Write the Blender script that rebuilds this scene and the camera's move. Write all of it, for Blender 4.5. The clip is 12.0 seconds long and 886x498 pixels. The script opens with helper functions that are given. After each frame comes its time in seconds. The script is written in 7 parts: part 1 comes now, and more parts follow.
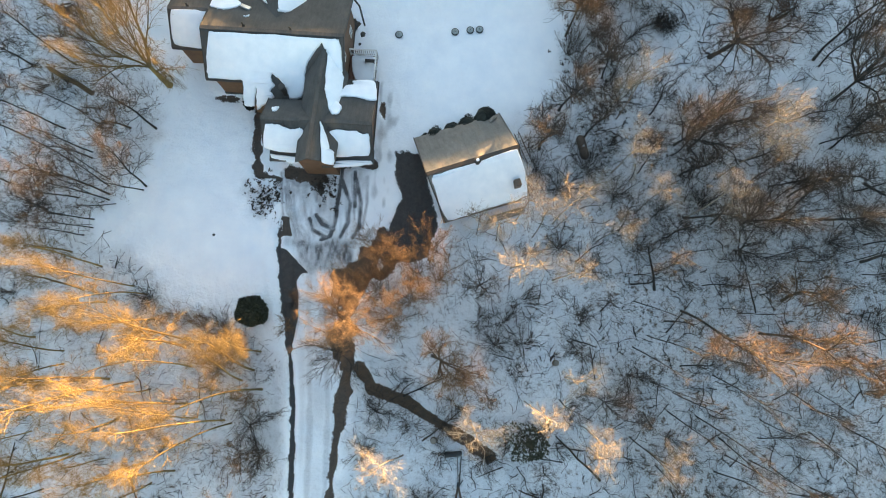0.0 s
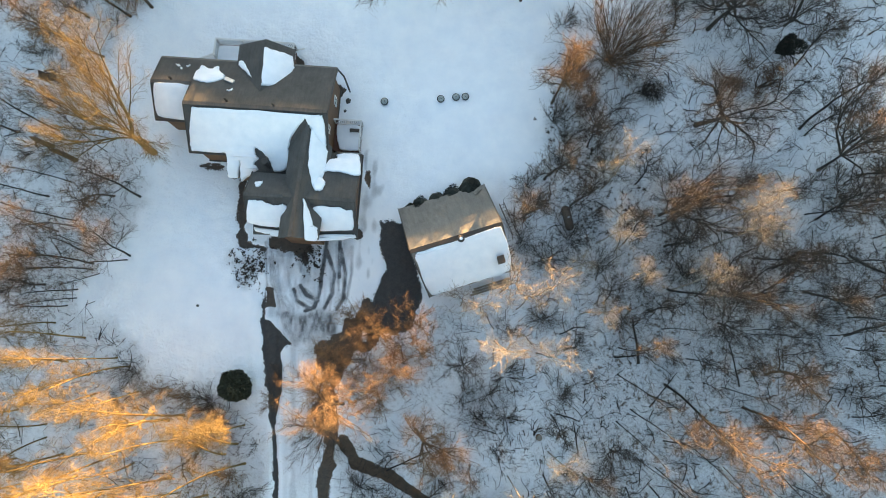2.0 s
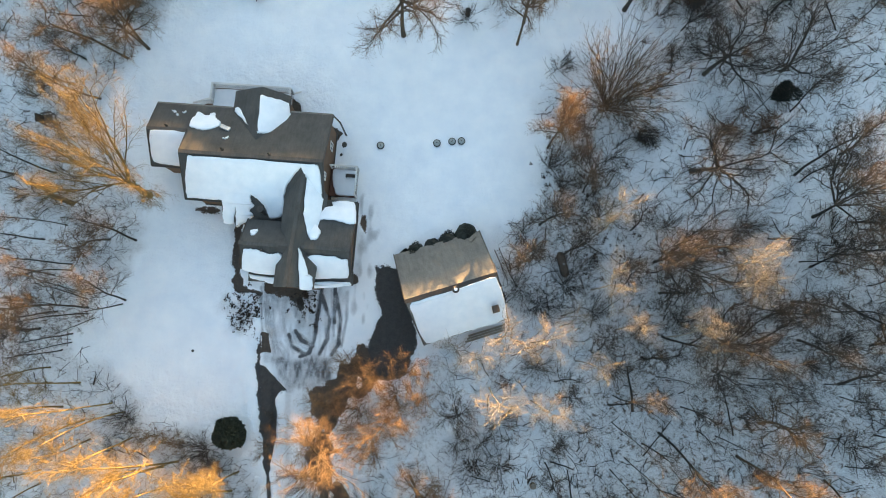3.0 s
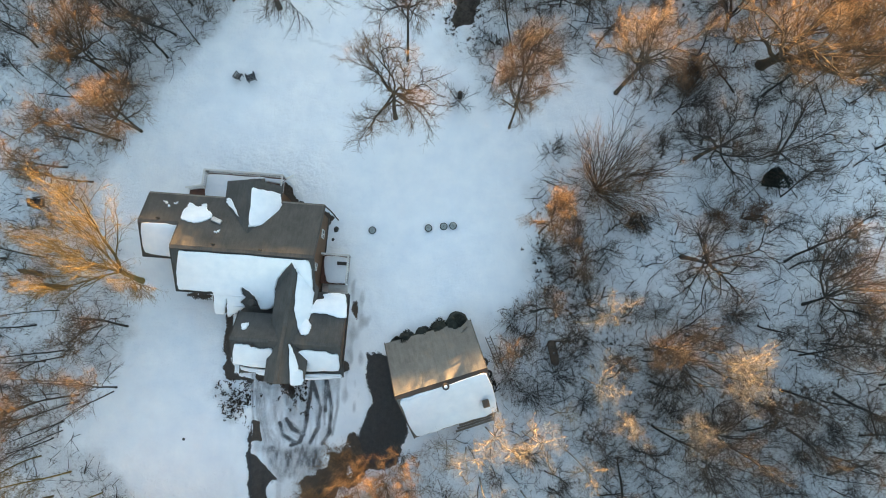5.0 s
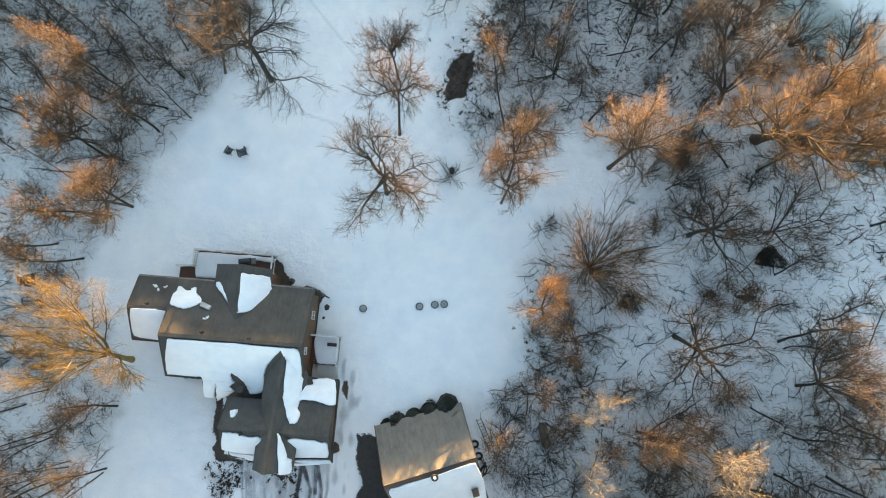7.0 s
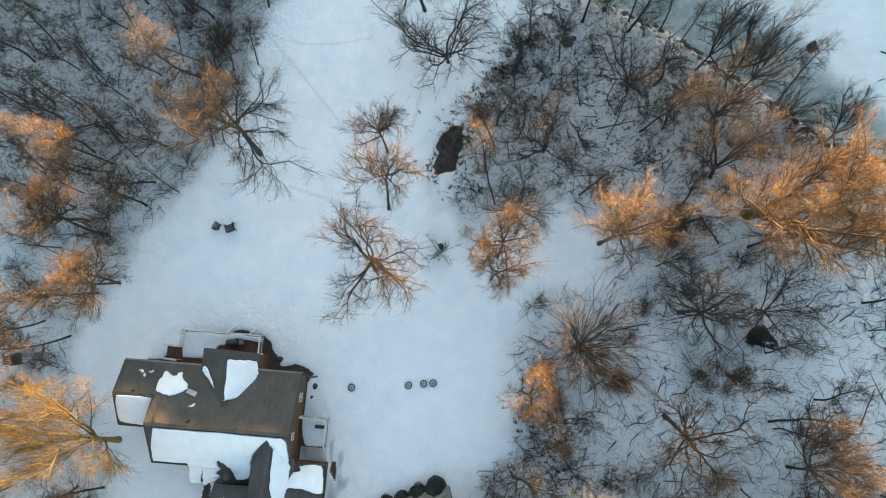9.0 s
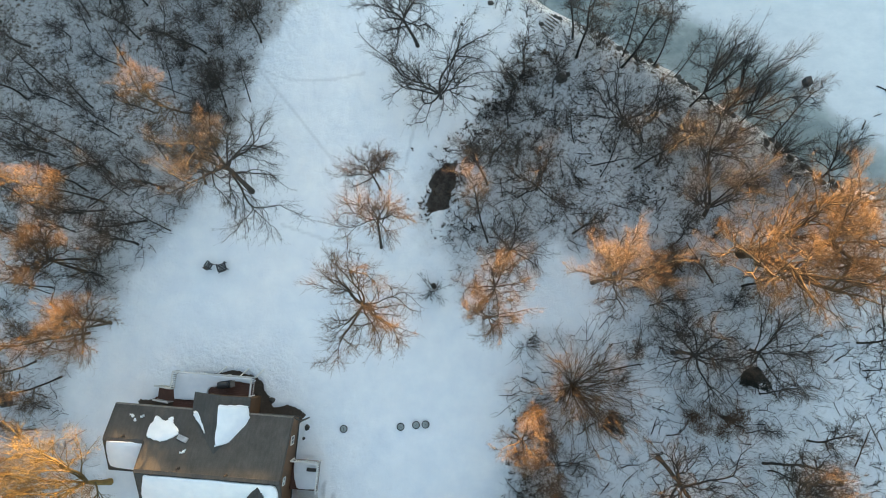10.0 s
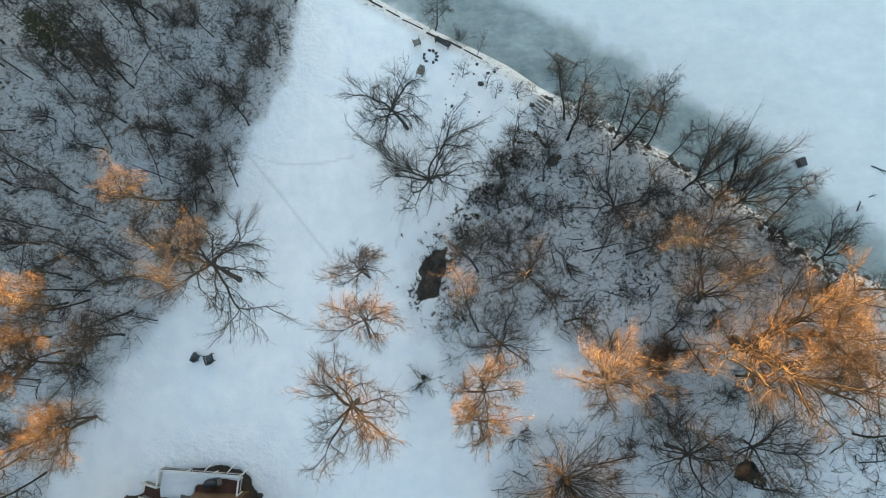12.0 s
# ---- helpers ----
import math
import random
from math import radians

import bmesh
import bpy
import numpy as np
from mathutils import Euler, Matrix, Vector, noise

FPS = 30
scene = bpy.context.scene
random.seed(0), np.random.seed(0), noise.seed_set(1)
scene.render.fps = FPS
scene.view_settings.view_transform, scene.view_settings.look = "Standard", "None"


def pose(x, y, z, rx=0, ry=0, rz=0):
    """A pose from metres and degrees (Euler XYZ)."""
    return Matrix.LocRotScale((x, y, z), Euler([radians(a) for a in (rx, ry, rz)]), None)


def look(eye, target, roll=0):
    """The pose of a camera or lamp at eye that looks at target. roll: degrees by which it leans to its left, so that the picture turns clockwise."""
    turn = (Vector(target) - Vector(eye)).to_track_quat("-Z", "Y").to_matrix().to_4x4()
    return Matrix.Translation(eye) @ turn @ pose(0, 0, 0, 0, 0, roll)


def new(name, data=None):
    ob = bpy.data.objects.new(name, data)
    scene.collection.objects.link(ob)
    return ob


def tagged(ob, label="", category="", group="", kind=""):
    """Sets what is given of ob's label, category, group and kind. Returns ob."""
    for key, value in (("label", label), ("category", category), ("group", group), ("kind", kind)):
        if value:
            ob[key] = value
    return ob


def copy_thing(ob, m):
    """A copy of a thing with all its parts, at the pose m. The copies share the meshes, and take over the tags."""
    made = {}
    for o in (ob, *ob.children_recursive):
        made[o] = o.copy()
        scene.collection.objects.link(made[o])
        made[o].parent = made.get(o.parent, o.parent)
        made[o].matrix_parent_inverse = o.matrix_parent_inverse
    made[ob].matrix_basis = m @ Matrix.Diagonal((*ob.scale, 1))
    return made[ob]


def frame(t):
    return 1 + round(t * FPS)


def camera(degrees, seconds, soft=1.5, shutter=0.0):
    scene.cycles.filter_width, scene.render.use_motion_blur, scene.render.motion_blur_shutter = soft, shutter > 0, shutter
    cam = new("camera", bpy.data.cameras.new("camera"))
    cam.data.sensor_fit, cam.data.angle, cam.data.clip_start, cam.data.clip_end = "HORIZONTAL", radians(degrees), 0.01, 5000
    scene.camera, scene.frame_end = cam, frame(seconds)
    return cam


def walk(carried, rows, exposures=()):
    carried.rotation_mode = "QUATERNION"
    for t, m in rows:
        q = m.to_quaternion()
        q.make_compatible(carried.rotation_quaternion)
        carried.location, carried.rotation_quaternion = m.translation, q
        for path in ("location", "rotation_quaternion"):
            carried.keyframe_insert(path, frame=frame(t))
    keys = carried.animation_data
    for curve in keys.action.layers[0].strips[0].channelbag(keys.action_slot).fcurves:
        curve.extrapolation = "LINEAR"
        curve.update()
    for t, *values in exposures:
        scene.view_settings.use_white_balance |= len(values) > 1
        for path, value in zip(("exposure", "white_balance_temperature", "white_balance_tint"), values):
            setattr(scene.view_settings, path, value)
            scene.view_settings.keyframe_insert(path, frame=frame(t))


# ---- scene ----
cam = camera(71.4, 12.0, 1.0)
SKY_STRENGTH, SUN_STRENGTH, STOPS, HILL, NOTCH = 0.075, 4.7, 3.51, 32.2, 1.05
KELVIN, TINT = 7000.0, 9.0
EXPO = [(0.0, STOPS, KELVIN - 280, TINT), (7.0, STOPS - 0.03, KELVIN + 40, TINT), (12.0, STOPS - 0.13, KELVIN + 150, TINT)]
PATH = [
    (0.0, -0.048, -8.532, 49.266, 9.29, 0.15, -0.40),
    (0.5, 0.289, -7.222, 49.469, 9.10, 0.11, -0.36),
    (1.0, 0.619, -5.782, 49.672, 9.02, 0.06, -0.26),
    (1.5, 0.926, -4.197, 49.883, 8.96, 0.05, -0.30),
    (2.0, 1.150, -2.482, 50.162, 8.91, 0.01, -0.27),
    (2.5, 1.325, -0.661, 50.469, 8.93, -0.04, -0.09),
    (3.0, 1.478, 1.180, 50.803, 8.96, -0.11, 0.01),
    (4.8, 2.028, 7.567, 51.964, 9.04, -0.27, 0.11),
    (5.0, 2.092, 8.259, 52.052, 9.03, -0.25, 0.15),
    (5.5, 2.289, 9.967, 52.289, 9.03, -0.23, 0.21),
    (6.0, 2.546, 11.649, 52.505, 9.01, -0.15, 0.25),
    (6.5, 2.832, 13.296, 52.673, 8.99, -0.06, 0.33),
    (7.0, 3.087, 14.922, 52.844, 9.01, 0.02, 0.33),
    (8.8, 3.832, 20.862, 53.522, 9.02, -0.02, 0.35),
    (9.0, 3.964, 21.558, 53.588, 9.01, -0.01, 0.35),
    (9.5, 4.327, 23.323, 53.747, 8.94, 0.02, 0.34),
    (10.0, 4.661, 25.136, 53.882, 8.85, 0.08, 0.32),
    (10.5, 4.945, 26.987, 54.008, 8.83, 0.11, 0.29),
    (11.0, 5.178, 28.881, 54.117, 8.84, 0.12, 0.24),
    (11.5, 5.330, 30.818, 54.216, 8.87, 0.09, 0.15),
    (12.0, 5.468, 32.813, 54.382, 8.97, 0.07, 0.07),
]
walk(cam, [(t, pose(*p)) for t, *p in PATH], EXPO)

# ---- light: low sun over the lake, blue sky, an unseen wooded hill added far off keeps the ground in shade ----
SUN_AZ, SUN_EL = radians(12.0), radians(6.0)      # azimuth from +y towards +x
SUN_DIR = Vector((math.sin(SUN_AZ) * math.cos(SUN_EL), math.cos(SUN_AZ) * math.cos(SUN_EL), math.sin(SUN_EL)))
world = bpy.data.worlds.new("winter_sky")
scene.world = world
world.use_nodes = True
wn = world.node_tree.nodes
sky = wn.new("ShaderNodeTexSky")
sky.sky_type, sky.sun_disc = "NISHITA", False
sky.sun_elevation, sky.sun_rotation = SUN_EL, SUN_AZ
sky.air_density, sky.dust_density, sky.ozone_density = 1.0, 0.6, 1.0
world.node_tree.links.new(sky.outputs[0], wn["Background"].inputs[0])
wn["Background"].inputs[1].default_value = SKY_STRENGTH
sun_data = bpy.data.lights.new("sun", "SUN")
sun_data.energy, sun_data.angle, sun_data.color = SUN_STRENGTH, radians(0.5), (1.0, 0.60, 0.25)
sun = new("sun", sun_data)
sun.matrix_world = look(SUN_DIR * 300, (0, 0, 0))

# ---- materials ----
class Nodes:
    """A node material under construction."""

    def __init__(self, name, rough=0.8, metal=0.0):
        self.mat = bpy.data.materials.new(name)
        self.mat.use_nodes = True
        self.tree = self.mat.node_tree
        self.bsdf = self.tree.nodes["Principled BSDF"]
        self.bsdf.inputs["Roughness"].default_value = rough
        self.bsdf.inputs["Metallic"].default_value = metal
        self.coord = self.tree.nodes.new("ShaderNodeTexCoord").outputs["Object"]

    def add(self, kind, **values):
        node = self.tree.nodes.new(kind)
        for key, value in values.items():
            node.inputs[key].default_value = value
        return node

    def link(self, a, b):
        self.tree.links.new(a, b)

    def noise(self, scale, detail=4.0, rough=0.6, stretch=None, coord=None):
        node = self.add("ShaderNodeTexNoise", Scale=scale, Detail=detail, Roughness=rough)
        source = coord or self.coord
        if stretch:
            m = self.add("ShaderNodeMapping", Scale=stretch)
            self.link(source, m.inputs[0])
            source = m.outputs[0]
        self.link(source, node.inputs["Vector"])
        return node.outputs["Fac"]

    def ramp(self, fac, stops):
        node = self.tree.nodes.new("ShaderNodeValToRGB")
        e = node.color_ramp.elements
        while len(e) < len(stops):
            e.new(0.5)
        for spot, (at, c) in zip(e, stops):
            spot.position, spot.color = at, (*c, 1) if len(c) == 3 else c
        self.link(fac, node.inputs[0])
        return node.outputs[0]

    def grey(self, fac, lo, hi):
        return self.ramp(fac, [(lo, (0, 0, 0)), (hi, (1, 1, 1))])

    def mix(self, fac, a, b, blend="MIX"):
        node = self.tree.nodes.new("ShaderNodeMixRGB")
        node.blend_type = blend
        for k, v in zip((0, 1, 2), (fac, a, b)):
            if isinstance(v, (int, float)):
                node.inputs[k].default_value = v
            elif isinstance(v, tuple):
                node.inputs[k].default_value = (*v, 1)
            else:
                self.link(v, node.inputs[k])
        return node.outputs[0]

    def calc(self, op, a, b=0.0):
        node = self.tree.nodes.new("ShaderNodeMath")
        node.operation = op
        for k, v in zip((0, 1), (a, b)):
            if isinstance(v, (int, float)):
                node.inputs[k].default_value = v
            else:
                self.link(v, node.inputs[k])
        return node.outputs[0]

    def random(self):
        return self.tree.nodes.new("ShaderNodeObjectInfo").outputs["Random"]

    def island(self):
        return self.tree.nodes.new("ShaderNodeNewGeometry").outputs["Random Per Island"]

    def done(self, color, bump=None, strength=0.4, distance=0.02, rough=None):
        self.link(color, self.bsdf.inputs["Base Color"])
        if bump is not None:
            b = self.add("ShaderNodeBump", Strength=strength, Distance=distance)
            self.link(bump, b.inputs["Height"])
            self.link(b.outputs[0], self.bsdf.inputs["Normal"])
        if rough is not None:
            self.link(rough, self.bsdf.inputs["Roughness"])
        return self.mat


def plain(name, dark, light, scale=6.0, rough=0.8, metal=0.0, stretch=None, bump=0.3, distance=0.01):
    """Two-tone material with coarse stains and fine grain."""
    n = Nodes(name, rough, metal)
    fine = n.noise(scale * 5, 5, 0.7, stretch)
    coarse = n.noise(scale * 0.4, 3, 0.6)
    fac = n.calc("ADD", n.calc("MULTIPLY", fine, 0.6), n.calc("MULTIPLY", coarse, 0.4))
    return n.done(n.ramp(fac, [(0.33, dark), (0.67, light)]), fine, bump, distance)


def bark(name, dark, light):
    n = Nodes(name, 0.9)
    grain = n.noise(9, 5, 0.7, (1, 1, 0.18))
    spread = n.calc("ADD", n.calc("MULTIPLY", grain, 0.65), n.calc("MULTIPLY", n.random(), 0.35))
    return n.done(n.ramp(spread, [(0.25, dark), (0.75, light)]), grain, 0.6, 0.03)


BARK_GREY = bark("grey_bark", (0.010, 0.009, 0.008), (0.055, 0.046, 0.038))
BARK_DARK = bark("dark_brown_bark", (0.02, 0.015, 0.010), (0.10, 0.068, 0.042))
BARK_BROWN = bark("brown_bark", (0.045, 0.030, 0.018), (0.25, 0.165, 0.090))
# gold of the low sun put into the bark colour
BARK_SUNLIT = bark("sunlit_golden_bark", (0.07, 0.05, 0.018), (0.30, 0.205, 0.068))
BARK_PALE = bark("pale_bark", (0.13, 0.115, 0.095), (0.33, 0.29, 0.24))
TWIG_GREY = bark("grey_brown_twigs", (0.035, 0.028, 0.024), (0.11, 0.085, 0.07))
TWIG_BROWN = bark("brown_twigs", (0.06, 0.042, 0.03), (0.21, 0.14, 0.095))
# tan and gold twigs: warm sunlight on the crowns put into their colour
TWIG_SUNLIT_TAN = bark("sunlit_tan_twigs", (0.10, 0.062, 0.034), (0.29, 0.178, 0.092))
TWIG_SUNLIT = bark("sunlit_golden_twigs", (0.11, 0.078, 0.03), (0.33, 0.225, 0.085))
TWIG_PALE = bark("pale_twigs", (0.12, 0.098, 0.075), (0.30, 0.25, 0.195))
NEEDLES = plain("evergreen_needles", (0.005, 0.007, 0.005), (0.016, 0.02, 0.012), 3)
NEEDLES_DEEP = plain("deep_green_needles", (0.006, 0.010, 0.005), (0.03, 0.036, 0.016), 3)
NEEDLES_DRY = plain("dry_green_needles", (0.018, 0.02, 0.012), (0.062, 0.062, 0.034), 3)
SIDING = plain("brown_board_siding", (0.075, 0.038, 0.019), (0.18, 0.095, 0.046), 2.5, 0.75, 0, (1, 1, 6))
TRIM = plain("weathered_white_paint", (0.5, 0.48, 0.45), (0.78, 0.77, 0.74), 4, 0.6)
TRIM_DARK = plain("dark_brown_trim", (0.02, 0.016, 0.013), (0.05, 0.04, 0.032), 5, 0.6)
DECKING = plain("red_brown_decking", (0.05, 0.02, 0.014), (0.13, 0.055, 0.035), 4, 0.7, 0, (0.3, 4, 1))
STEEL = plain("galvanised_metal", (0.22, 0.22, 0.22), (0.5, 0.5, 0.5), 8, 0.4, 0.8)
RUBBER = plain("black_rubber", (0.006, 0.006, 0.006), (0.022, 0.022, 0.022), 12, 0.8)
PLASTIC_DARK = plain("dark_plastic", (0.012, 0.014, 0.016), (0.04, 0.044, 0.05), 6, 0.5)
RUST = plain("rusty_brown_metal", (0.05, 0.035, 0.025), (0.14, 0.10, 0.075), 6, 0.7, 0.2)
STONE = plain("dark_grey_stone", (0.025, 0.024, 0.022), (0.10, 0.095, 0.088), 5, 0.9, 0, None, 0.6, 0.03)
GREY_WOOD = plain("weathered_grey_wood", (0.10, 0.085, 0.07), (0.28, 0.25, 0.21), 5, 0.85, 0, (1, 1, 5))
COVER_GREY = plain("grey_green_plastic", (0.16, 0.19, 0.18), (0.42, 0.45, 0.44), 3, 0.7)
WOODED = plain("winter_woodland", (0.04, 0.035, 0.03), (0.16, 0.14, 0.12), 0.3, 0.95, 0, None, 0.6, 0.5)
PANE = plain("window_pane", (0.10, 0.11, 0.12), (0.14, 0.15, 0.17), 1, 0.05, 0)
LEAVES = plain("dark_fallen_leaves", (0.012, 0.009, 0.007), (0.06, 0.042, 0.03), 8, 0.9)
DRY_GRASS = plain("dry_vines_and_bramble", (0.035, 0.02, 0.013), (0.16, 0.092, 0.052), 5, 0.9)


def shingle_material(name, dark, light, stain):
    n = Nodes(name, 0.9)
    rows = n.add("ShaderNodeTexBrick", Scale=1.0)
    for k, v in (("Brick Width", 0.32), ("Row Height", 0.15), ("Mortar Size", 0.012)):
        rows.inputs[k].default_value = v
    rows.inputs["Color1"].default_value = (0.35, 0.35, 0.35, 1)
    rows.inputs["Color2"].default_value = (0.75, 0.75, 0.75, 1)
    rows.inputs["Mortar"].default_value = (0.1, 0.1, 0.1, 1)
    n.link(n.coord, rows.inputs["Vector"])
    grit = n.noise(40, 4, 0.8)
    blotch = n.noise(0.7, 5, 0.65)
    base = n.ramp(n.calc("ADD", n.calc("MULTIPLY", grit, 0.5), n.calc("MULTIPLY", blotch, 0.5)), [(0.35, dark), (0.65, light)])
    base = n.mix(0.16, base, rows.outputs["Color"], "MULTIPLY")
    base = n.mix(n.calc("MULTIPLY", n.grey(n.noise(1.3, 6, 0.75, (3, 0.5, 1)), 0.4, 0.7), 0.45), base, tuple(c * 0.45 for c in dark))
    base = n.mix(n.grey(n.noise(0.35, 4, 0.7, (1, 0.4, 1)), 0.52, 0.72), base, stain)
    return n.done(base, n.calc("ADD", n.calc("MULTIPLY", rows.outputs["Color"], 0.5), grit), 0.3, 0.01)


SHINGLE = shingle_material("dark_asphalt_shingles", (0.052, 0.050, 0.047), (0.112, 0.105, 0.096), (0.115, 0.09, 0.068))
GARAGE_ROOF = shingle_material("weathered_tan_roofing", (0.15, 0.14, 0.125), (0.26, 0.24, 0.21), (0.22, 0.17, 0.125))


def snow_material(name):
    n = Nodes(name, 0.75)
    soft = n.noise(1.2, 4, 0.55)
    color = n.ramp(soft, [(0.3, (0.76, 0.79, 0.83)), (0.7, (0.86, 0.87, 0.89))])
    n.bsdf.inputs["Subsurface Weight"].default_value = 0.0
    return n.done(color, n.calc("ADD", soft, n.calc("MULTIPLY", n.noise(14, 4, 0.6), 0.15)), 0.35, 0.06)


SNOW = snow_material("roof_snow")


def ground_material():
    """Snow sheet; the mask holds: red bare ground, green forest litter and tree shade, blue packed or driven snow."""
    n = Nodes("snow_ground", 0.8)
    mask = n.tree.nodes.new("ShaderNodeAttribute")
    mask.attribute_name = "cover"
    split = n.tree.nodes.new("ShaderNodeSeparateColor")
    n.link(mask.outputs["Color"], split.inputs[0])
    bare, litter, packed = split.outputs
    soil = n.tree.nodes.new("ShaderNodeAttribute")
    soil.attribute_name = "soil"
    soft = n.noise(0.5, 5, 0.6)
    prints = n.noise(2.6, 6, 0.7)
    fine = n.noise(9, 5, 0.7)
    snow = n.ramp(soft, [(0.3, (0.78, 0.81, 0.85)), (0.7, (0.88, 0.89, 0.90))])
    # driven snow turns grey
    grit = n.calc("ADD", n.calc("MULTIPLY", fine, 0.5), n.calc("MULTIPLY", prints, 0.5))
    driven = n.ramp(grit, [(0.35, (0.07, 0.07, 0.072)), (0.62, (0.36, 0.365, 0.38))])
    wet = n.ramp(grit, [(0.35, (0.04, 0.04, 0.041)), (0.65, (0.13, 0.13, 0.135))])
    driven = n.mix(n.grey(packed, 0.6, 0.9), driven, wet)
    worn = n.calc("ADD", packed, n.calc("MULTIPLY", n.calc("MULTIPLY", packed, n.calc("SUBTRACT", fine, 0.5)), 1.8))
    snow = n.mix(n.grey(worn, 0.08, 0.8), snow, driven)
    # leaf litter and twigs through thin forest snow, with tree shade put into its colour
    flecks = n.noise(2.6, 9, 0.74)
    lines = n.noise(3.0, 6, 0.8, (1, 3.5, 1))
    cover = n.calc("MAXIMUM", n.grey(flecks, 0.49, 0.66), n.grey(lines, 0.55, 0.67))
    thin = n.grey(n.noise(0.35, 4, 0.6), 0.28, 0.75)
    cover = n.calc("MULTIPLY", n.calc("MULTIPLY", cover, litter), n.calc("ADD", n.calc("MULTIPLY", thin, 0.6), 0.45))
    # fine flecks grey the forest snow, standing in for shade under the trees
    fleck_shade = n.calc("MULTIPLY", n.grey(n.noise(22, 6, 0.75), 0.36, 0.68), n.calc("MULTIPLY", litter, 0.5))
    cover = n.calc("MAXIMUM", cover, fleck_shade)
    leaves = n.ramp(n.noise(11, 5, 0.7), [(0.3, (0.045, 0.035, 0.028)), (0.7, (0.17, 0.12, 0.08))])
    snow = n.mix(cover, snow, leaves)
    # bare ground: asphalt or brown soil
    asphalt = n.ramp(grit, [(0.3, (0.022, 0.022, 0.023)), (0.7, (0.06, 0.058, 0.056))])
    earth = n.ramp(grit, [(0.3, (0.035, 0.024, 0.016)), (0.7, (0.13, 0.085, 0.052))])
    dark = n.mix(soil.outputs["Fac"], asphalt, earth)
    rag = n.calc("ADD", n.calc("MULTIPLY", n.calc("SUBTRACT", prints, 0.5), 0.9), n.calc("MULTIPLY", n.calc("SUBTRACT", fine, 0.5), 0.6))
    edge = n.calc("ADD", bare, n.calc("MULTIPLY", rag, n.grey(bare, 0.0, 0.22)))
    color = n.mix(n.grey(edge, 0.46, 0.56), snow, dark)
    lumps = n.calc("MULTIPLY", n.grey(n.noise(2.2, 3, 0.55), 0.35, 0.65), mask.outputs["Alpha"])
    bump = n.calc("ADD", n.calc("MULTIPLY", prints, 0.5), n.calc("MULTIPLY", fine, 0.2))
    bump = n.calc("ADD", bump, n.calc("MULTIPLY", lumps, 1.6))
    return n.done(color, bump, 0.8, 0.16)


def ice_material():
    n = Nodes("snowy_lake_ice", 0.55)
    mask = n.tree.nodes.new("ShaderNodeAttribute")
    mask.attribute_name = "thin"
    big = n.noise(0.09, 6, 0.62)
    mid = n.noise(0.4, 6, 0.7, (1, 1.6, 1))
    snow = n.ramp(mid, [(0.3, (0.55, 0.61, 0.65)), (0.7, (0.68, 0.72, 0.745))])
    bare = n.ramp(mid, [(0.3, (0.14, 0.19, 0.195)), (0.7, (0.33, 0.39, 0.395))])
    edge = n.calc("ADD", mask.outputs["Fac"], n.calc("MULTIPLY", n.calc("SUBTRACT", big, 0.5), 1.5))
    edge = n.calc("ADD", edge, n.calc("MULTIPLY", n.calc("SUBTRACT", mid, 0.5), 0.7))
    return n.done(n.mix(n.grey(edge, 0.32, 0.72), snow, bare), mid, 0.25, 0.08)


GROUND = ground_material()
ICE = ice_material()


# ---- mesh tools ----
from mathutils.geometry import tessellate_polygon


def mesh_object(name, verts, faces, material, parent=None, label="", smooth=False):
    me = bpy.data.meshes.new(name)
    me.from_pydata([tuple(v) for v in verts], [], faces)
    me.materials.append(material)
    if smooth:
        me.polygons.foreach_set("use_smooth", [True] * len(me.polygons))
    me.update()
    ob = new(name, me)
    if parent is not None:
        ob.parent = parent
    return tagged(ob, label)


def part(name, bm, material, parent, label="", smooth=False):
    """Link a bmesh as one mesh object under a thing or a part."""
    bmesh.ops.recalc_face_normals(bm, faces=bm.faces)
    me = bpy.data.meshes.new(name)
    bm.to_mesh(me)
    bm.free()
    me.materials.append(material)
    if smooth:
        me.polygons.foreach_set("use_smooth", [True] * len(me.polygons))
    ob = new(name, me)
    if parent is not None:
        ob.parent = parent
    return tagged(ob, label)


def thing(name, m, label, category, group="", kind=""):
    ob = new(name)
    ob.empty_display_size = 0.3
    ob.matrix_world = m
    return tagged(ob, label, category, group, kind)


def box(bm, x0, y0, z0, x1, y1, z1, m=None, bevel=0.0):
    r = bmesh.ops.create_cube(bm, size=1.0)
    vs = r["verts"]
    for v in vs:
        v.co = Vector(((x0 + x1) / 2 + v.co.x * (x1 - x0), (y0 + y1) / 2 + v.co.y * (y1 - y0), (z0 + z1) / 2 + v.co.z * (z1 - z0)))
    if bevel:
        es = {e for v in vs for e in v.link_edges}
        out = bmesh.ops.bevel(bm, geom=list(es), offset=bevel, segments=1, affect="EDGES", profile=0.5)
        vs = list({v for v in vs if v.is_valid} | set(out["verts"]))
    if m is not None:
        bmesh.ops.transform(bm, matrix=m, verts=vs)
    return vs


def boxes(*specs, bevel=0.0):
    bm = bmesh.new()
    for s in specs:
        box(bm, *s, bevel=bevel)
    return bm


def beam(bm, a, b, w, h=None):
    """A squared timber from a to b."""
    a, b = Vector(a), Vector(b)
    d = b - a
    m = Matrix.Translation((a + b) / 2) @ d.to_track_quat("Z", "Y").to_matrix().to_4x4()
    return box(bm, -w / 2, -(h or w) / 2, -d.length / 2, w / 2, (h or w) / 2, d.length / 2, m)


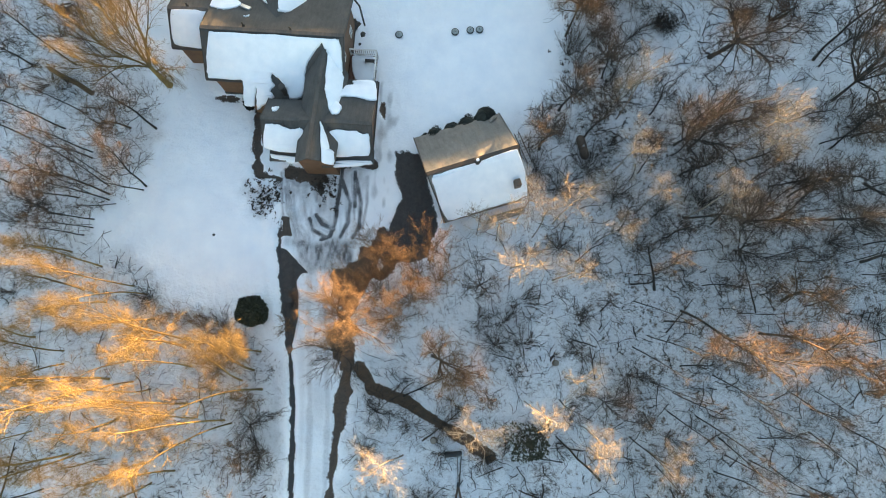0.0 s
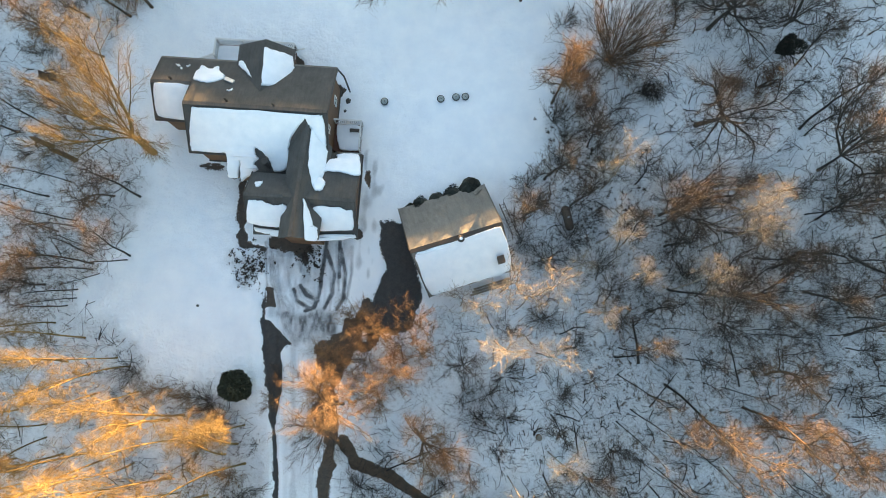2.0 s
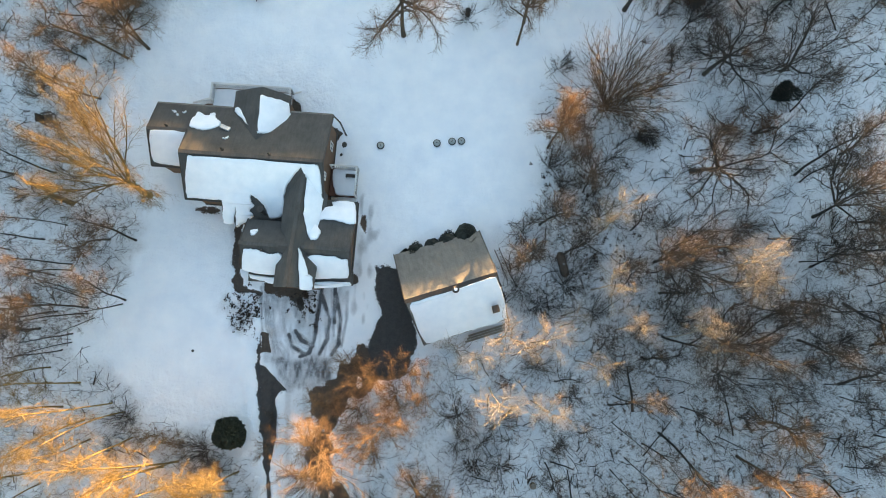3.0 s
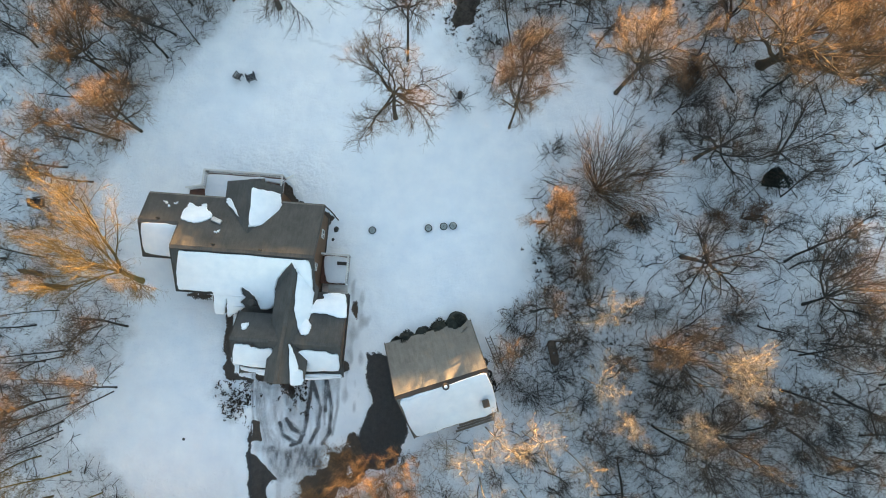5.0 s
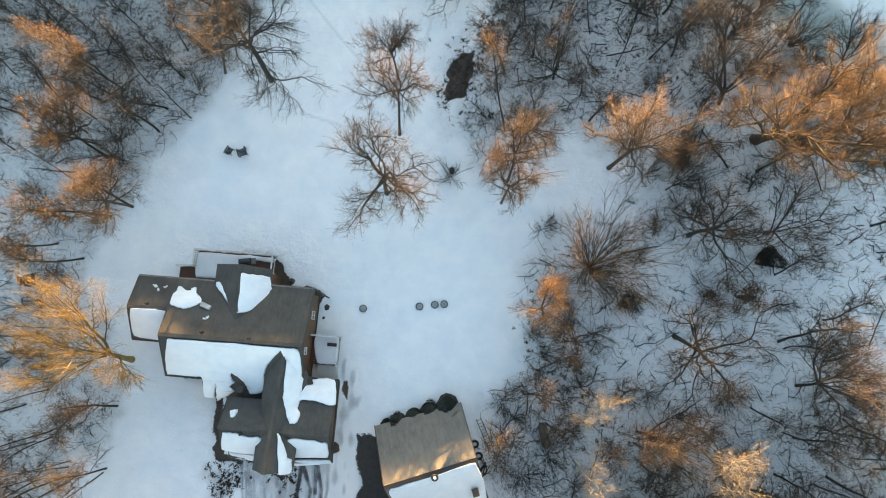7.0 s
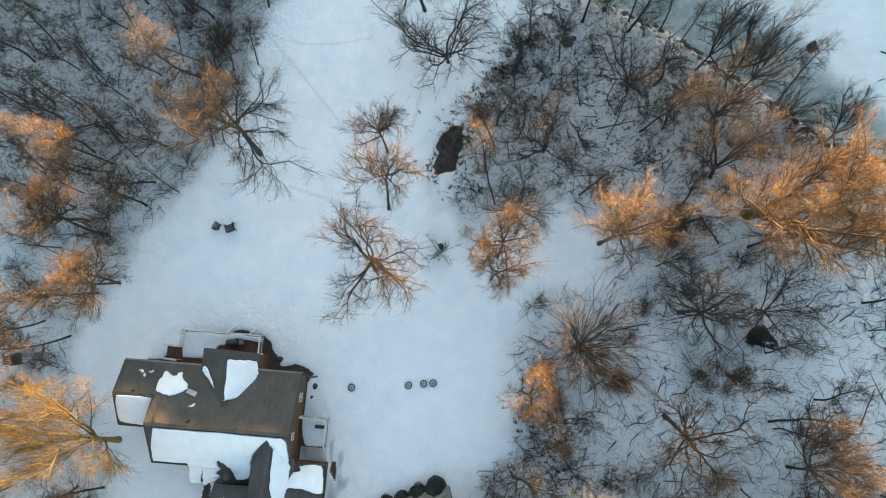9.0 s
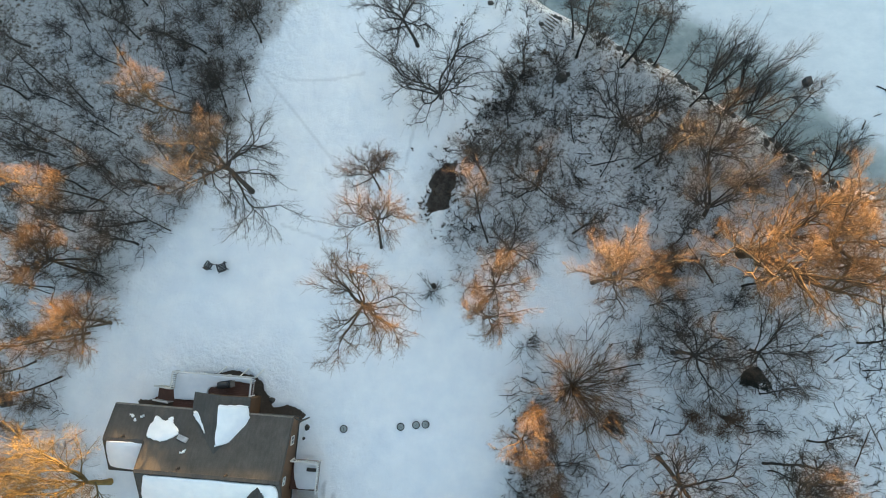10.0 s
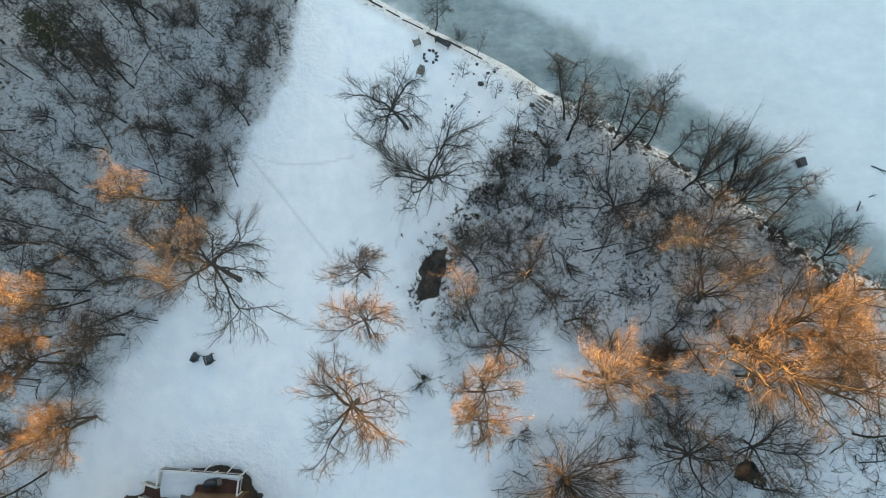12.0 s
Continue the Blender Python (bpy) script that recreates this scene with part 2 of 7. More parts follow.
def prism(bm, outline, depth):
    """A slab: the outline (in order, in space) thickened straight down by depth."""
    top = [bm.verts.new(p) for p in outline]
    low = [bm.verts.new((p[0], p[1], p[2] - depth)) for p in outline]
    bm.faces.new(top)
    bm.faces.new(low[::-1])
    n = len(top)
    for i in range(n):
        bm.faces.new((top[i], low[i], low[(i + 1) % n], top[(i + 1) % n]))


def lathe(bm, profile, segments=16, m=None):
    """A turned body from (radius, height) pairs."""
    rings, made = [], []
    for r, z in profile:
        ring = [bm.verts.new((r * math.cos(2 * math.pi * k / segments), r * math.sin(2 * math.pi * k / segments), z)) for k in range(segments)]
        rings.append(ring)
        made += ring
    for a, b in zip(rings, rings[1:]):
        for k in range(segments):
            bm.faces.new((a[k], a[(k + 1) % segments], b[(k + 1) % segments], b[k]))
    bm.faces.new(rings[0][::-1])
    bm.faces.new(rings[-1])
    if m is not None:
        bmesh.ops.transform(bm, matrix=m, verts=made)


def smooth_outline(points, rng, jag=0.05, per=6):
    """A closed rounded outline through a few corners, a little uneven."""
    out, n = [], len(points)
    for i in range(n):
        p0, p1, p2, p3 = (Vector(points[(i + k) % n]) for k in (-1, 0, 1, 2))
        for k in range(per):
            t = k / per
            # mostly straight edges with rounded corners
            c = 0.5 * ((2 * p1) + (p2 - p0) * t + (2 * p0 - 5 * p1 + 4 * p2 - p3) * t * t + (3 * p1 - p0 - 3 * p2 + p3) * t ** 3)
            s = p1.lerp(p2, t)
            q = s.lerp(c, 0.45)
            out.append((q.x + rng.uniform(-jag, jag), q.y + rng.uniform(-jag, jag)))
    return out


def snow_slab(bm, outline, height, thick):
    """Snow lying on a surface given by height(x, y), rounded off towards its rim."""
    n = len(outline)
    area = sum(outline[i][0] * outline[(i + 1) % n][1] - outline[(i + 1) % n][0] * outline[i][1] for i in range(n))
    if area < 0:
        outline = outline[::-1]
    rings = []
    for inset, lift in ((0.0, 0.004), (0.015, 0.5), (0.04, 0.85), (0.08, 1.0)):
        ring = []
        for i in range(n):
            a, b, c = (Vector(outline[(i + k) % n]) for k in (-1, 0, 1))
            d = c - a
            d = Vector((-d.y, d.x)).normalized() if d.length > 1e-6 else Vector((0, 0))
            q = b + d * inset
            ring.append(bm.verts.new((q.x, q.y, height(q.x, q.y) + (lift * thick if lift > 0.01 else lift))))
        rings.append(ring)
    for a, b in zip(rings, rings[1:]):
        for i in range(n):
            bm.faces.new((a[i], a[(i + 1) % n], b[(i + 1) % n], b[i]))
    top = rings[-1]
    for tri in tessellate_polygon([[Vector((v.co.x, v.co.y, 0)) for v in top]]):
        bm.faces.new([top[i] for i in tri])


# ---- numbers of the plan ----
def inside(px, py, poly):
    """Which points lie in the polygon."""
    hit = np.zeros(np.shape(px), bool)
    n = len(poly)
    for i in range(n):
        (x0, y0), (x1, y1) = poly[i], poly[(i + 1) % n]
        if y0 == y1:
            continue
        cross = ((y0 > py) != (y1 > py)) & (px < (x1 - x0) * (py - y0) / (y1 - y0) + x0)
        hit ^= cross
    return hit


def line_dist(px, py, line):
    """Distance from points to a polyline."""
    best = np.full(np.shape(px), 1e9)
    for (x0, y0), (x1, y1) in zip(line, line[1:]):
        dx, dy = x1 - x0, y1 - y0
        t = np.clip(((px - x0) * dx + (py - y0) * dy) / (dx * dx + dy * dy + 1e-12), 0, 1)
        best = np.minimum(best, np.hypot(px - x0 - t * dx, py - y0 - t * dy))
    return best


def signed(px, py, poly):
    """Distance to a polygon's rim, positive inside."""
    d = line_dist(px, py, poly + poly[:1])
    return np.where(inside(px, py, poly), d, -d)


def ease(v, lo, hi):
    t = np.clip((v - lo) / (hi - lo), 0, 1)      # lo may lie above hi
    return t * t * (3 - 2 * t)


GRAIN = np.random.RandomState(7).rand(257, 257)


def wobble(px, py, size):
    """Smooth value noise, 0 to 1, with features of that size in metres."""
    u, v = np.asarray(px) / size + 500.3, np.asarray(py) / size + 500.7
    i, j = np.floor(u).astype(int), np.floor(v).astype(int)
    a, b = u - i, v - j
    a, b = a * a * (3 - 2 * a), b * b * (3 - 2 * b)
    g = lambda p, q: GRAIN[p % 257, q % 257]
    return (g(i, j) * (1 - a) + g(i + 1, j) * a) * (1 - b) + (g(i, j + 1) * (1 - a) + g(i + 1, j + 1) * a) * b


CLEARING = [(-12.6, -30), (-12.3, -9.8), (-13.8, -7.6), (-17.5, -5.4), (-22.1, -3.9), (-28.7, 1.9), (-25.7, 5), (-23.7, 10.3), (-24.6, 16),
            (-28.0, 21.5), (-23, 30.2), (-19.6, 34.5), (-16.2, 39.6), (-14.1, 43.5), (-12.4, 50.3), (-10.1, 56.9), (-8.3, 65.4), (-6, 90),
            (3, 90), (1.5, 66), (7.8, 60.5), (14.1, 57.5), (13.2, 53), (9.5, 49), (6.4, 43), (3.2, 38.6), (4.7, 33.8), (6.2, 28.6), (8.6, 31.4),
            (14.5, 34.0), (19.2, 31.0), (17.0, 26.6), (11, 26.6), (9.8, 21.7), (10.4, 15.5), (7.6, 11.6), (6, 9.6), (6.6, 3), (0, 0), (-1.2, -1.2),
            (-4.4, -3.5), (-6.2, -6), (-7.1, -9.4), (-8.0, -14.1), (-8.3, -30)]
SHORE = [(-60, 96), (-20, 76), (-1.2, 66.1), (1.9, 64.3), (4.1, 63), (7.9, 61.1), (11.6, 59.1), (14.8, 56.8), (19.5, 54.6), (22.1, 52.6), (26.2, 50.7),
         (28.7, 48.5), (33.7, 45.3), (37.1, 42.4), (39.5, 40.1), (43.4, 39.1), (48, 36), (70, 24), (120, 10)]
LAKE = SHORE + [(210, 30), (210, 130), (150, 200), (20, 200), (-60, 150)]
LAKE_LEVEL = -1.2
SUN_FLAT = (math.sin(SUN_AZ), math.cos(SUN_AZ))


def terrain(px, py):
    """Height of the ground before its snow cover varies."""
    z = 0.25 * (wobble(px, py, 9.0) - 0.5) + 0.08 * (wobble(px, py, 2.5) - 0.5)
    flat = ease(line_dist(px, py, [(-13, 15), (-10, 8), (-10, -20)]), 6, 12)
    z = z * (0.3 + 0.7 * flat)
    z = z + (LAKE_LEVEL - 0.55 - z) * ease(signed(px, py, LAKE), -1.4, 0.9)
    return z


def ground_z(x, y):
    return float(terrain(np.array([x], float), np.array([y], float))[0])


# ---- ground, driveway and lake ----
def axis(lo, hi, step, far, fine_lo, fine_hi, fine):
    """Even steps in the middle, finer ones round the driveway, growing ones out to the horizon."""
    mid = list(np.arange(lo, fine_lo, step)) + list(np.arange(fine_lo, fine_hi, fine)) + list(np.arange(fine_hi, hi + step / 2, step))
    s, up, p = step, [], mid[-1]
    while p < far:
        s *= 1.3
        p += s
        up.append(p)
    s, down, p = step, [], lo
    while p > -far:
        s *= 1.3
        p -= s
        down.append(p)
    return np.array(down[::-1] + mid + up)


DRIVE_LEFT = [(-13.3, 2.2), (-13.4, -0.3), (-12.95, -4), (-12.15, -9.4), (-11.85, -12.8), (-11.8, -32)]
DRIVE_RIGHT = [(-7.9, -2.4), (-7.6, -7.6), (-7.8, -10.5), (-8.35, -14.1), (-8.9, -19.6), (-9.4, -32)]
APRON = [(-4.0, 7.6), (-1.9, 7.4), (-0.4, 1.6), (-1.2, -0.9), (-2.4, -1.6), (-4.2, -1.4), (-4.9, 0.2), (-4.4, 1.9), (-3.6, 4.0)]
PAD = [(-13.4, 6.3), (-6.4, 6.3), (-6.8, 1.2), (-7.8, -1.2), (-10.4, -2.0), (-12.6, -0.6), (-13.2, 2)]
DITCH = [(-6.7, -9.9), (-5.7, -11.4), (-3.0, -12.6), (0.0, -14.4), (3.3, -16.6)]
MOUND = [(6.0, 42.4), (5.2, 41.0), (4.6, 39.4), (4.0, 37.6), (4.2, 35.4)]


TRACKS = [[(-8.4, 6.2), (-8.5, 5.0), (-8.7, 3.6), (-8.9, 1.75), (-9.3, 0.6), (-10.0, 0.35)], [(-8.45, 5.5), (-8.1, 4.5), (-7.7, 3.4), (-7.85, 1.75), (-8.45, 0.55)],
          [(-7.3, 6.0), (-7.3, 4.5), (-7.3, 3.1)], [(-7.25, 5.5), (-6.8, 3.35), (-6.95, 1.3), (-7.45, 0.5)], [(-10.45, 2.4), (-9.95, 1.65), (-9.0, 1.2)], [(-10.95, 2.1), (-10.7, 1.2), (-9.65, 0.55)]]
FAINT = [[(-11.65, 1.5), (-10.9, 0.5)], [(-11.2, 1.65), (-10.5, 0.6)], [(-12.0, 1.3), (-11.3, 0.45)], [(-10.7, 2.3), (-10.3, 1.4), (-9.3, 0.85)], [(-10.1, 2.2), (-9.4, 1.6), (-8.9, 1.45)],
         [(-12.75, 5.0), (-12.4, 2.7), (-12.0, 0.4), (-11.4, -2.5)], [(-13.05, 4.8), (-12.8, 2.7), (-12.35, 1.75)], [(-13.4, 6.0), (-13.25, 3.6), (-13.1, 2.2)], [(-12.45, 5.0), (-12.2, 2.7), (-11.7, 0.4)],
         [(-12.9, 5.2), (-12.65, 3.0), (-12.1, 0.8)], [(-8.0, 2.6), (-7.9, 1.4), (-8.3, -1.5)], [(-11.0, 1.0), (-10.7, -2.0)], [(-9.3, 0.2), (-8.6, -0.7)], [(-8.9, 0.5), (-8.1, -0.5)], [(-11.6, 4.6), (-11.4, 2.8), (-11.0, 1.2)],
         [(-10.6, 5.4), (-10.4, 3.6)], [(-7.6, 5.8), (-7.5, 4.2), (-7.3, 2.0)], [(-6.3, 5.6), (-6.3, 3.4), (-6.7, 1.2)]]
DRIVE_TRACKS = [[(-10.9 + s, -1.5), (-10.7 + s, -8), (-10.5 + s, -14), (-10.8 + s, -32)] for s in (0.0, 1.35)]


def build_ground():
    xs, ys = axis(-43, 48, 0.27, 900, -15.4, -2.0, 0.1), axis(-27, 72, 0.27, 900, -14.0, 7.6, 0.1)
    px, py = np.meshgrid(xs, ys)
    px, py = px.ravel(), py.ravel()
    near = (np.abs(px) < 60) & (py > -45) & (py < 90)
    bare, soil, packed, litter = (np.zeros(px.shape) for _ in range(4))
    x, y = px[near], py[near]
    jag = 0.55 * (wobble(x, y, 0.7) - 0.5) + 0.4 * (wobble(x, y, 2.1) - 0.5)
    b = np.zeros(x.shape)
    s = np.zeros(x.shape)

    def strip(line, width, soft=0.3, brown=0.0, rag=1.0):
        d = width - line_dist(x, y, line) + jag * rag
        v = ease(d, -soft, soft)
        s[:] = np.where(v > b, brown, s)
        b[:] = np.maximum(b, v)

    def field(poly, soft=0.32, brown=0.0, rag=1.0):
        v = ease(signed(x, y, poly) + jag * rag, -soft, soft)
        s[:] = np.where(v > b, brown, s)
        b[:] = np.maximum(b, v)

    strip(DRIVE_LEFT[3:], 0.20, rag=0.3)
    strip(DRIVE_LEFT[:2], 0.10, 0.4, rag=0.7, brown=0.3)
    strip(DRIVE_LEFT[1:4], 0.20, rag=0.4)
    field([(-13.3, -0.3), (-12.7, -0.4), (-12.15, -1.1), (-11.05, -2.2), (-11.0, -2.4), (-11.5, -2.45), (-11.85, -3.0), (-11.7, -4.3), (-11.7, -5.9), (-12.1, -7.9), (-12.5, -7.9), (-12.8, -5.9), (-13.05, -3.7)], 0.2, rag=0.3, brown=0.12)
    field([(-13.25, 2.4), (-12.6, 2.2), (-12.4, 0.7), (-13.2, 0.7)], 0.2, rag=0.3, brown=0.6)
    field([(-8.9, -2.4), (-7.6, -1.9), (-6.6, -0.4), (-5.4, -1.0), (-6.4, -3.6), (-7.5, -6.4), (-7.8, -9.4), (-8.7, -9.4), (-8.9, -6.4)], 1.0, rag=2.6, brown=0.75)
    strip(DRIVE_RIGHT, 0.36, 0.4, rag=0.8, brown=0.6)
    strip(DRIVE_RIGHT[:4], 0.45, 0.6, rag=1.2, brown=0.75)
    field(APRON, 0.6, rag=0.9, brown=0.05)
    field([(-5.0, 1.2), (-1.4, 0.6), (-3.0, -1.4), (-5.2, -3.0), (-6.0, -0.6)], 0.9, rag=2.4, brown=0.6)
    strip(DITCH, 0.5, 0.35, brown=1.0, rag=0.6)
    field([(5.9, 42.3), (4.7, 41.4), (3.7, 39.6), (3.0, 37.6), (3.2, 36.5), (4.0, 36.6), (4.8, 37.8), (5.6, 39.4), (6.1, 41.0)], 0.3, brown=0.4, rag=1.5)
    strip(MOUND, -0.1, 0.4, brown=0.45, rag=1.8)
    strip([(6.8, 43.4), (8.8, 46.8), (11.4, 49.6), (13.4, 51.6)], -0.25, 1.2, brown=0.7, rag=3.0)
    field([(-18.2, 22.0), (-16.3, 22.6), (-13.4, 22.9), (-11.5, 22.6), (-10.7, 21.7), (-10.1, 20.4), (-9.7, 19.9), (-7.9, 19.9), (-7.0, 19.2), (-7.6, 18.6), (-12.0, 18.4), (-18.5, 18.8), (-22.3, 19.2), (-21.2, 20.4), (-18.8, 20.7)], 0.25, brown=0.6, rag=0.7)
    field([(-13.6, 6.6), (-9.8, 6.4), (-9.8, 5.7), (-11.4, 5.35), (-13.2, 5.7)], 0.8, brown=0.6, rag=2.0)
    strip([(-10, 6.2), (-5.8, 6.6)], 0.12, 0.5, brown=0.5, rag=1.4)
    strip([(-10.6, 5.2), (-9.2, 2.6)], -0.25, 1.1, brown=0.2, rag=2.2)
    strip([(-15.6, 10.6), (-15.5, 7.6), (-15.2, 5.8), (-13.6, 5.6)], 0.3, 0.4, brown=0.5, rag=0.9)
    strip([(-15.9, 4.4), (-14.0, 4.2), (-14.8, 2.9)], -0.9, 0.9, brown=0.4, rag=3.6)
    strip([(-5.1, 11.8), (-5.0, 10.7)], 0.26, 0.4, brown=0.9, rag=0.9)
    strip([(-19.2, 12.6), (-16, 12.3), (-15.4, 11)], 0.1, 0.6, brown=0.6, rag=1.4)
    bank = signed(x, y, LAKE)
    v = 0.50 * ease(1.6 - np.abs(bank + 0.4) + 1.6 * jag, -0.7, 0.6) * ease(x, 13, 17)
    s[:] = np.where(v > b, 0.8, s)
    b[:] = np.maximum(b, v)
    bare[near], soil[near] = b, s
    # driven snow
    p = 0.50 * ease(signed(x, y, PAD) + 1.5 * jag, -0.8, 0.6) * (0.1 + 0.55 * wobble(x, y * 0.5, 0.7) + 0.5 * wobble(x * 1.0, y * 0.2, 0.22))
    p = np.maximum(p, 0.85 * (0.45 + 0.3 * wobble(x, y, 0.9) + 0.45 * wobble(x * 1.6, y * 0.5, 0.3)) * ease(signed(x, y, [(-12.4, 0.3), (-10.9, 0.4), (-8.2, 0.5), (-7.3, 0.3), (-7.4, -1.4), (-9.0, -2.2), (-10.8, -2.4), (-11.8, -1.4)]) + jag, -0.6, 0.5))
    for line in TRACKS:
        p = np.maximum(p, 0.95 * ease(0.17 - line_dist(x, y, line) + 0.12 * jag, -0.12, 0.08) * (0.72 + 0.4 * wobble(x, y, 0.6)))
    for line in FAINT:
        p = np.maximum(p, 0.62 * ease(0.12 - line_dist(x, y, line) + 0.12 * jag, -0.10, 0.08) * (0.5 + 0.7 * wobble(x, y, 0.9)))
    lane = [(-12.6, 0), (-12, -9), (-11.6, -13), (-11.4, -32), (-9, -32), (-8.2, -14), (-8, -6), (-8, -1)]
    on_lane = ease(signed(x, y, lane), -0.1, 0.5)
    p = np.maximum(p, on_lane * (0.10 + 0.22 * wobble(x, y * 0.15, 0.5)))
    for line in DRIVE_TRACKS:
        p = np.maximum(p, on_lane * 0.38 * ease(0.30 - line_dist(x, y, line) + 0.3 * jag, -0.2, 0.2))
    p = np.maximum(p, 0.45 * ease(0.75 - line_dist(x, y, [(-4.8, 13.2), (-4.6, 10), (-4.7, 6.6), (-5.4, 3.5)]) + 0.8 * jag, -0.3, 0.3) * ease(wobble(x * 1.5, y * 0.6, 0.6), 0.25, 0.9))
    for line in ([(-12.6, 50.4), (-10.5, 49.4), (-8, 49.1), (-5.5, 49.3), (-2.8, 49.9)], [(-12.4, 50), (-9, 46), (-6.5, 42.8), (-4.6, 40.6)], [(2.0, 45.5), (1.2, 41.5)], [(-9.8, 35.6), (-5, 34.0), (-1, 33.8)]):
        p = np.maximum(p, 0.22 * ease(0.13 - line_dist(x, y, line) + 0.08 * jag, -0.16, 0.06))
    packed[near] = p
    # forest floor: litter, raised in parts to paint in shade under the trees as well
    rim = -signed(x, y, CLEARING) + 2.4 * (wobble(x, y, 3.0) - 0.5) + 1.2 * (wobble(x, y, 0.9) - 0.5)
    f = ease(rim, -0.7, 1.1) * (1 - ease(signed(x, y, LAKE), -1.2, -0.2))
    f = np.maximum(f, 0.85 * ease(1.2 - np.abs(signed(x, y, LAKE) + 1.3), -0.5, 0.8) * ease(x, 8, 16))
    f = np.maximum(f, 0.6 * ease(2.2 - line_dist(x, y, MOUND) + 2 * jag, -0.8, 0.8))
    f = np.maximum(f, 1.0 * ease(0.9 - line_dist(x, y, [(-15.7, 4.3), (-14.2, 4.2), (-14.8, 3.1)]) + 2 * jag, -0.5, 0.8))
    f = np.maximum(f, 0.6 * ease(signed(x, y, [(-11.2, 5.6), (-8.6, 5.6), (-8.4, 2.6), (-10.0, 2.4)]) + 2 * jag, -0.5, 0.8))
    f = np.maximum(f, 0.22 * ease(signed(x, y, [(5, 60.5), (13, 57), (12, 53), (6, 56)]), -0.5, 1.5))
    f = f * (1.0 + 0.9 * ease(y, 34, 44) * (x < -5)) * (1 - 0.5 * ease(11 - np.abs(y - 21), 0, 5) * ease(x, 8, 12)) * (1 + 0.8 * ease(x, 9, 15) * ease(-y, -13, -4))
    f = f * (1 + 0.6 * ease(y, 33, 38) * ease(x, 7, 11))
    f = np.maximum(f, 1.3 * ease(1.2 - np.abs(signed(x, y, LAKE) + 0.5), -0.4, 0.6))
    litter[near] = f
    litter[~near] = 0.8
    rough = np.zeros(px.shape)
    d = signed(x, y, CLEARING)
    rough[near] = 0.28 * np.maximum(0.08, ease(d, 5.5, 0.5) * (x < -3)) * (1 - 0.9 * b) * (0.4 + 0.6 * ease(wobble(x, y, 4.0), 0.3, 0.6))
    rough[near] = np.maximum(rough[near], 0.24 * ease(4.0 - line_dist(x, y, [(-18, 23.5), (-10, 23.5)]), 0, 3))
    pz = terrain(px, py)
    lift = np.zeros(px.shape)
    lift[near] = 0.14 * (1 - ease(b + 0.6 * p, 0.25, 0.75)) + 0.05 * (wobble(x, y, 0.5) - 0.5) * ease(b, 0.4, 0.0) + 0.22 * ease(0.5 - line_dist(x, y, MOUND), -0.6, 0.5)
    lift[near] += 0.22 * ease(0.55 - np.abs(line_dist(x, y, DRIVE_LEFT) - 0.75), -0.3, 0.4) * (x < -12.2) * wobble(x, y, 1.1)
    pz = pz + lift
    nx, ny = len(xs), len(ys)
    idx = np.arange(nx * ny).reshape(ny, nx)
    quads = np.stack([idx[:-1, :-1], idx[:-1, 1:], idx[1:, 1:], idx[1:, :-1]], -1).reshape(-1, 4)
    me = bpy.data.meshes.new("ground")
    me.vertices.add(nx * ny)
    me.vertices.foreach_set("co", np.stack([px, py, pz], 1).ravel().astype(np.float32))
    me.loops.add(len(quads) * 4)
    me.loops.foreach_set("vertex_index", quads.ravel().astype(np.int32))
    me.polygons.add(len(quads))
    me.polygons.foreach_set("loop_start", np.arange(0, len(quads) * 4, 4, dtype=np.int32))
    me.update(calc_edges=True)
    cover = me.attributes.new("cover", "FLOAT_COLOR", "POINT")
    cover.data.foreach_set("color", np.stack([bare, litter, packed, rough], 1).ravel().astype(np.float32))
    brown = me.attributes.new("soil", "FLOAT", "POINT")
    brown.data.foreach_set("value", soil.astype(np.float32))
    me.polygons.foreach_set("use_smooth", np.ones(len(quads), bool))
    me.materials.append(GROUND)
    tagged(new("ground", me), "snow-covered ground with bare asphalt strips and leaf litter under trees", "ground", kind="structure")


def build_lake():
    xs, ys = np.concatenate([np.arange(-60, 70, 1.0), np.arange(70, 225, 11.0)]), np.concatenate([np.arange(8, 100, 1.0), np.arange(100, 215, 11.0)])
    px, py = (a.ravel() for a in np.meshgrid(xs, ys))
    s = signed(px, py, LAKE)
    thin = 0.78 * ease(s, -1, 0.5) * (1 - ease(s, 3.0, 9.0)) + 0.30 * ease(9 - np.hypot(px - 17, py - 63), -5, 5)
    thin = thin * ease(py, 20, 30)
    nx = len(xs)
    idx = np.arange(len(px)).reshape(len(ys), nx)
    quads = np.stack([idx[:-1, :-1], idx[:-1, 1:], idx[1:, 1:], idx[1:, :-1]], -1).reshape(-1, 4)
    keep = (s[quads] > -3).all(1)
    used = np.unique(quads[keep])
    back = np.full(len(px), -1)
    back[used] = np.arange(len(used))
    ob = mesh_object("water", np.stack([px, py, np.full(px.shape, LAKE_LEVEL)], 1)[used], back[quads[keep]].tolist(), ICE)
    a = ob.data.attributes.new("thin", "FLOAT", "POINT")
    a.data.foreach_set("value", thin[used].astype(np.float32))
    tagged(ob, "frozen lake, snow-dusted with grey-green thin ice along the shore", "lake", kind="structure")


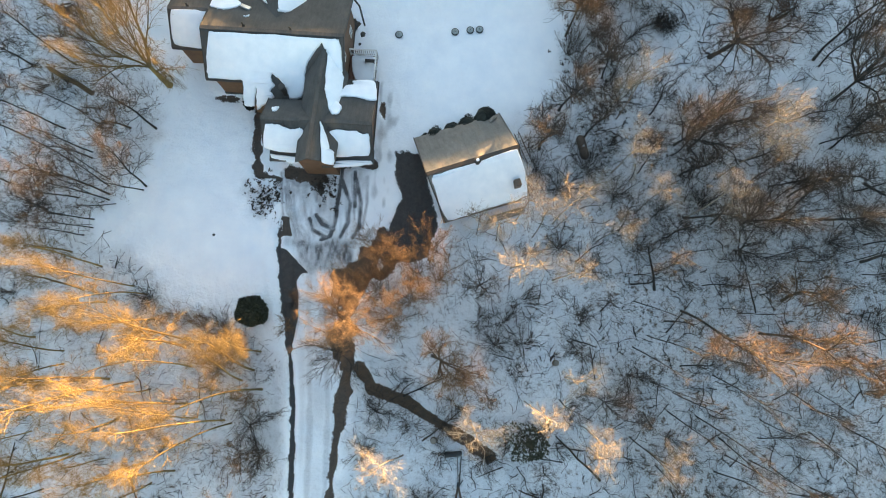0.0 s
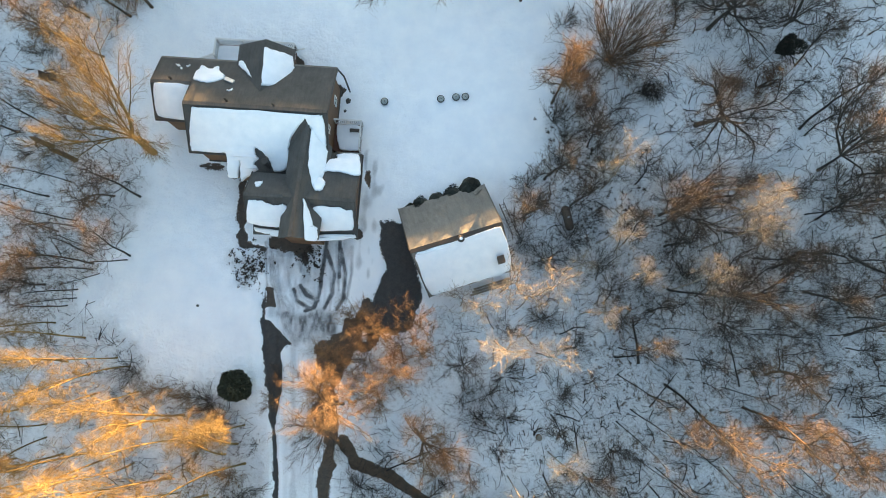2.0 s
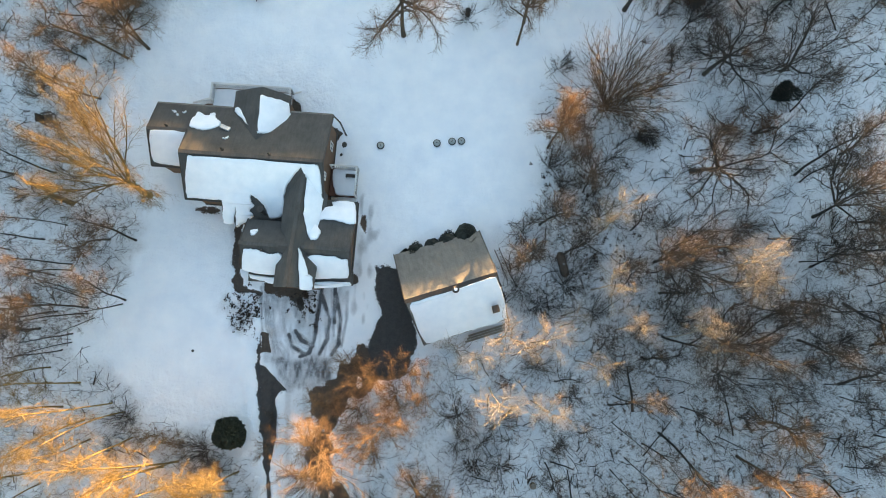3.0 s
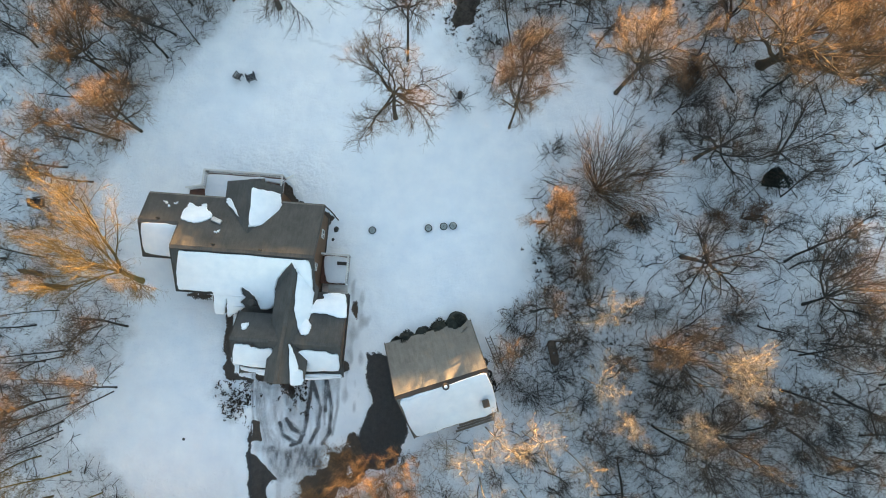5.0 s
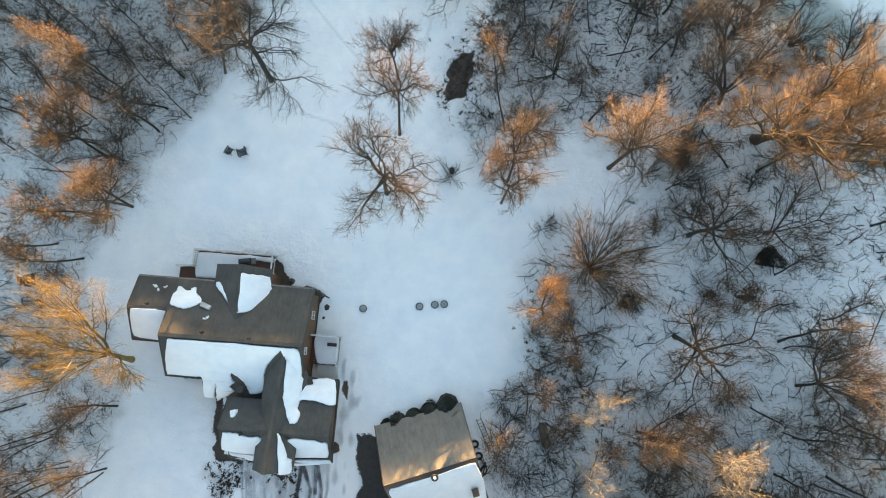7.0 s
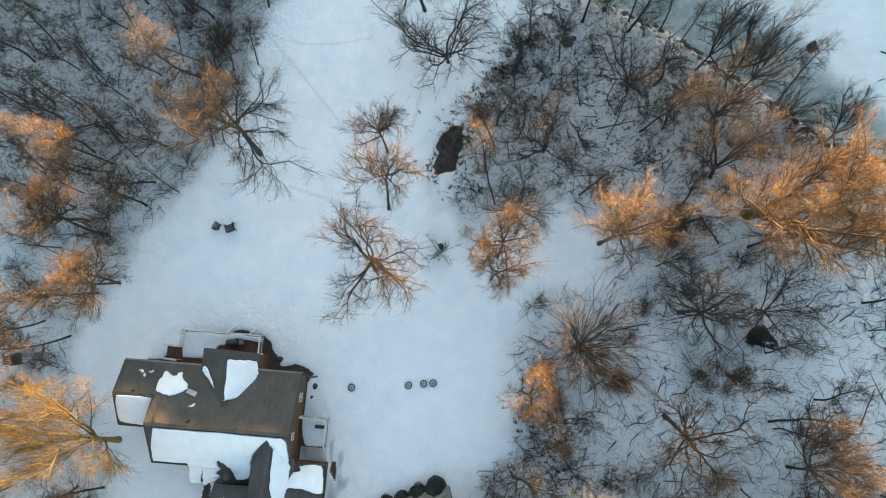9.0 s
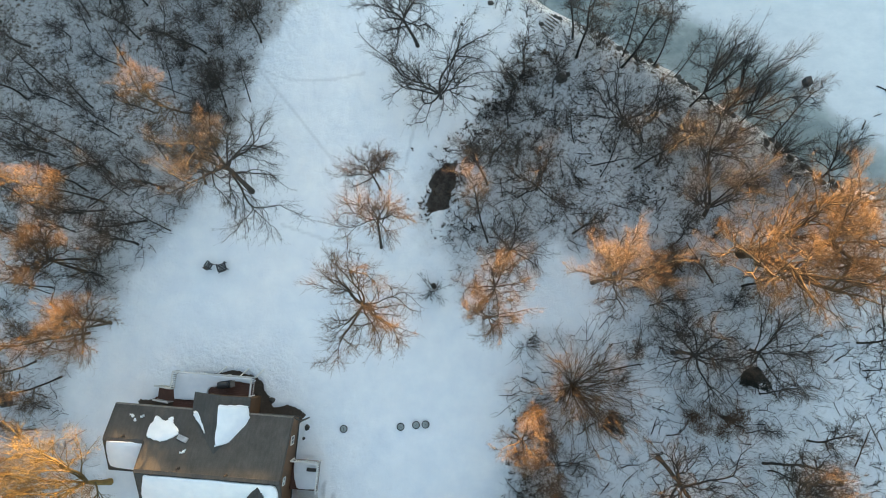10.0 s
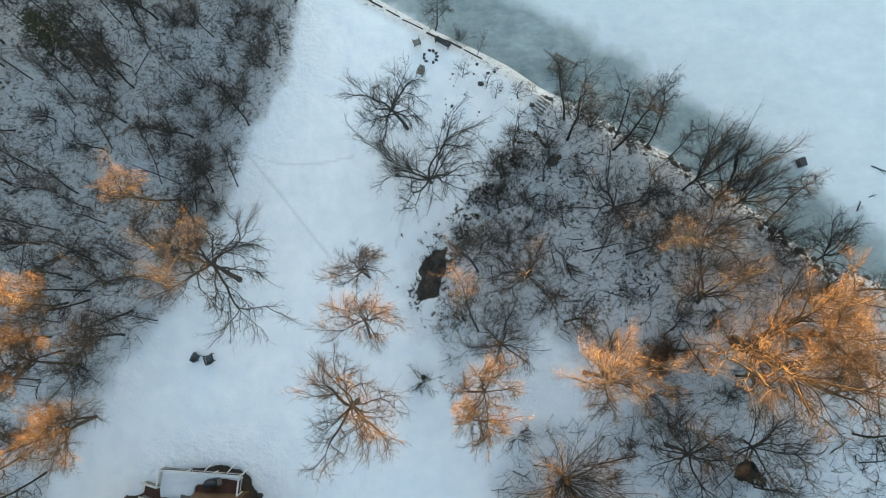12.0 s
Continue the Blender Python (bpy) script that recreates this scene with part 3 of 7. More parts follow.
def build_hill():
    """An unseen wooded rise added beyond the lake, towards the sun; it keeps the low light off the ground."""
    along = np.array([190, 205, 220, 235, 248, 256, 262, 268, 280, 300, 330, 370.0])
    rise = np.array([-0.05, 0.15, 0.42, 0.72, 0.93, 0.99, 1.0, 0.99, 0.93, 0.75, 0.4, -0.05])
    across = np.concatenate([np.arange(-260, -80, 9.0), np.arange(-80, 80, 2.0), np.arange(80, 261, 9.0)])
    crest = HILL + 1.2 * (wobble(across, 0 * across, 15.0) - 0.5) + 1.0 * (wobble(across, 3 + 0 * across, 4.0) - 0.5)
    # crest raised and notched to steer which trees and roofs the sun reaches
    crest = crest + 2.0 * ease(-across, 33, 42) - NOTCH * ease(across, -2, 2.5) - 0.9 * ease(across, 3, 5.5) + 2.2 * ease(across, 25, 31) + 1.5 * ease(across, -24, -20) * ease(-across, 8, 13)
    crest = crest * (1 - ease(np.abs(across), 170, 260))
    c, a = np.meshgrid(across, along)
    z = np.outer(rise, crest) + 1.5 * (wobble(c, a, 6.0) - 0.5) * (np.abs(a - 262) > 8)
    px = 3 + SUN_FLAT[0] * a + SUN_FLAT[1] * c
    py = 7 + SUN_FLAT[1] * a - SUN_FLAT[0] * c
    n = len(across)
    idx = np.arange(c.size).reshape(c.shape)
    quads = np.stack([idx[:-1, :-1], idx[:-1, 1:], idx[1:, 1:], idx[1:, :-1]], -1).reshape(-1, 4)
    ob = mesh_object("backdrop", np.stack([px.ravel(), py.ravel(), z.ravel()], 1), quads.tolist(), WOODED)
    tagged(ob, "unseen brown wooded hillside added beyond the frozen lake to block the sun", "hill", kind="structure")


build_ground()
build_lake()
build_hill()


# ---- the house ----
HOUSE = pose(-13.0, 15.2, 0.0, 0, 0, -4.2)
house = thing("house", HOUSE, "brown-sided house with dark shingle roof half covered in snow", "house")


def plane(a, b, c):
    """z as a function of x and y on the plane through three points."""
    a, b, c = Vector(a), Vector(b), Vector(c)
    n = (b - a).cross(c - a)
    return lambda x, y: a.z - (n.x * (x - a.x) + n.y * (y - a.y)) / n.z


def slope(name, corners, parent, material, thick=0.16):
    bm = bmesh.new()
    prism(bm, corners, thick)
    return part(name, bm, material, parent)


# roof planes: ridge and eaves in the house's own axes
R_MAIN, E_NORTH, E_SOUTH = 5.95, 3.85, 3.65
main_n = [(-5.45, 0.15, R_MAIN), (5.5, 0.15, R_MAIN), (5.5, 4.6, E_NORTH), (-5.45, 4.6, E_NORTH)]
main_s = [(-5.45, 0.15, R_MAIN), (-5.45, -2.95, E_SOUTH), (5.5, -2.95, E_SOUTH), (5.5, 0.15, R_MAIN)]
wing_n = [(-8.6, 2.1, 5.02), (-5.45, 2.1, 5.02), (-5.45, 4.6, E_NORTH), (-8.6, 4.6, E_NORTH)]
wing_s = [(-8.6, 2.1, 5.02), (-8.6, -0.4, 3.4), (-5.2, -0.4, 3.4), (-5.2, 2.1, 5.02)]
back_w = [(0.05, 6.0, 5.25), (0.05, 1.4, 5.25), (-2.45, 4.1, 4.0), (-2.45, 6.0, 4.0)]
back_e = [(0.05, 6.0, 5.25), (2.0, 5.9, 4.0), (2.0, 4.1, 4.0), (0.05, 1.4, 5.25)]
low_s = [(-2.6, -2.9, 3.685), (-2.6, -4.45, 2.58), (2.2, -4.35, 2.66), (2.2, -2.9, 3.685)]
NS_R, NS_X = 5.35, 3.75
ns_w = [(NS_X + 0.35, 0.0, NS_R + 0.1), (NS_X - 0.2, -9.45, NS_R), (2.35, -9.4, 4.1), (2.45, -2.0, 4.1)]
ns_e = [(NS_X + 0.35, 0.0, NS_R + 0.1), (5.75, -2.0, 4.0), (5.4, -9.3, 4.0), (NS_X - 0.2, -9.45, NS_R)]
west_n = [(-0.35, -6.35, 5.0), (3.6, -6.35, 5.0), (3.6, -4.25, 3.6), (-0.35, -4.25, 3.6)]
west_s = [(-0.35, -6.35, 5.0), (-0.35, -8.1, 3.6), (3.6, -8.1, 3.6), (3.6, -6.35, 5.0)]
east_n = [(3.8, -6.3, 5.0), (8.05, -6.3, 5.0), (8.05, -2.25, 3.55), (3.8, -2.25, 3.55)]
east_s = [(3.8, -6.3, 5.0), (3.8, -7.95, 3.5), (8.05, -7.95, 3.5), (8.05, -6.3, 5.0)]
porch_w = [(-0.05, -7.7, 2.95), (-0.05, -9.0, 2.6), (2.4, -8.9, 2.6), (2.4, -7.7, 2.95)]
porch_e = [(4.2, -7.7, 2.95), (4.1, -9.25, 2.55), (8.15, -8.75, 2.6), (8.15, -7.7, 2.95)]
for corners in (main_n, main_s, wing_n, wing_s, back_w, back_e, low_s, ns_w, ns_e, west_n, west_s, east_n, east_s, porch_w, porch_e):
    slope("roof", corners, house, SHINGLE)


def ridge_cap(a, b, material=SHINGLE, parent=house, w=0.28):
    bm = bmesh.new()
    beam(bm, Vector(a) + Vector((0, 0, 0.0)), Vector(b) + Vector((0, 0, 0.0)), w, 0.07)
    part("ridge_cap", bm, material, parent)


ridge_cap((-5.45, 0.15, 5.95), (5.5, 0.15, 5.95))
ridge_cap((NS_X + 0.3, -0.7, 5.43), (NS_X - 0.2, -9.45, 5.35))
ridge_cap((-0.35, -6.35, 5.0), (2.6, -6.35, 5.0))
ridge_cap((4.4, -6.3, 5.0), (8.05, -6.3, 5.0))
ridge_cap((-8.6, 2.1, 5.02), (-5.5, 2.1, 5.02))


def wall_block(x0, y0, x1, y1, z, ridge=None, axis_x=True, base=-0.4):
    """Walls of one block up to its eaves, with gables under a ridge (place, height)."""
    bm = bmesh.new()
    if ridge is None:
        box(bm, x0, y0, base, x1, y1, z)
    else:
        r, rz = ridge
        prof = [(y0, base), (y1, base), (y1, z), (r, rz), (y0, z)] if axis_x else [(x0, base), (x1, base), (x1, z), (r, rz), (x0, z)]
        ends = [[bm.verts.new((e, p, q) if axis_x else (p, e, q)) for p, q in prof] for e in ((x0, x1) if axis_x else (y0, y1))]
        bm.faces.new(ends[0])
        bm.faces.new(ends[1][::-1])
        for k in range(5):
            bm.faces.new((ends[0][k], ends[0][(k + 1) % 5], ends[1][(k + 1) % 5], ends[1][k]))
    part("wall", bm, SIDING, house)


wall_block(-5.1, -2.6, 5.2, 4.25, 3.72, (0.15, 5.72))
wall_block(-8.25, -0.1, -5.1, 4.25, 3.3, (2.1, 4.75))
wall_block(-2.1, 4.25, 1.7, 5.7, 3.9, (0.05, 5.0), False)
wall_block(-2.3, -4.1, 1.9, -2.6, 2.5)
wall_block(0.0, -7.8, 7.7, -4.5, 3.3, (-6.33, 4.75))
wall_block(4.2, -4.5, 7.7, -2.6, 3.3)
wall_block(2.4, -9.1, 5.1, -2.6, 3.85, (NS_X - 0.05, 5.1), False)
part("foundation", boxes((-5.16, -2.66, -0.5, 5.26, 4.31, 0.35)), STONE, house, "grey stone foundation")

# rake boards, gutters
for a, b in ((main_n[1], main_n[2]), (main_s[3], main_s[2]), (main_n[0], (-5.45, 2.1, 5.05)), (main_s[0], main_s[1]), (wing_n[0], wing_n[3]), (wing_s[0], wing_s[1]),
             (east_n[1], east_n[2]), (east_s[3], east_s[2]), (west_n[0], west_n[3]), (west_s[0], west_s[1])):
    bm = bmesh.new()
    beam(bm, Vector(a) - Vector((0, 0, 0.1)), Vector(b) - Vector((0, 0, 0.1)), 0.06, 0.24)
    part("rake_board", bm, TRIM_DARK, house)
for a, b in (((-8.6, 4.66, 3.8), (-2.5, 4.66, 3.8)), ((2.05, 4.66, 3.8), (5.5, 4.66, 3.8)), ((-5.45, -3.02, 3.6), (-2.6, -3.02, 3.6)), ((-8.6, -0.46, 3.35), (-5.45, -0.46, 3.35)),
             ((8.12, -2.3, 3.5), (8.12, -7.9, 3.45))):
    bm = bmesh.new()
    beam(bm, a, b, 0.12, 0.1)
    part("gutter", bm, GREY_WOOD if a[1] > 4 else TRIM_DARK, house)
bm = bmesh.new()
beam(bm, (5.4, 4.68, 3.72), (5.95, 4.3, 3.1), 0.11)
beam(bm, (5.95, 4.3, 3.1), (6.0, 4.25, 0.0), 0.11)
part("downspout", bm, TRIM_DARK, house)

# vents and pipes on the roof
N_PLANE, S_PLANE = plane(*main_n[:3]), plane(*main_s[:3])


def pipe(x, y, height, r=0.07, tall=0.4):
    bm = bmesh.new()
    z = height(x, y)
    lathe(bm, [(r * 1.8, z - 0.1), (r * 1.8, z + 0.05), (r, z + 0.07), (r, z + tall), (r * 1.25, z + tall), (r * 1.25, z + tall + 0.06), (0.02, z + tall + 0.1)], 10, Matrix.Translation((x, y, 0)))
    part("vent_pipe", bm, TRIM_DARK, house)


pipe(-2.2, 0.55, N_PLANE)
pipe(1.45, 0.35, N_PLANE)
pipe(-7.1, 2.4, plane(*wing_n[:3]), 0.06, 0.3)
pipe(1.35, -6.8, plane(*west_s[:3]), 0.09, 0.25)
pipe(4.85, -6.9, plane(*east_s[:3]), 0.10, 0.25)
bm = bmesh.new()
m = pose(-2.55, 2.55, N_PLANE(-2.55, 2.55) + 0.1, -25, 0, -20)
box(bm, -0.42, -0.2, -0.08, 0.42, 0.2, 0.1, m, 0.04)
part("roof_vent", bm, STEEL, house, "grey metal box vent")
bm = bmesh.new()
lathe(bm, [(0.22, 2.8), (0.22, 4.35), (0.26, 4.35), (0.26, 4.45), (0.12, 4.5)], 14, Matrix.Translation((0.75, -3.55, 0)))
part("chimney", bm, TRIM_DARK, house, "short dark metal chimney")

# windows and door in the east gable and side
for y, z, w, h in ((2.6, 2.0, 0.6, 0.8), (-0.3, 3.4, 0.5, 0.6)):
    frame_bm = boxes((5.2, y - w / 2 - 0.05, z - h / 2 - 0.05, 5.27, y + w / 2 + 0.05, z - h / 2), (5.2, y - w / 2 - 0.05, z + h / 2, 5.27, y + w / 2 + 0.05, z + h / 2 + 0.09),
                     (5.2, y - w / 2 - 0.05, z - h / 2, 5.27, y - w / 2, z + h / 2), (5.2, y + w / 2, z - h / 2, 5.27, y + w / 2 + 0.05, z + h / 2), (5.2, y - 0.025, z - h / 2, 5.25, y + 0.025, z + h / 2))
    win = part("window", frame_bm, TRIM, house, "white-framed window")
    part("pane", boxes((5.195, y - w / 2, z - h / 2, 5.215, y + w / 2, z + h / 2)), PANE, win)

# ---- snow on the roofs ----
SNOW_RNG = random.Random(5)


def roof_snow(outline, corners, thick, m=HOUSE, label="thick smooth white snow lying on the house roof", jag=0.04):
    bm = bmesh.new()
    height = plane(*corners[:3])
    snow_slab(bm, smooth_outline(outline, SNOW_RNG, jag), height, thick)
    ob = part("roof_snow", bm, SNOW, None, "", True)
    ob.matrix_world = m
    tagged(ob, label, "snow", "snow on the roofs")


roof_snow([(-4.8, -0.2), (-4.0, -0.1), (4.6, -0.1), (5.2, -0.3), (5.4, -1.7), (5.2, -2.4), (4.7, -2.5), (4.5, -2.3), (4.2, -2.6), (3.9, -2.6), (3.9, -1.9), (4.1, -1.3), (4.0, -0.8), (3.8, -0.4), (2.7, -1.6), (2.4, -2.4), (2.4, -3.4), (2.0, -3.8), (1.4, -4.0), (1.1, -3.9), (0.9, -3.4), (0.7, -3.0), (-0.2, -2.4), (-0.2, -2.9), (-0.0, -3.1), (-0.4, -3.5), (-0.1, -3.9), (-1.4, -4.7), (-1.6, -4.7), (-1.5, -3.3), (-1.8, -4.5), (-2.6, -4.5), (-2.5, -3.2), (-2.7, -2.9), (-5.2, -2.9), (-5.2, -1.7)], main_s, 0.22)
roof_snow([(-8.3, 1.93), (-5.5, 1.92), (-5.6, -0.28), (-8.35, -0.22)], wing_s, 0.2)
roof_snow([(-0.0, 5.2), (0.3, 5.3), (1.8, 5.3), (2.0, 5.0), (2.1, 4.4), (2.0, 3.8), (1.3, 2.7), (0.8, 2.4), (0.2, 2.2), (0.1, 2.4)], back_e, 0.18)
roof_snow([(-2.32, 4.52), (-2.06, 4.6), (-1.67, 4.24), (-0.88, 2.98), (-2.2, 4.15)], back_w, 0.08)
roof_snow([(-5.4, 2.6), (-5.4, 3.3), (-5.2, 3.6), (-5.2, 4.0), (-4.5, 3.7), (-4.2, 3.7), (-4.1, 3.9), (-3.8, 4.0), (-3.6, 3.5), (-3.1, 3.1), (-3.0, 2.8), (-3.4, 2.5), (-4.1, 2.2), (-5.2, 2.4)], main_n, 0.14)
roof_snow([(-7.2, 3.89), (-6.97, 4.0), (-6.81, 3.82), (-6.95, 3.71)], wing_n, 0.07)
roof_snow([(-6.72, 3.68), (-6.54, 3.55), (-6.64, 3.44), (-6.76, 3.53)], wing_n, 0.06)
roof_snow([(-6.38, 3.86), (-6.06, 3.98), (-6.05, 3.84), (-6.24, 3.72)], wing_n, 0.07)
roof_snow([(-2.46, 1.6), (-2.11, 1.86), (-2.09, 1.68), (-2.31, 1.52)], main_n, 0.08)
roof_snow([(0.14, -5.17), (0.72, -5.08), (0.76, -5.33), (0.6, -5.63), (0.35, -5.65)], west_n, 0.1)
roof_snow([(2.43, -4.57), (2.61, -4.6), (2.72, -4.8), (2.59, -4.81)], west_n, 0.06)
roof_snow([(-0.09, -6.85), (0.31, -6.73), (1.08, -6.76), (1.91, -7.0), (2.57, -6.86), (2.86, -7.01), (2.87, -7.73), (2.73, -8.29), (2.31, -8.46), (-0.29, -8.27)], west_s, 0.2)
roof_snow([(0.09, -8.48), (2.36, -8.57), (2.41, -8.74), (2.12, -9.08), (1.67, -9.07), (1.13, -8.89), (0.15, -8.79)], porch_w, 0.15)
roof_snow([(4.0, -2.7), (4.3, -3.0), (6.2, -2.8), (6.1, -2.4), (7.8, -2.3), (8.2, -4.1), (7.6, -4.2), (6.7, -4.0), (5.6, -4.0), (5.1, -4.3), (5.6, -4.9), (5.6, -5.4), (5.4, -5.7), (5.0, -5.7), (4.7, -5.3), (4.5, -4.8)], [(p[0], p[1], p[2] + 0.03) for p in east_n], 0.2)
roof_snow([(4.3, -0.9), (4.9, -1.7), (5.5, -2.4), (5.3, -5.3), (4.8, -5.5), (4.3, -3.8)], ns_e, 0.15)
roof_snow([(4.63, -7.1), (5.34, -6.81), (6.85, -6.82), (7.39, -7.0), (7.83, -6.97), (7.8, -8.26), (4.53, -8.45)], east_s, 0.2)
roof_snow([(4.19, -6.49), (4.46, -6.78), (4.99, -8.28), (5.26, -8.45), (5.34, -9.41), (4.56, -9.43)], ns_e, 0.12)
roof_snow([(5.04, -8.71), (7.68, -8.51), (7.95, -8.57), (7.92, -8.8), (5.06, -9.2)], porch_e, 0.15)


# ---- decks ----
def railing(deck, pts, top, posts, base, finish=None):
    """Posts with a top and a bottom rail along corner points."""
    for a, b in zip(pts, pts[1:]):
        for z, w in ((top, 0.13), (base + 0.15, 0.05)):
            bm = bmesh.new()
            beam(bm, (*a, z), (*b, z), w, 0.05)
            part("rail", bm, finish or TRIM, deck)
        n = max(1, round((Vector(b) - Vector(a)).length / posts))
        for k in range(n + 1):
            q = Vector(a).lerp(Vector(b), k / n)
            part("post", boxes((q.x - 0.05, q.y - 0.05, base - 0.4, q.x + 0.05, q.y + 0.05, top + 0.02)), finish or TRIM, deck)
        bm = bmesh.new()
        steps = int((Vector(b) - Vector(a)).length / 0.16)
        for k in range(steps):
            q = Vector(a).lerp(Vector(b), (k + 0.5) / steps)
            box(bm, q.x - 0.018, q.y - 0.018, base + 0.15, q.x + 0.018, q.y + 0.018, top)
        tagged(part("baluster", bm, TRIM_DARK, deck), kind="stuff")


def decking(deck, x0, y0, x1, y1, z):
    for k in range(int((y1 - y0) / 0.15)):
        part("plank", boxes((x0, y0 + k * 0.15, z - 0.04, x1, y0 + k * 0.15 + 0.142, z)), DECKING, deck)
    bm = boxes((x0, y0, z - 0.24, x1, y0 + 0.06, z - 0.045), (x0, y1 - 0.06, z - 0.24, x1, y1, z - 0.045), (x0, y0, z - 0.24, x0 + 0.06, y1, z - 0.045), (x1 - 0.06, y0, z - 0.24, x1, y1, z - 0.045))
    part("joist_frame", bm, DECKING, deck)


back_deck = thing("deck", HOUSE, "raised red-brown wooden deck with white-topped railing behind the house", "deck")
decking(back_deck, -5.2, 4.3, 1.35, 7.3, 1.25)
railing(back_deck, [(-5.2, 5.9), (-5.2, 7.3), (1.35, 7.3), (1.35, 5.8)], 2.2, 2.0, 1.25)
for x in (-1.9, 0.0, 1.3):
    bm = bmesh.new()
    beam(bm, (x, 7.25, 1.1), (x + 0.45, 8.0, 0.0), 0.09)
    part("brace", bm, TRIM, back_deck, "slanting white brace")
for k in range(6):
    part("step", boxes((-5.55 - 0.28 * k - 0.3, 4.8, 1.05 - 0.19 * k - 0.045, -5.25 - 0.28 * k, 5.9, 1.05 - 0.19 * k)), DECKING, back_deck)
for y in (4.78, 5.92):
    bm = bmesh.new()
    beam(bm, (-5.25, y, 2.2), (-7.1, y, 0.95), 0.15, 0.05)
    beam(bm, (-5.25, y, 1.05), (-7.1, y, -0.1), 0.05, 0.25)
    for k in range(9):
        x = -5.3 - 0.2 * k
        beam(bm, (x, y, 1.0 - 0.66 * 0.2 * k), (x, y, 2.18 - 0.676 * 0.2 * k), 0.04)
    part("stair_rail", bm, TRIM, back_deck)
bm = bmesh.new()
snow_slab(bm, smooth_outline([(-5.1, 7.15), (1.2, 7.15), (1.2, 6.75), (-0.5, 6.8), (-1.6, 6.35), (-2.3, 6.1), (-2.6, 5.2), (-5.1, 5.0)], SNOW_RNG, 0.05), lambda x, y: 1.25, 0.16)
ob = part("deck_snow", bm, SNOW, None, "", True)
ob.matrix_world = HOUSE
tagged(ob, "white snow left on the wooden deck", "snow")

grill = thing("barbecue_grill", HOUSE @ pose(-0.9, 6.55, 1.25, 0, 0, 12), "dark covered barbecue grill standing on the deck", "grill")
bm = bmesh.new()
box(bm, -0.5, -0.3, 0.0, 0.5, 0.3, 0.75, None, 0.05)
part("body", bm, PLASTIC_DARK, grill)
bm = bmesh.new()
lathe(bm, [(0.30, 0.0), (0.30, 0.35), (0.22, 0.55), (0.1, 0.62)], 12, pose(-0.45, 0, 0.95, 0, 90, 0) @ Matrix.Diagonal((0.8, 0.9, 1.4, 1)))
part("lid", bm, PLASTIC_DARK, grill)
part("side_shelf", boxes((0.5, -0.25, 0.68, 0.85, 0.25, 0.72)), GREY_WOOD, grill)

side_deck = thing("side_deck", HOUSE, "small snow-covered side porch with white railing and steps", "porch")
decking(side_deck, 5.25, -1.35, 7.5, 1.0, 1.2)
railing(side_deck, [(5.3, 1.0), (7.5, 1.0), (7.5, -1.35)], 2.15, 1.2, 1.2)
for k in range(6):
    part("step", boxes((5.9, -1.65 - 0.2 * k - 0.02, 1.0 - 0.18 * k - 0.045, 7.5, -1.38 - 0.2 * k, 1.0 - 0.18 * k)), TRIM, side_deck)
bm = bmesh.new()
snow_slab(bm, smooth_outline([(5.4, 0.9), (7.4, 0.85), (7.35, -1.2), (5.9, -1.25), (5.5, -0.4)], SNOW_RNG, 0.04), lambda x, y: 1.2, 0.12)
ob = part("deck_snow", bm, SNOW, None, "", True)
ob.matrix_world = HOUSE
tagged(ob, "white snow on the side porch", "snow")
bench = thing("porch_bench", HOUSE @ pose(6.95, 0.35, 1.2), "small dark bench on the side porch", "bench")
part("seat", boxes((-0.4, -0.14, 0.38, 0.4, 0.14, 0.43)), TRIM_DARK, bench)
for x in (-0.34, 0.34):
    part("leg", boxes((x - 0.03, -0.12, 0, x + 0.03, 0.12, 0.38)), TRIM_DARK, bench)

# ---- the garage ----
GARAGE = pose(2.2, 5.9, 0.0, 0, 0, 16)
garage = thing("garage", GARAGE, "detached garage with tan weathered roof, one slope under snow", "garage")
g_n = [(-3.75, -0.42, 4.6), (3.52, -0.30, 4.6), (3.5, 3.75, 1.45), (-3.75, 3.8, 1.15)]
g_s = [(-3.75, -0.42, 4.6), (-3.3, -3.9, 2.3), (3.57, -3.75, 2.5), (3.52, -0.30, 4.6)]
for corners in (g_n, g_s):
    slope("roof", corners, garage, GARAGE_ROOF, 0.14)
ridge_cap((-3.75, -0.42, 4.6), (3.52, -0.30, 4.6), TRIM_DARK, garage, 0.3)
bm = bmesh.new()
prof = [(-3.5, -0.4), (3.4, -0.4), (3.4, 1.3), (-0.36, 4.35), (-3.5, 2.3)]
ends = [[bm.verts.new((e, p, q)) for p, q in prof] for e in (-3.35, 3.2)]
bm.faces.new(ends[0])
bm.faces.new(ends[1][::-1])
for k in range(5):
    bm.faces.new((ends[0][k], ends[0][(k + 1) % 5], ends[1][(k + 1) % 5], ends[1][k]))
part("wall", bm, SIDING, garage)
for a, b in ((g_s[0], g_s[1]), (g_s[3], g_s[2]), (g_n[0], g_n[3]), (g_n[1], g_n[2])):
    bm = bmesh.new()
    beam(bm, Vector(a) - Vector((0, 0, 0.09)), Vector(b) - Vector((0, 0, 0.09)), 0.06, 0.2)
    part("rake_board", bm, TRIM_DARK, garage)
roof_snow([(-3.45, -0.75), (-3.15, -0.62), (0.2, -0.6), (3.35, -0.5), (3.42, -3.65), (0.2, -3.78), (-3.1, -3.8), (-3.5, -1.2)], g_s, 0.12, GARAGE, "thick smooth snow on the garage roof's slope")
bm = bmesh.new()
z = plane(*g_s[:3])(0.15, -0.62)
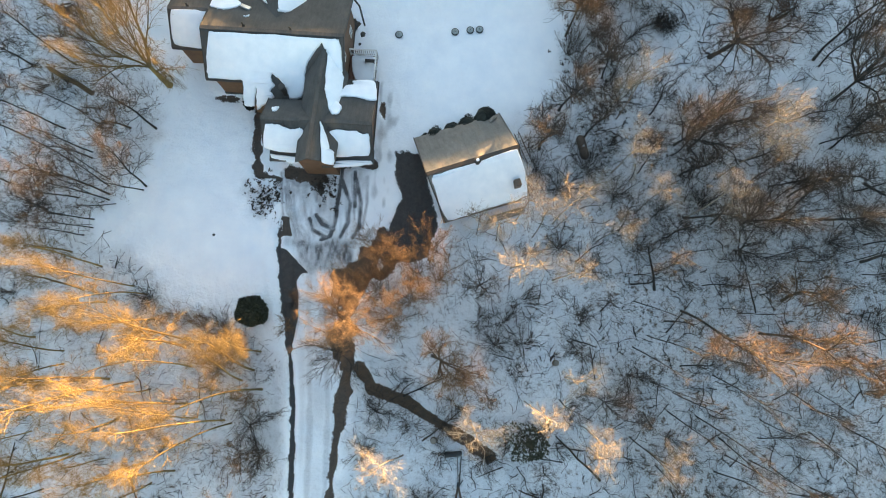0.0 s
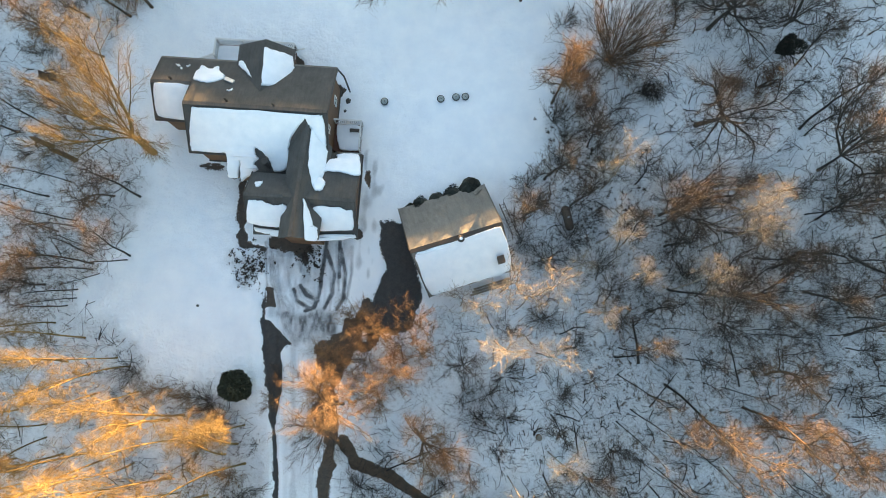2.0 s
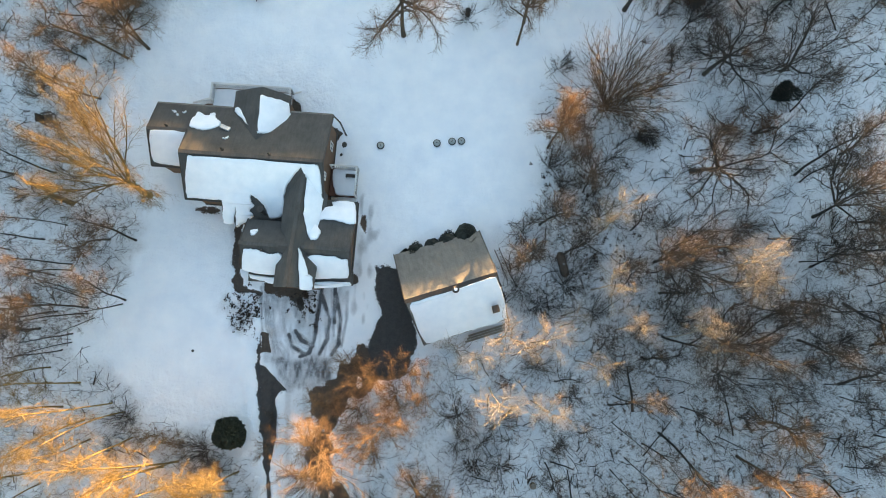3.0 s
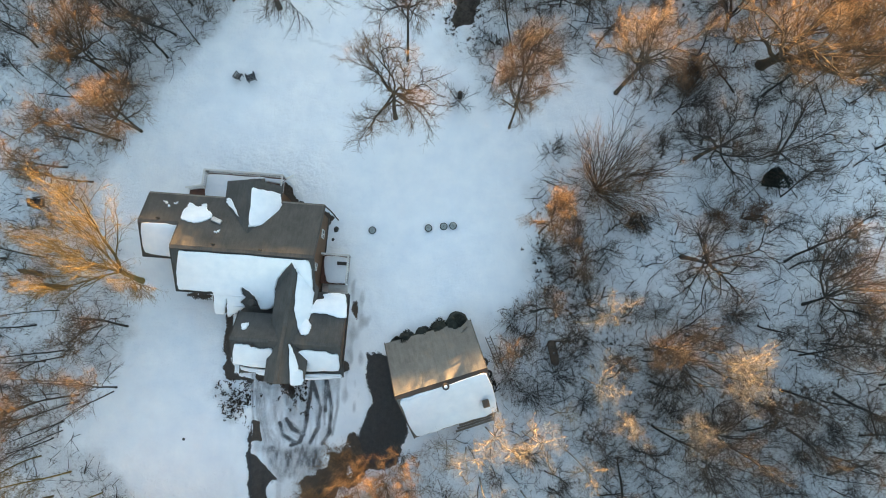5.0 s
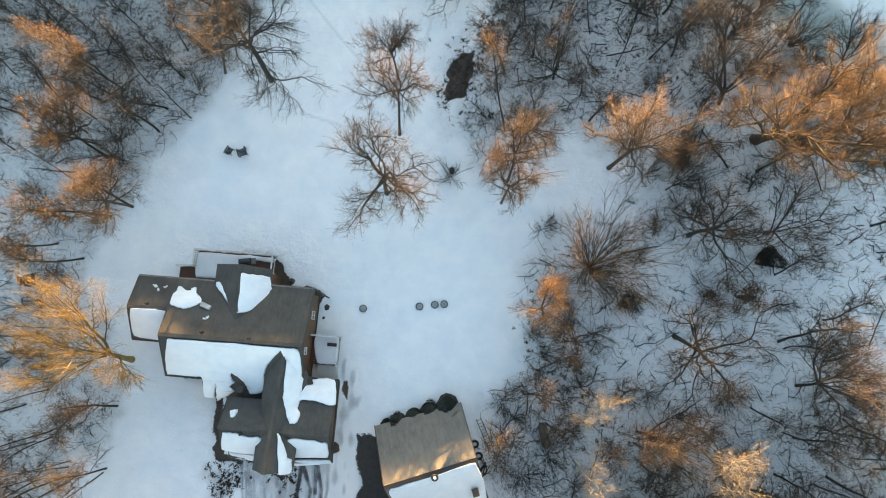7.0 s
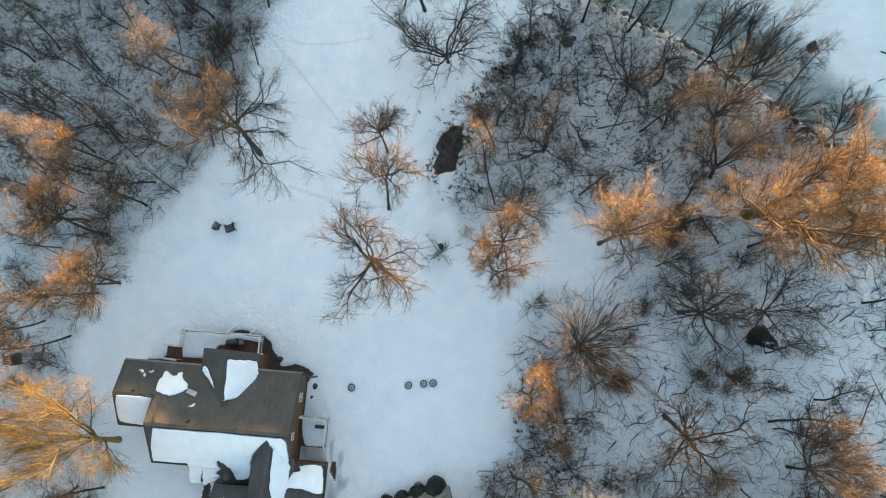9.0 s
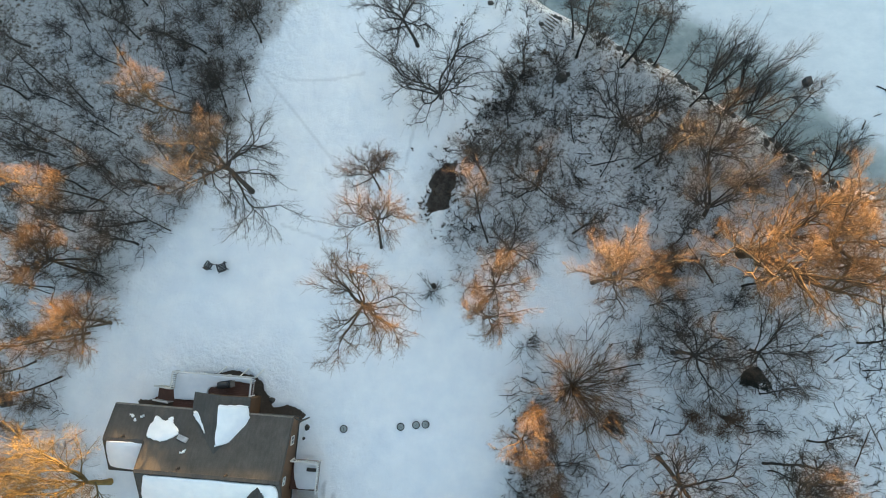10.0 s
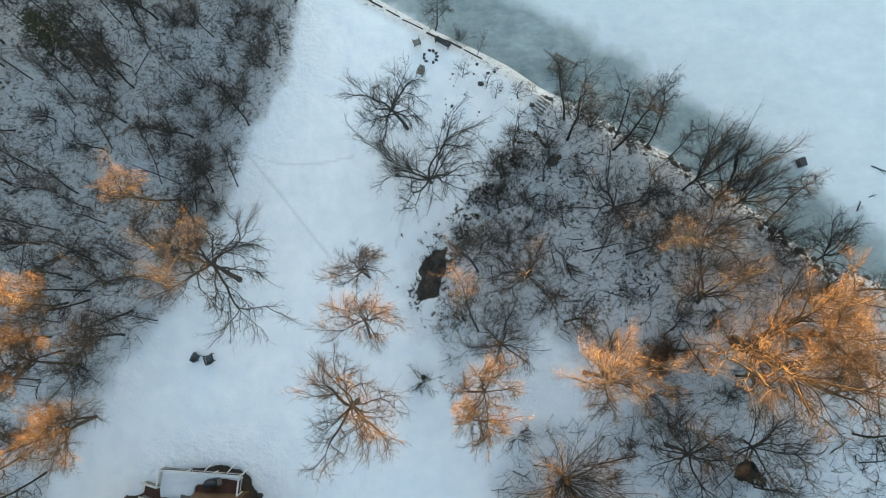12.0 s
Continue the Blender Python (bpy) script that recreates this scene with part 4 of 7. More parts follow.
lathe(bm, [(0.17, z - 0.1), (0.17, z + 0.45), (0.26, z + 0.5), (0.28, z + 0.6), (0.24, z + 0.7), (0.12, z + 0.74)], 16, Matrix.Translation((0.15, -0.62, 0)))
vent = part("turbine_vent", bm, TRIM_DARK, garage, "round roof turbine vent")
bm = bmesh.new()
lathe(bm, [(0.13, z + 0.725), (0.12, z + 0.78), (0.05, z + 0.8)], 14, Matrix.Translation((0.15, -0.62, 0)))
part("snow_cap", bm, SNOW, vent)
z = plane(*g_s[:3])(2.75, -2.75)
part("chimney", boxes((2.5, -3.05, z - 0.1, 3.0, -2.5, z + 0.75), bevel=0.02), RUST, garage, "square brown chimney")
bm = bmesh.new()
box(bm, -0.35, -0.22, -0.02, 0.35, 0.22, 0.14, pose(2.75, 3.2, plane(*g_n[:3])(2.75, 3.2) + 0.05, -38, 0, 30), 0.04)
part("roof_flap", bm, GREY_WOOD, garage, "lifted piece of grey roofing")


# ---- trees ----
def tube(verts, faces, pts, radii, sides):
    """A tapered tube through points."""
    base = len(verts)
    n = len(pts)
    for i in range(n):
        d = pts[min(i + 1, n - 1)] - pts[max(i - 1, 0)]
        if d.length < 1e-9:
            d = Vector((0, 0, 1))
        u = d.cross(Vector((0.31, 0.57, 0.76)))
        if u.length < 1e-3 * d.length:
            u = d.cross(Vector((1, 0, 0)))
        u.normalize()
        v = d.normalized().cross(u)
        for k in range(sides):
            a = 2 * math.pi * k / sides
            verts.append(pts[i] + (u * math.cos(a) + v * math.sin(a)) * radii[i])
    for i in range(n - 1):
        for k in range(sides):
            a, b = base + i * sides + k, base + i * sides + (k + 1) % sides
            faces.append((a, b, b + sides, a + sides))


class Fork:
    """How a forking tree grows: shoots along and splits at the end of each order of branches."""

    def __init__(self, lengths, radii, splits, shoots, split_angle, shoot_angle, start, wob, lift, segs):
        self.lengths, self.radii, self.splits, self.shoots = lengths, radii, splits, shoots
        self.split_angle, self.shoot_angle, self.start, self.wob, self.lift, self.segs = split_angle, shoot_angle, start, wob, lift, segs


def turned(d, ang, azimuth):
    side = d.cross(Vector((math.cos(azimuth), math.sin(azimuth), 0.3)))
    if side.length < 1e-3:
        side = d.cross(Vector((0, 0, 1)))
    side.normalize()
    return (d * math.cos(ang) + side * math.sin(ang)).normalized()


def fork(out, rng, p, d, level, h, scale=1.0):
    """Grow one branch with all that it carries; out holds the trunk, the limbs and the ends that bear twigs."""
    last = level == len(h.lengths) - 1
    n = h.segs[level]
    length = h.lengths[level] * scale * rng.uniform(0.7, 1.25)
    r = h.radii[level] * (1.0 if level == 0 else rng.uniform(0.7, 1.15) * (0.6 + 0.4 * scale))
    end = r * 0.25 if last else max(h.radii[level + 1] * 0.8, r * 0.55)
    bend = Vector((rng.gauss(0, 1), rng.gauss(0, 1), rng.gauss(0, 0.5))) * h.wob[level] * (0.8 if level else 0.3)
    pts, dirs, radii = [p.copy()], [d.copy()], [r]
    for k in range(n):
        d = (d + bend + Vector((rng.gauss(0, 1), rng.gauss(0, 1), rng.gauss(0, 1))) * h.wob[level] + Vector((0, 0, h.lift[level]))).normalized()
        if level and k == n // 2:
            bend = -bend * rng.uniform(0.4, 1.3)
        p = p + d * (length / n)
        pts.append(p.copy())
        dirs.append(d.copy())
        radii.append(r + (end - r) * (k + 1) / n)
    verts, faces = out[0] if level == 0 else out[1]
    if last and n == 1:
        base = len(verts)
        u = d.cross(Vector((0.31, 0.57, 0.76))).normalized()
        v = d.cross(u)
        for k in range(3):
            verts.append(pts[0] + (u * math.cos(2.094 * k) + v * math.sin(2.094 * k)) * r)
        verts.append(pts[1])
        faces.extend([(base, base + 1, base + 3), (base + 1, base + 2, base + 3), (base + 2, base, base + 3)])
    else:
        if level == 0:
            radii[0] *= 1.35
        tube(verts, faces, pts, radii, (9, 6, 4, 3, 3, 3)[level])
    if level >= len(h.lengths) - 2:
        out[2].append((*pts[0], *pts[-1]))
    if last:
        return
    turn = rng.uniform(0, 6.28)
    count = h.splits[level]
    for i in range(count):
        turn += 6.28 / count + rng.uniform(-0.35, 0.35)
        ang = radians(h.split_angle[level] * rng.uniform(0.5, 1.4))
        fork(out, rng, pts[-1], turned(dirs[-1], ang, turn), level + 1, h, scale * rng.uniform(0.75, 1.1))
    count = h.shoots[level]
    for i in range(count):
        at = h.start[level] + (0.97 - h.start[level]) * (i + rng.uniform(0.1, 0.9)) / count
        k = min(int(at * n), n - 1)
        q = pts[k].lerp(pts[k + 1], at * n - k)
        turn += 2.399 + rng.uniform(-0.4, 0.4)
        ang = radians(h.shoot_angle[level] * rng.uniform(0.7, 1.3))
        fork(out, rng, q, turned(dirs[k + 1], ang, turn), level + 1, h, scale * (0.95 - 0.25 * at if level == 0 else rng.uniform(0.65, 1.0)))


def twig_spray(ends, number, length, seed, radius=0.006):
    """Fine tapered twigs, set along the outer branches and along one another."""
    rr = np.random.RandomState(seed)
    a, b = ends[:, :3], ends[:, 3:]
    long = np.linalg.norm(b - a, axis=1)
    verts, faces = [], []
    for share, size in ((0.55, 1.0), (0.45, 0.62)):
        n = int(number * share)
        i = rr.choice(len(a), n, p=long / long.sum())
        d = (b - a)[i] / long[i, None]
        p = a[i] + (b - a)[i] * rr.uniform(0.1, 1.0, (n, 1))
        side = np.cross(d, rr.normal(size=(n, 3)))
        side /= np.linalg.norm(side, axis=1)[:, None]
        ang = np.radians(rr.uniform(15, 58, (n, 1)))
        q = d * np.cos(ang) + side * np.sin(ang) + np.array([0, 0, 0.08])
        q /= np.linalg.norm(q, axis=1)[:, None]
        tip = p + q * (length * size * rr.uniform(0.45, 1.3, (n, 1)))
        u = np.cross(q, rr.normal(size=(n, 3)))
        u /= np.linalg.norm(u, axis=1)[:, None]
        v = np.cross(q, u)
        ring = [p + (u * math.cos(2.094 * k) + v * math.sin(2.094 * k)) * radius * (0.75 + 0.25 * size) for k in range(3)]
        base = sum(len(w) for w in verts) + 4 * np.arange(n)[:, None]
        verts.append(np.stack([*ring, tip], 1).reshape(-1, 3))
        faces.append(np.concatenate([base + np.array([[0, 1, 3]]), base + np.array([[1, 2, 3]]), base + np.array([[2, 0, 3]])]))
        a, b = p, tip
        long = np.linalg.norm(b - a, axis=1)
    return np.concatenate(verts).tolist(), np.concatenate(faces).tolist()


def tree_parts(name, trunk, limbs, twigs, bark_material, twig_material, label, category, group):
    ob = thing(name, Matrix.Identity(4), label, category, group)
    mesh_object("trunk", *trunk, bark_material, ob, "", True)
    n = len(limbs[0])
    crown = mesh_object("crown", limbs[0] + twigs[0], limbs[1] + [(i + n, j + n, k + n) for i, j, k in twigs[1]], bark_material, ob, "", True)
    crown.data.materials.append(twig_material)
    crown.data.polygons.foreach_set("material_index", [0] * len(limbs[1]) + [1] * len(twigs[1]))
    return ob


def make_crown(seed, habit, height, spread, finish, number, length, label, group, name="tree"):
    """A forking tree of one metre's height and crown radius as seen, brought to its size when planted."""
    rng = random.Random(seed)
    out = (([], []), ([], []), [])
    lean = Vector((rng.gauss(0, 0.03), rng.gauss(0, 0.03), 1)).normalized()
    fork(out, rng, Vector((0, 0, -0.3)), lean, 0, habit)
    ends = np.array(out[2])
    fz = height / np.percentile(ends[:, 5], 99.5)
    fr = spread * 0.93 / np.percentile(np.hypot(ends[:, 3], ends[:, 4]), 86)
    scaled = [([(v[0] * fr, v[1] * fr, v[2] * fz) for v in verts], faces) for verts, faces in out[:2]]
    twigs = twig_spray(ends * np.array([fr, fr, fz] * 2), number, length, seed)
    ob = tree_parts(name, *scaled, twigs, *finish, label, "tree", group)
    SIZES[ob.name] = (height, spread)
    return ob


def make_brush(seed, height, spread, stems, tilt_most, finish, number, length, label, group, habit):
    """Many forking stems fanning out of one root."""
    rng = random.Random(seed)
    out = (([], []), ([], []), [])
    tube(*out[0], [Vector((0, 0, -0.25)), Vector((0, 0, 0.12))], [0.2, 0.1], 8)
    for k in range(stems):
        a, tilt = rng.uniform(0, 6.28), radians(tilt_most) * math.sqrt(rng.uniform(0.02, 1))
        d = Vector((math.cos(a) * math.sin(tilt), math.sin(a) * math.sin(tilt), math.cos(tilt)))
        fork(out, rng, Vector((d.x * 0.2 + rng.gauss(0, 0.12), d.y * 0.2 + rng.gauss(0, 0.12), 0)), d, 1, habit, height / 3.4 * rng.uniform(0.75, 1.1))
    ends = np.array(out[2])
    fz = height / np.percentile(ends[:, 5], 98)
    fr = spread * 0.93 / np.percentile(np.hypot(ends[:, 3], ends[:, 4]), 86)
    scaled = [([(v[0] * fr, v[1] * fr, v[2] * fz) for v in verts], faces) for verts, faces in out[:2]]
    twigs = twig_spray(ends * np.array([fr, fr, fz] * 2), number, length, seed)
    ob = tree_parts("shrub", *scaled, twigs, *finish, label, "shrub", group)
    SIZES[ob.name] = (height, spread)
    return ob


#               lengths                        radii                                     splits        shoots        split angle       shoot angle       start                  wobble                        lift                         segments
F_ROUND = Fork((5.8, 2.6, 1.8, 1.2, 0.7), (0.17, 0.085, 0.045, 0.024, 0.012), (7, 2, 2, 2), (4, 3, 3, 4), (60, 30, 30, 30), (68, 40, 42, 44), (0.74, 0.3, 0.2, 0.15), (0.03, 0.16, 0.19, 0.2, 0.1), (0.0, 0.03, 0.02, 0.01, 0), (5, 6, 4, 3, 1))
F_VASE = Fork((1.7, 3.6, 2.3, 1.4, 0.8), (0.17, 0.085, 0.048, 0.026, 0.013), (8, 2, 2, 2), (2, 4, 3, 4), (52, 26, 26, 28), (50, 36, 40, 42), (0.6, 0.3, 0.2, 0.15), (0.04, 0.13, 0.17, 0.18, 0.1), (0.0, 0.04, 0.02, 0.02, 0), (3, 7, 5, 3, 1))
F_BIG = Fork((2.6, 4.6, 3.0, 1.8, 1.0, 0.6), (0.30, 0.15, 0.075, 0.036, 0.018, 0.010), (5, 2, 2, 2, 2), (2, 3, 3, 3, 3), (42, 24, 24, 26, 30), (46, 34, 36, 38, 40), (0.6, 0.3, 0.2, 0.15, 0.1), (0.05, 0.10, 0.14, 0.15, 0.15, 0.1), (0.0, 0.04, 0.04, 0.03, 0.02, 0), (4, 7, 5, 3, 2, 1))
F_FAN = Fork((3.6, 5.2, 3.8, 2.4, 1.3, 0.7), (0.34, 0.15, 0.07, 0.034, 0.018, 0.010), (5, 2, 2, 2, 2), (1, 5, 4, 3, 2), (34, 20, 20, 22, 26), (44, 26, 28, 30, 34), (0.6, 0.15, 0.15, 0.15, 0.1), (0.04, 0.05, 0.06, 0.08, 0.1, 0.1), (0.0, 0.03, 0.03, 0.02, 0.02, 0), (4, 7, 5, 3, 2, 1))
F_SLIM = Fork((9.0, 2.0, 1.3, 0.9, 0.6), (0.12, 0.05, 0.03, 0.019, 0.012), (3, 2, 2, 2), (10, 3, 3, 3), (30, 28, 30, 30), (52, 40, 42, 42), (0.42, 0.25, 0.2, 0.15), (0.06, 0.19, 0.22, 0.22, 0.1), (0.02, 0.07, 0.05, 0.03, 0), (8, 5, 3, 2, 1))
F_POLE = Fork((10.0, 1.5, 1.0, 0.6), (0.10, 0.03, 0.018, 0.011), (3, 2, 2), (12, 2, 3), (28, 26, 26), (52, 40, 40), (0.42, 0.2, 0.2), (0.03, 0.14, 0.16, 0.15), (0.01, 0.06, 0.04, 0), (9, 4, 3, 1))
F_GOLD = Fork((10.0, 1.9, 1.2, 0.8), (0.125, 0.032, 0.018, 0.009), (3, 2, 2), (13, 3, 3), (28, 26, 26), (50, 40, 40), (0.4, 0.2, 0.2), (0.05, 0.16, 0.18, 0.15), (0.01, 0.06, 0.04, 0), (10, 5, 3, 1))
F_PALE = Fork((7.2, 1.5, 1.0, 0.7, 0.45), (0.085, 0.036, 0.021, 0.013, 0.008), (7, 2, 2, 2), (2, 3, 3, 3), (62, 32, 34, 36), (68, 44, 46, 44), (0.85, 0.2, 0.15, 0.15), (0.03, 0.2, 0.24, 0.22, 0.1), (0.0, 0.02, 0.02, 0.0, 0), (6, 4, 3, 2, 1))
F_SHRUB = Fork((0.3, 2.2, 1.1, 0.6), (0.03, 0.024, 0.016, 0.011), (1, 2, 2), (0, 3, 3), (10, 18, 22), (0, 26, 28), (0.5, 0.25, 0.2), (0.02, 0.09, 0.12, 0.1), (0.0, 0.02, 0.02, 0.0), (1, 5, 3, 1))
F_SAPLING = Fork((2.6, 1.0, 0.6, 0.4), (0.045, 0.02, 0.012, 0.008), (2, 2, 2), (7, 2, 2), (26, 26, 28), (42, 38, 38), (0.25, 0.2, 0.2), (0.06, 0.14, 0.15, 0.1), (0.02, 0.06, 0.03, 0), (6, 3, 2, 1))

# ORANGE and GOLD hold the low sun's warm tone in their colours
GREY, BROWN, ORANGE, GOLD, PALE = (BARK_GREY, TWIG_GREY), (BARK_GREY, TWIG_BROWN), (BARK_DARK, TWIG_SUNLIT_TAN), (BARK_SUNLIT, TWIG_SUNLIT), (BARK_PALE, TWIG_PALE)
G1, G2, G3 = "bare trees of the wood", "bare trees round the clearing", "shrubs"
SIZES, KINDS = {}, {}


def kind(key, *models):
    for ob in models:
        ob.location.z = -60          # models stand under ground until they take a place
    KINDS[key] = [list(models), 0]


L_ROUND, L_VASE, L_BIG = "bare tree with a rounded crown of fine twigs", "low-forking bare tree with limbs fanning out of the snow", "large bare tree with thick limbs and a dense twig crown"
L_YOUNG = "young bare tree with thin crooked branches in the snow"
L_SLIM, L_POLE, L_GOLD, L_PALE = "slender bare forest tree standing in snow", "thin straight bare tree with a long trunk", "slender golden-brown bare tree in the low sun", "bare tree with a crown of pale crooked branches"
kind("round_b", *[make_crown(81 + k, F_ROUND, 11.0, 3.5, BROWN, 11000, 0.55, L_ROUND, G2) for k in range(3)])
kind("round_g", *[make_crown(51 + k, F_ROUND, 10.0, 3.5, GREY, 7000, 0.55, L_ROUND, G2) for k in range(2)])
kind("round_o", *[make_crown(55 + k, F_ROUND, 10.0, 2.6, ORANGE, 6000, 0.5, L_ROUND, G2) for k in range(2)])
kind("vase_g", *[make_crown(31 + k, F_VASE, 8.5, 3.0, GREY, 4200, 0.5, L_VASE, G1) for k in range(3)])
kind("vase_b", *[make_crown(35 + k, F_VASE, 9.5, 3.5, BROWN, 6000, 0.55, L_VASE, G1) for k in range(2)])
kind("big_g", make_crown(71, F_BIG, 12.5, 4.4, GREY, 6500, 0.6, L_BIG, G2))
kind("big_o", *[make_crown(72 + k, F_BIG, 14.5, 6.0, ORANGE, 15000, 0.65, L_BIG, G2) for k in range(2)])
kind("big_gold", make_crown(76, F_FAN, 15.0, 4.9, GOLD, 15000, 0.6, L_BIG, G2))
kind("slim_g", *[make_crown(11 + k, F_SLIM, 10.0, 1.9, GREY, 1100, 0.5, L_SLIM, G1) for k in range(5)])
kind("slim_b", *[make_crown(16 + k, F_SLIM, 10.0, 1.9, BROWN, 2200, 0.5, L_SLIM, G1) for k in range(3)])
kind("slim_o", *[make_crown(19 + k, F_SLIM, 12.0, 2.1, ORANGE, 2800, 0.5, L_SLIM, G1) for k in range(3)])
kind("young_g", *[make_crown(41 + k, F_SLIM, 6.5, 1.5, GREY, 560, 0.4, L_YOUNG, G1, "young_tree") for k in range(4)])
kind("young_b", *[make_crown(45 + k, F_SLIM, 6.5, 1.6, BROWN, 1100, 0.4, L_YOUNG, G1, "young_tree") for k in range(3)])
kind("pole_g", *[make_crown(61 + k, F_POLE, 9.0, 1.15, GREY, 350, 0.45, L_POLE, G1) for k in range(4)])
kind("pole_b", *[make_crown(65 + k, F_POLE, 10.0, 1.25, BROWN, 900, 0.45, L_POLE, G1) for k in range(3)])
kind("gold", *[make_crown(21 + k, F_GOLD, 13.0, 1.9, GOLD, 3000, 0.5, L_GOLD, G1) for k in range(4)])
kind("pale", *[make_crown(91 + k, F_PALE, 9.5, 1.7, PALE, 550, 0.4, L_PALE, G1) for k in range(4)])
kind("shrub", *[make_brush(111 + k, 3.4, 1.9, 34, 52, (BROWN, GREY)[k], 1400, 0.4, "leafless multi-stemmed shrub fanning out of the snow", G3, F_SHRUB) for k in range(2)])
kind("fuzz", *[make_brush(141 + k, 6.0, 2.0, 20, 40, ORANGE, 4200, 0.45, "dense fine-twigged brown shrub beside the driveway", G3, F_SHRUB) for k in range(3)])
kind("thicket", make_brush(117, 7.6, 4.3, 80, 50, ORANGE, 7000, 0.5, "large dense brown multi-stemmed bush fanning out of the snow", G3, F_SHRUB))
kind("bush", *[make_brush(121 + k, 1.8, 1.2, 18, 66, (GREY, BROWN)[k], 600, 0.3, "low leafless bush in the snow", G3, F_SHRUB) for k in range(2)])
kind("sapling", *[make_crown(131 + k, F_SAPLING, 4.0, 0.9, GREY, 300, 0.35, "thin bare sapling standing in the snow", G2, "sapling") for k in range(3)])

PLACE_RNG = random.Random(2)
STANDING = []


def plant(key, x, y, height, spread, lean=(0, 0), turn=None):
    """Put a tree of a kind at a place, of a height and crown radius, tipped by lean (degrees east, north)."""
    models, used = KINDS[key]
    ob = models[used % len(models)]
    KINDS[key][1] += 1
    h, r = SIZES[ob.name]
    a = PLACE_RNG.uniform(0, 360) if turn is None else turn
    m = pose(x, y, ground_z(x, y) + 0.05, -lean[1], lean[0], 0) @ pose(0, 0, 0, 0, 0, a) @ Matrix.Diagonal((spread / r, spread / r, height / h, 1))
    STANDING.append((x, y))
    return copy_thing(ob, m)


# trees of the lawn and its rim
plant("round_o", -1.9, 28.2, 10.6, 4.3, (0, -3), PLACE_RNG.uniform(0, 360) + 125)
plant("vase_g", 4.3, 47.5, 7.6, 5.2, (-2, -2), 200)
plant("round_g", 2.1, 52.6, 10.0, 3.5, (-8, 3))
plant("round_g", -12.6, 38.6, 11.0, 5.0)
plant("round_b", 8.7, 29.4, 12.5, 2.9)
plant("round_o", 8.1, 27.4, 12.0, 2.2)
plant("vase_b", 12.9, 38.9, 9.0, 3.3, (-3, -3))
plant("round_b", 17.6, 30.6, 12.0, 3.5)
plant("round_g", 24.3, 24.6, 8.0, 3.8)
plant("vase_g", 20.6, 44.8, 9.5, 3.8, (-4, 0))
plant("big_gold", -23.1, 13.7, 14.0, 4.8, (-9, 3), 40)
plant("big_o", 37.5, 34.0, 12.5, 5.5)
plant("thicket", 15.6, 21.7, 9.0, 4.4)
plant("round_o", 10.5, 17.9, 9.8, 2.0)
plant("bush", 3.7, 29.8, 2.2, 1.5)
plant("bush", 11.8, 25.2, 1.9, 1.3)
plant("bush", 8.8, 9.3, 2.4, 1.7)
plant("bush", 8.1, 10.4, 1.8, 1.3)
plant("shrub", 10.6, 16.2, 4.5, 1.2)
plant("shrub", 11.5, 14.4, 4.6, 1.2)
plant("shrub", 12.4, 20.0, 5.0, 1.2)
plant("shrub", 11.0, 12.4, 3.6, 1.3)
plant("fuzz", 11.6, 19.4, 7.0, 1.3)
plant("slim_b", 13.4, 14.0, 7.0, 1.5)
plant("slim_b", 12.0, 16.6, 7.0, 1.4)
plant("slim_g", 4.6, 62.9, 6.5, 1.5)
plant("bush", 7.0, 61.9, 2.4, 1.2)
plant("sapling", 7.2, 57.5, 3.6, 0.9)
plant("sapling", 9.3, 56.4, 4.4, 1.0)
plant("sapling", 10.2, 55.4, 3.2, 0.8)
plant("sapling", 12.3, 55.5, 4.0, 1.1)
plant("sapling", 13.6, 55.9, 3.2, 0.8)
plant("sapling", 8.6, 60.0, 4.8, 0.8)
plant("shrub", 18.8, 52.8, 4.0, 2.0)
plant("shrub", 22.5, 51.4, 3.2, 1.6)
plant("shrub", 34.6, 42.4, 4.4, 2.2)
plant("fuzz", 36.2, 37.6, 5.5, 2.0)
plant("fuzz", 39.4, 35.0, 5.5, 2.0)
# lit shrubs and small trees by the driveway
plant("fuzz", -7.6, -3.6, 5.6, 1.9)
plant("fuzz", -8.2, -5.6, 6.5, 1.9, (-6, 0))
plant("fuzz", -4.4, -1.4, 6.4, 1.9)
plant("fuzz", -5.8, -0.4, 4.6, 1.6)
plant("fuzz", -1.0, -0.6, 7.0, 1.6)
plant("fuzz", -2.8, -4.6, 8.0, 2.2)
plant("fuzz", -4.2, -6.0, 7.4, 2.0)
plant("fuzz", -0.6, -3.2, 7.0, 1.8)
plant("fuzz", -5.2, -3.8, 6.0, 1.8)
plant("fuzz", -2.2, -2.6, 5.6, 1.7)
plant("round_o", -1.0, -9.0, 8.0, 2.3, (11, -3))
plant("fuzz", 0.9, -10.6, 6.2, 1.9)
plant("fuzz", -12.1, -6.6, 3.6, 0.9)
plant("bush", -12.0, -4.6, 2.2, 0.9)
plant("round_g", 2.6, -3.6, 7.0, 1.6)
plant("bush", 4.6, -6.4, 2.4, 1.5)
plant("bush", 2.7, -6.2, 2.2, 1.2)
plant("bush", 6.0, -8.1, 2.6, 1.5)
# brush along the rim of the golden stand
plant("shrub", -17.2, -6.9, 3.6, 1.9)
plant("shrub", -16.2, -8.4, 3.0, 1.6)
plant("fuzz", -19.2, -6.6, 3.2, 1.4)
plant("fuzz", -21.2, -5.7, 3.0, 1.4)
plant("fuzz", -17.6, -9.6, 3.4, 1.5)
plant("fuzz", -15.4, -12.4, 3.2, 1.4)
plant("fuzz", -15.8, -16.4, 3.4, 1.6)
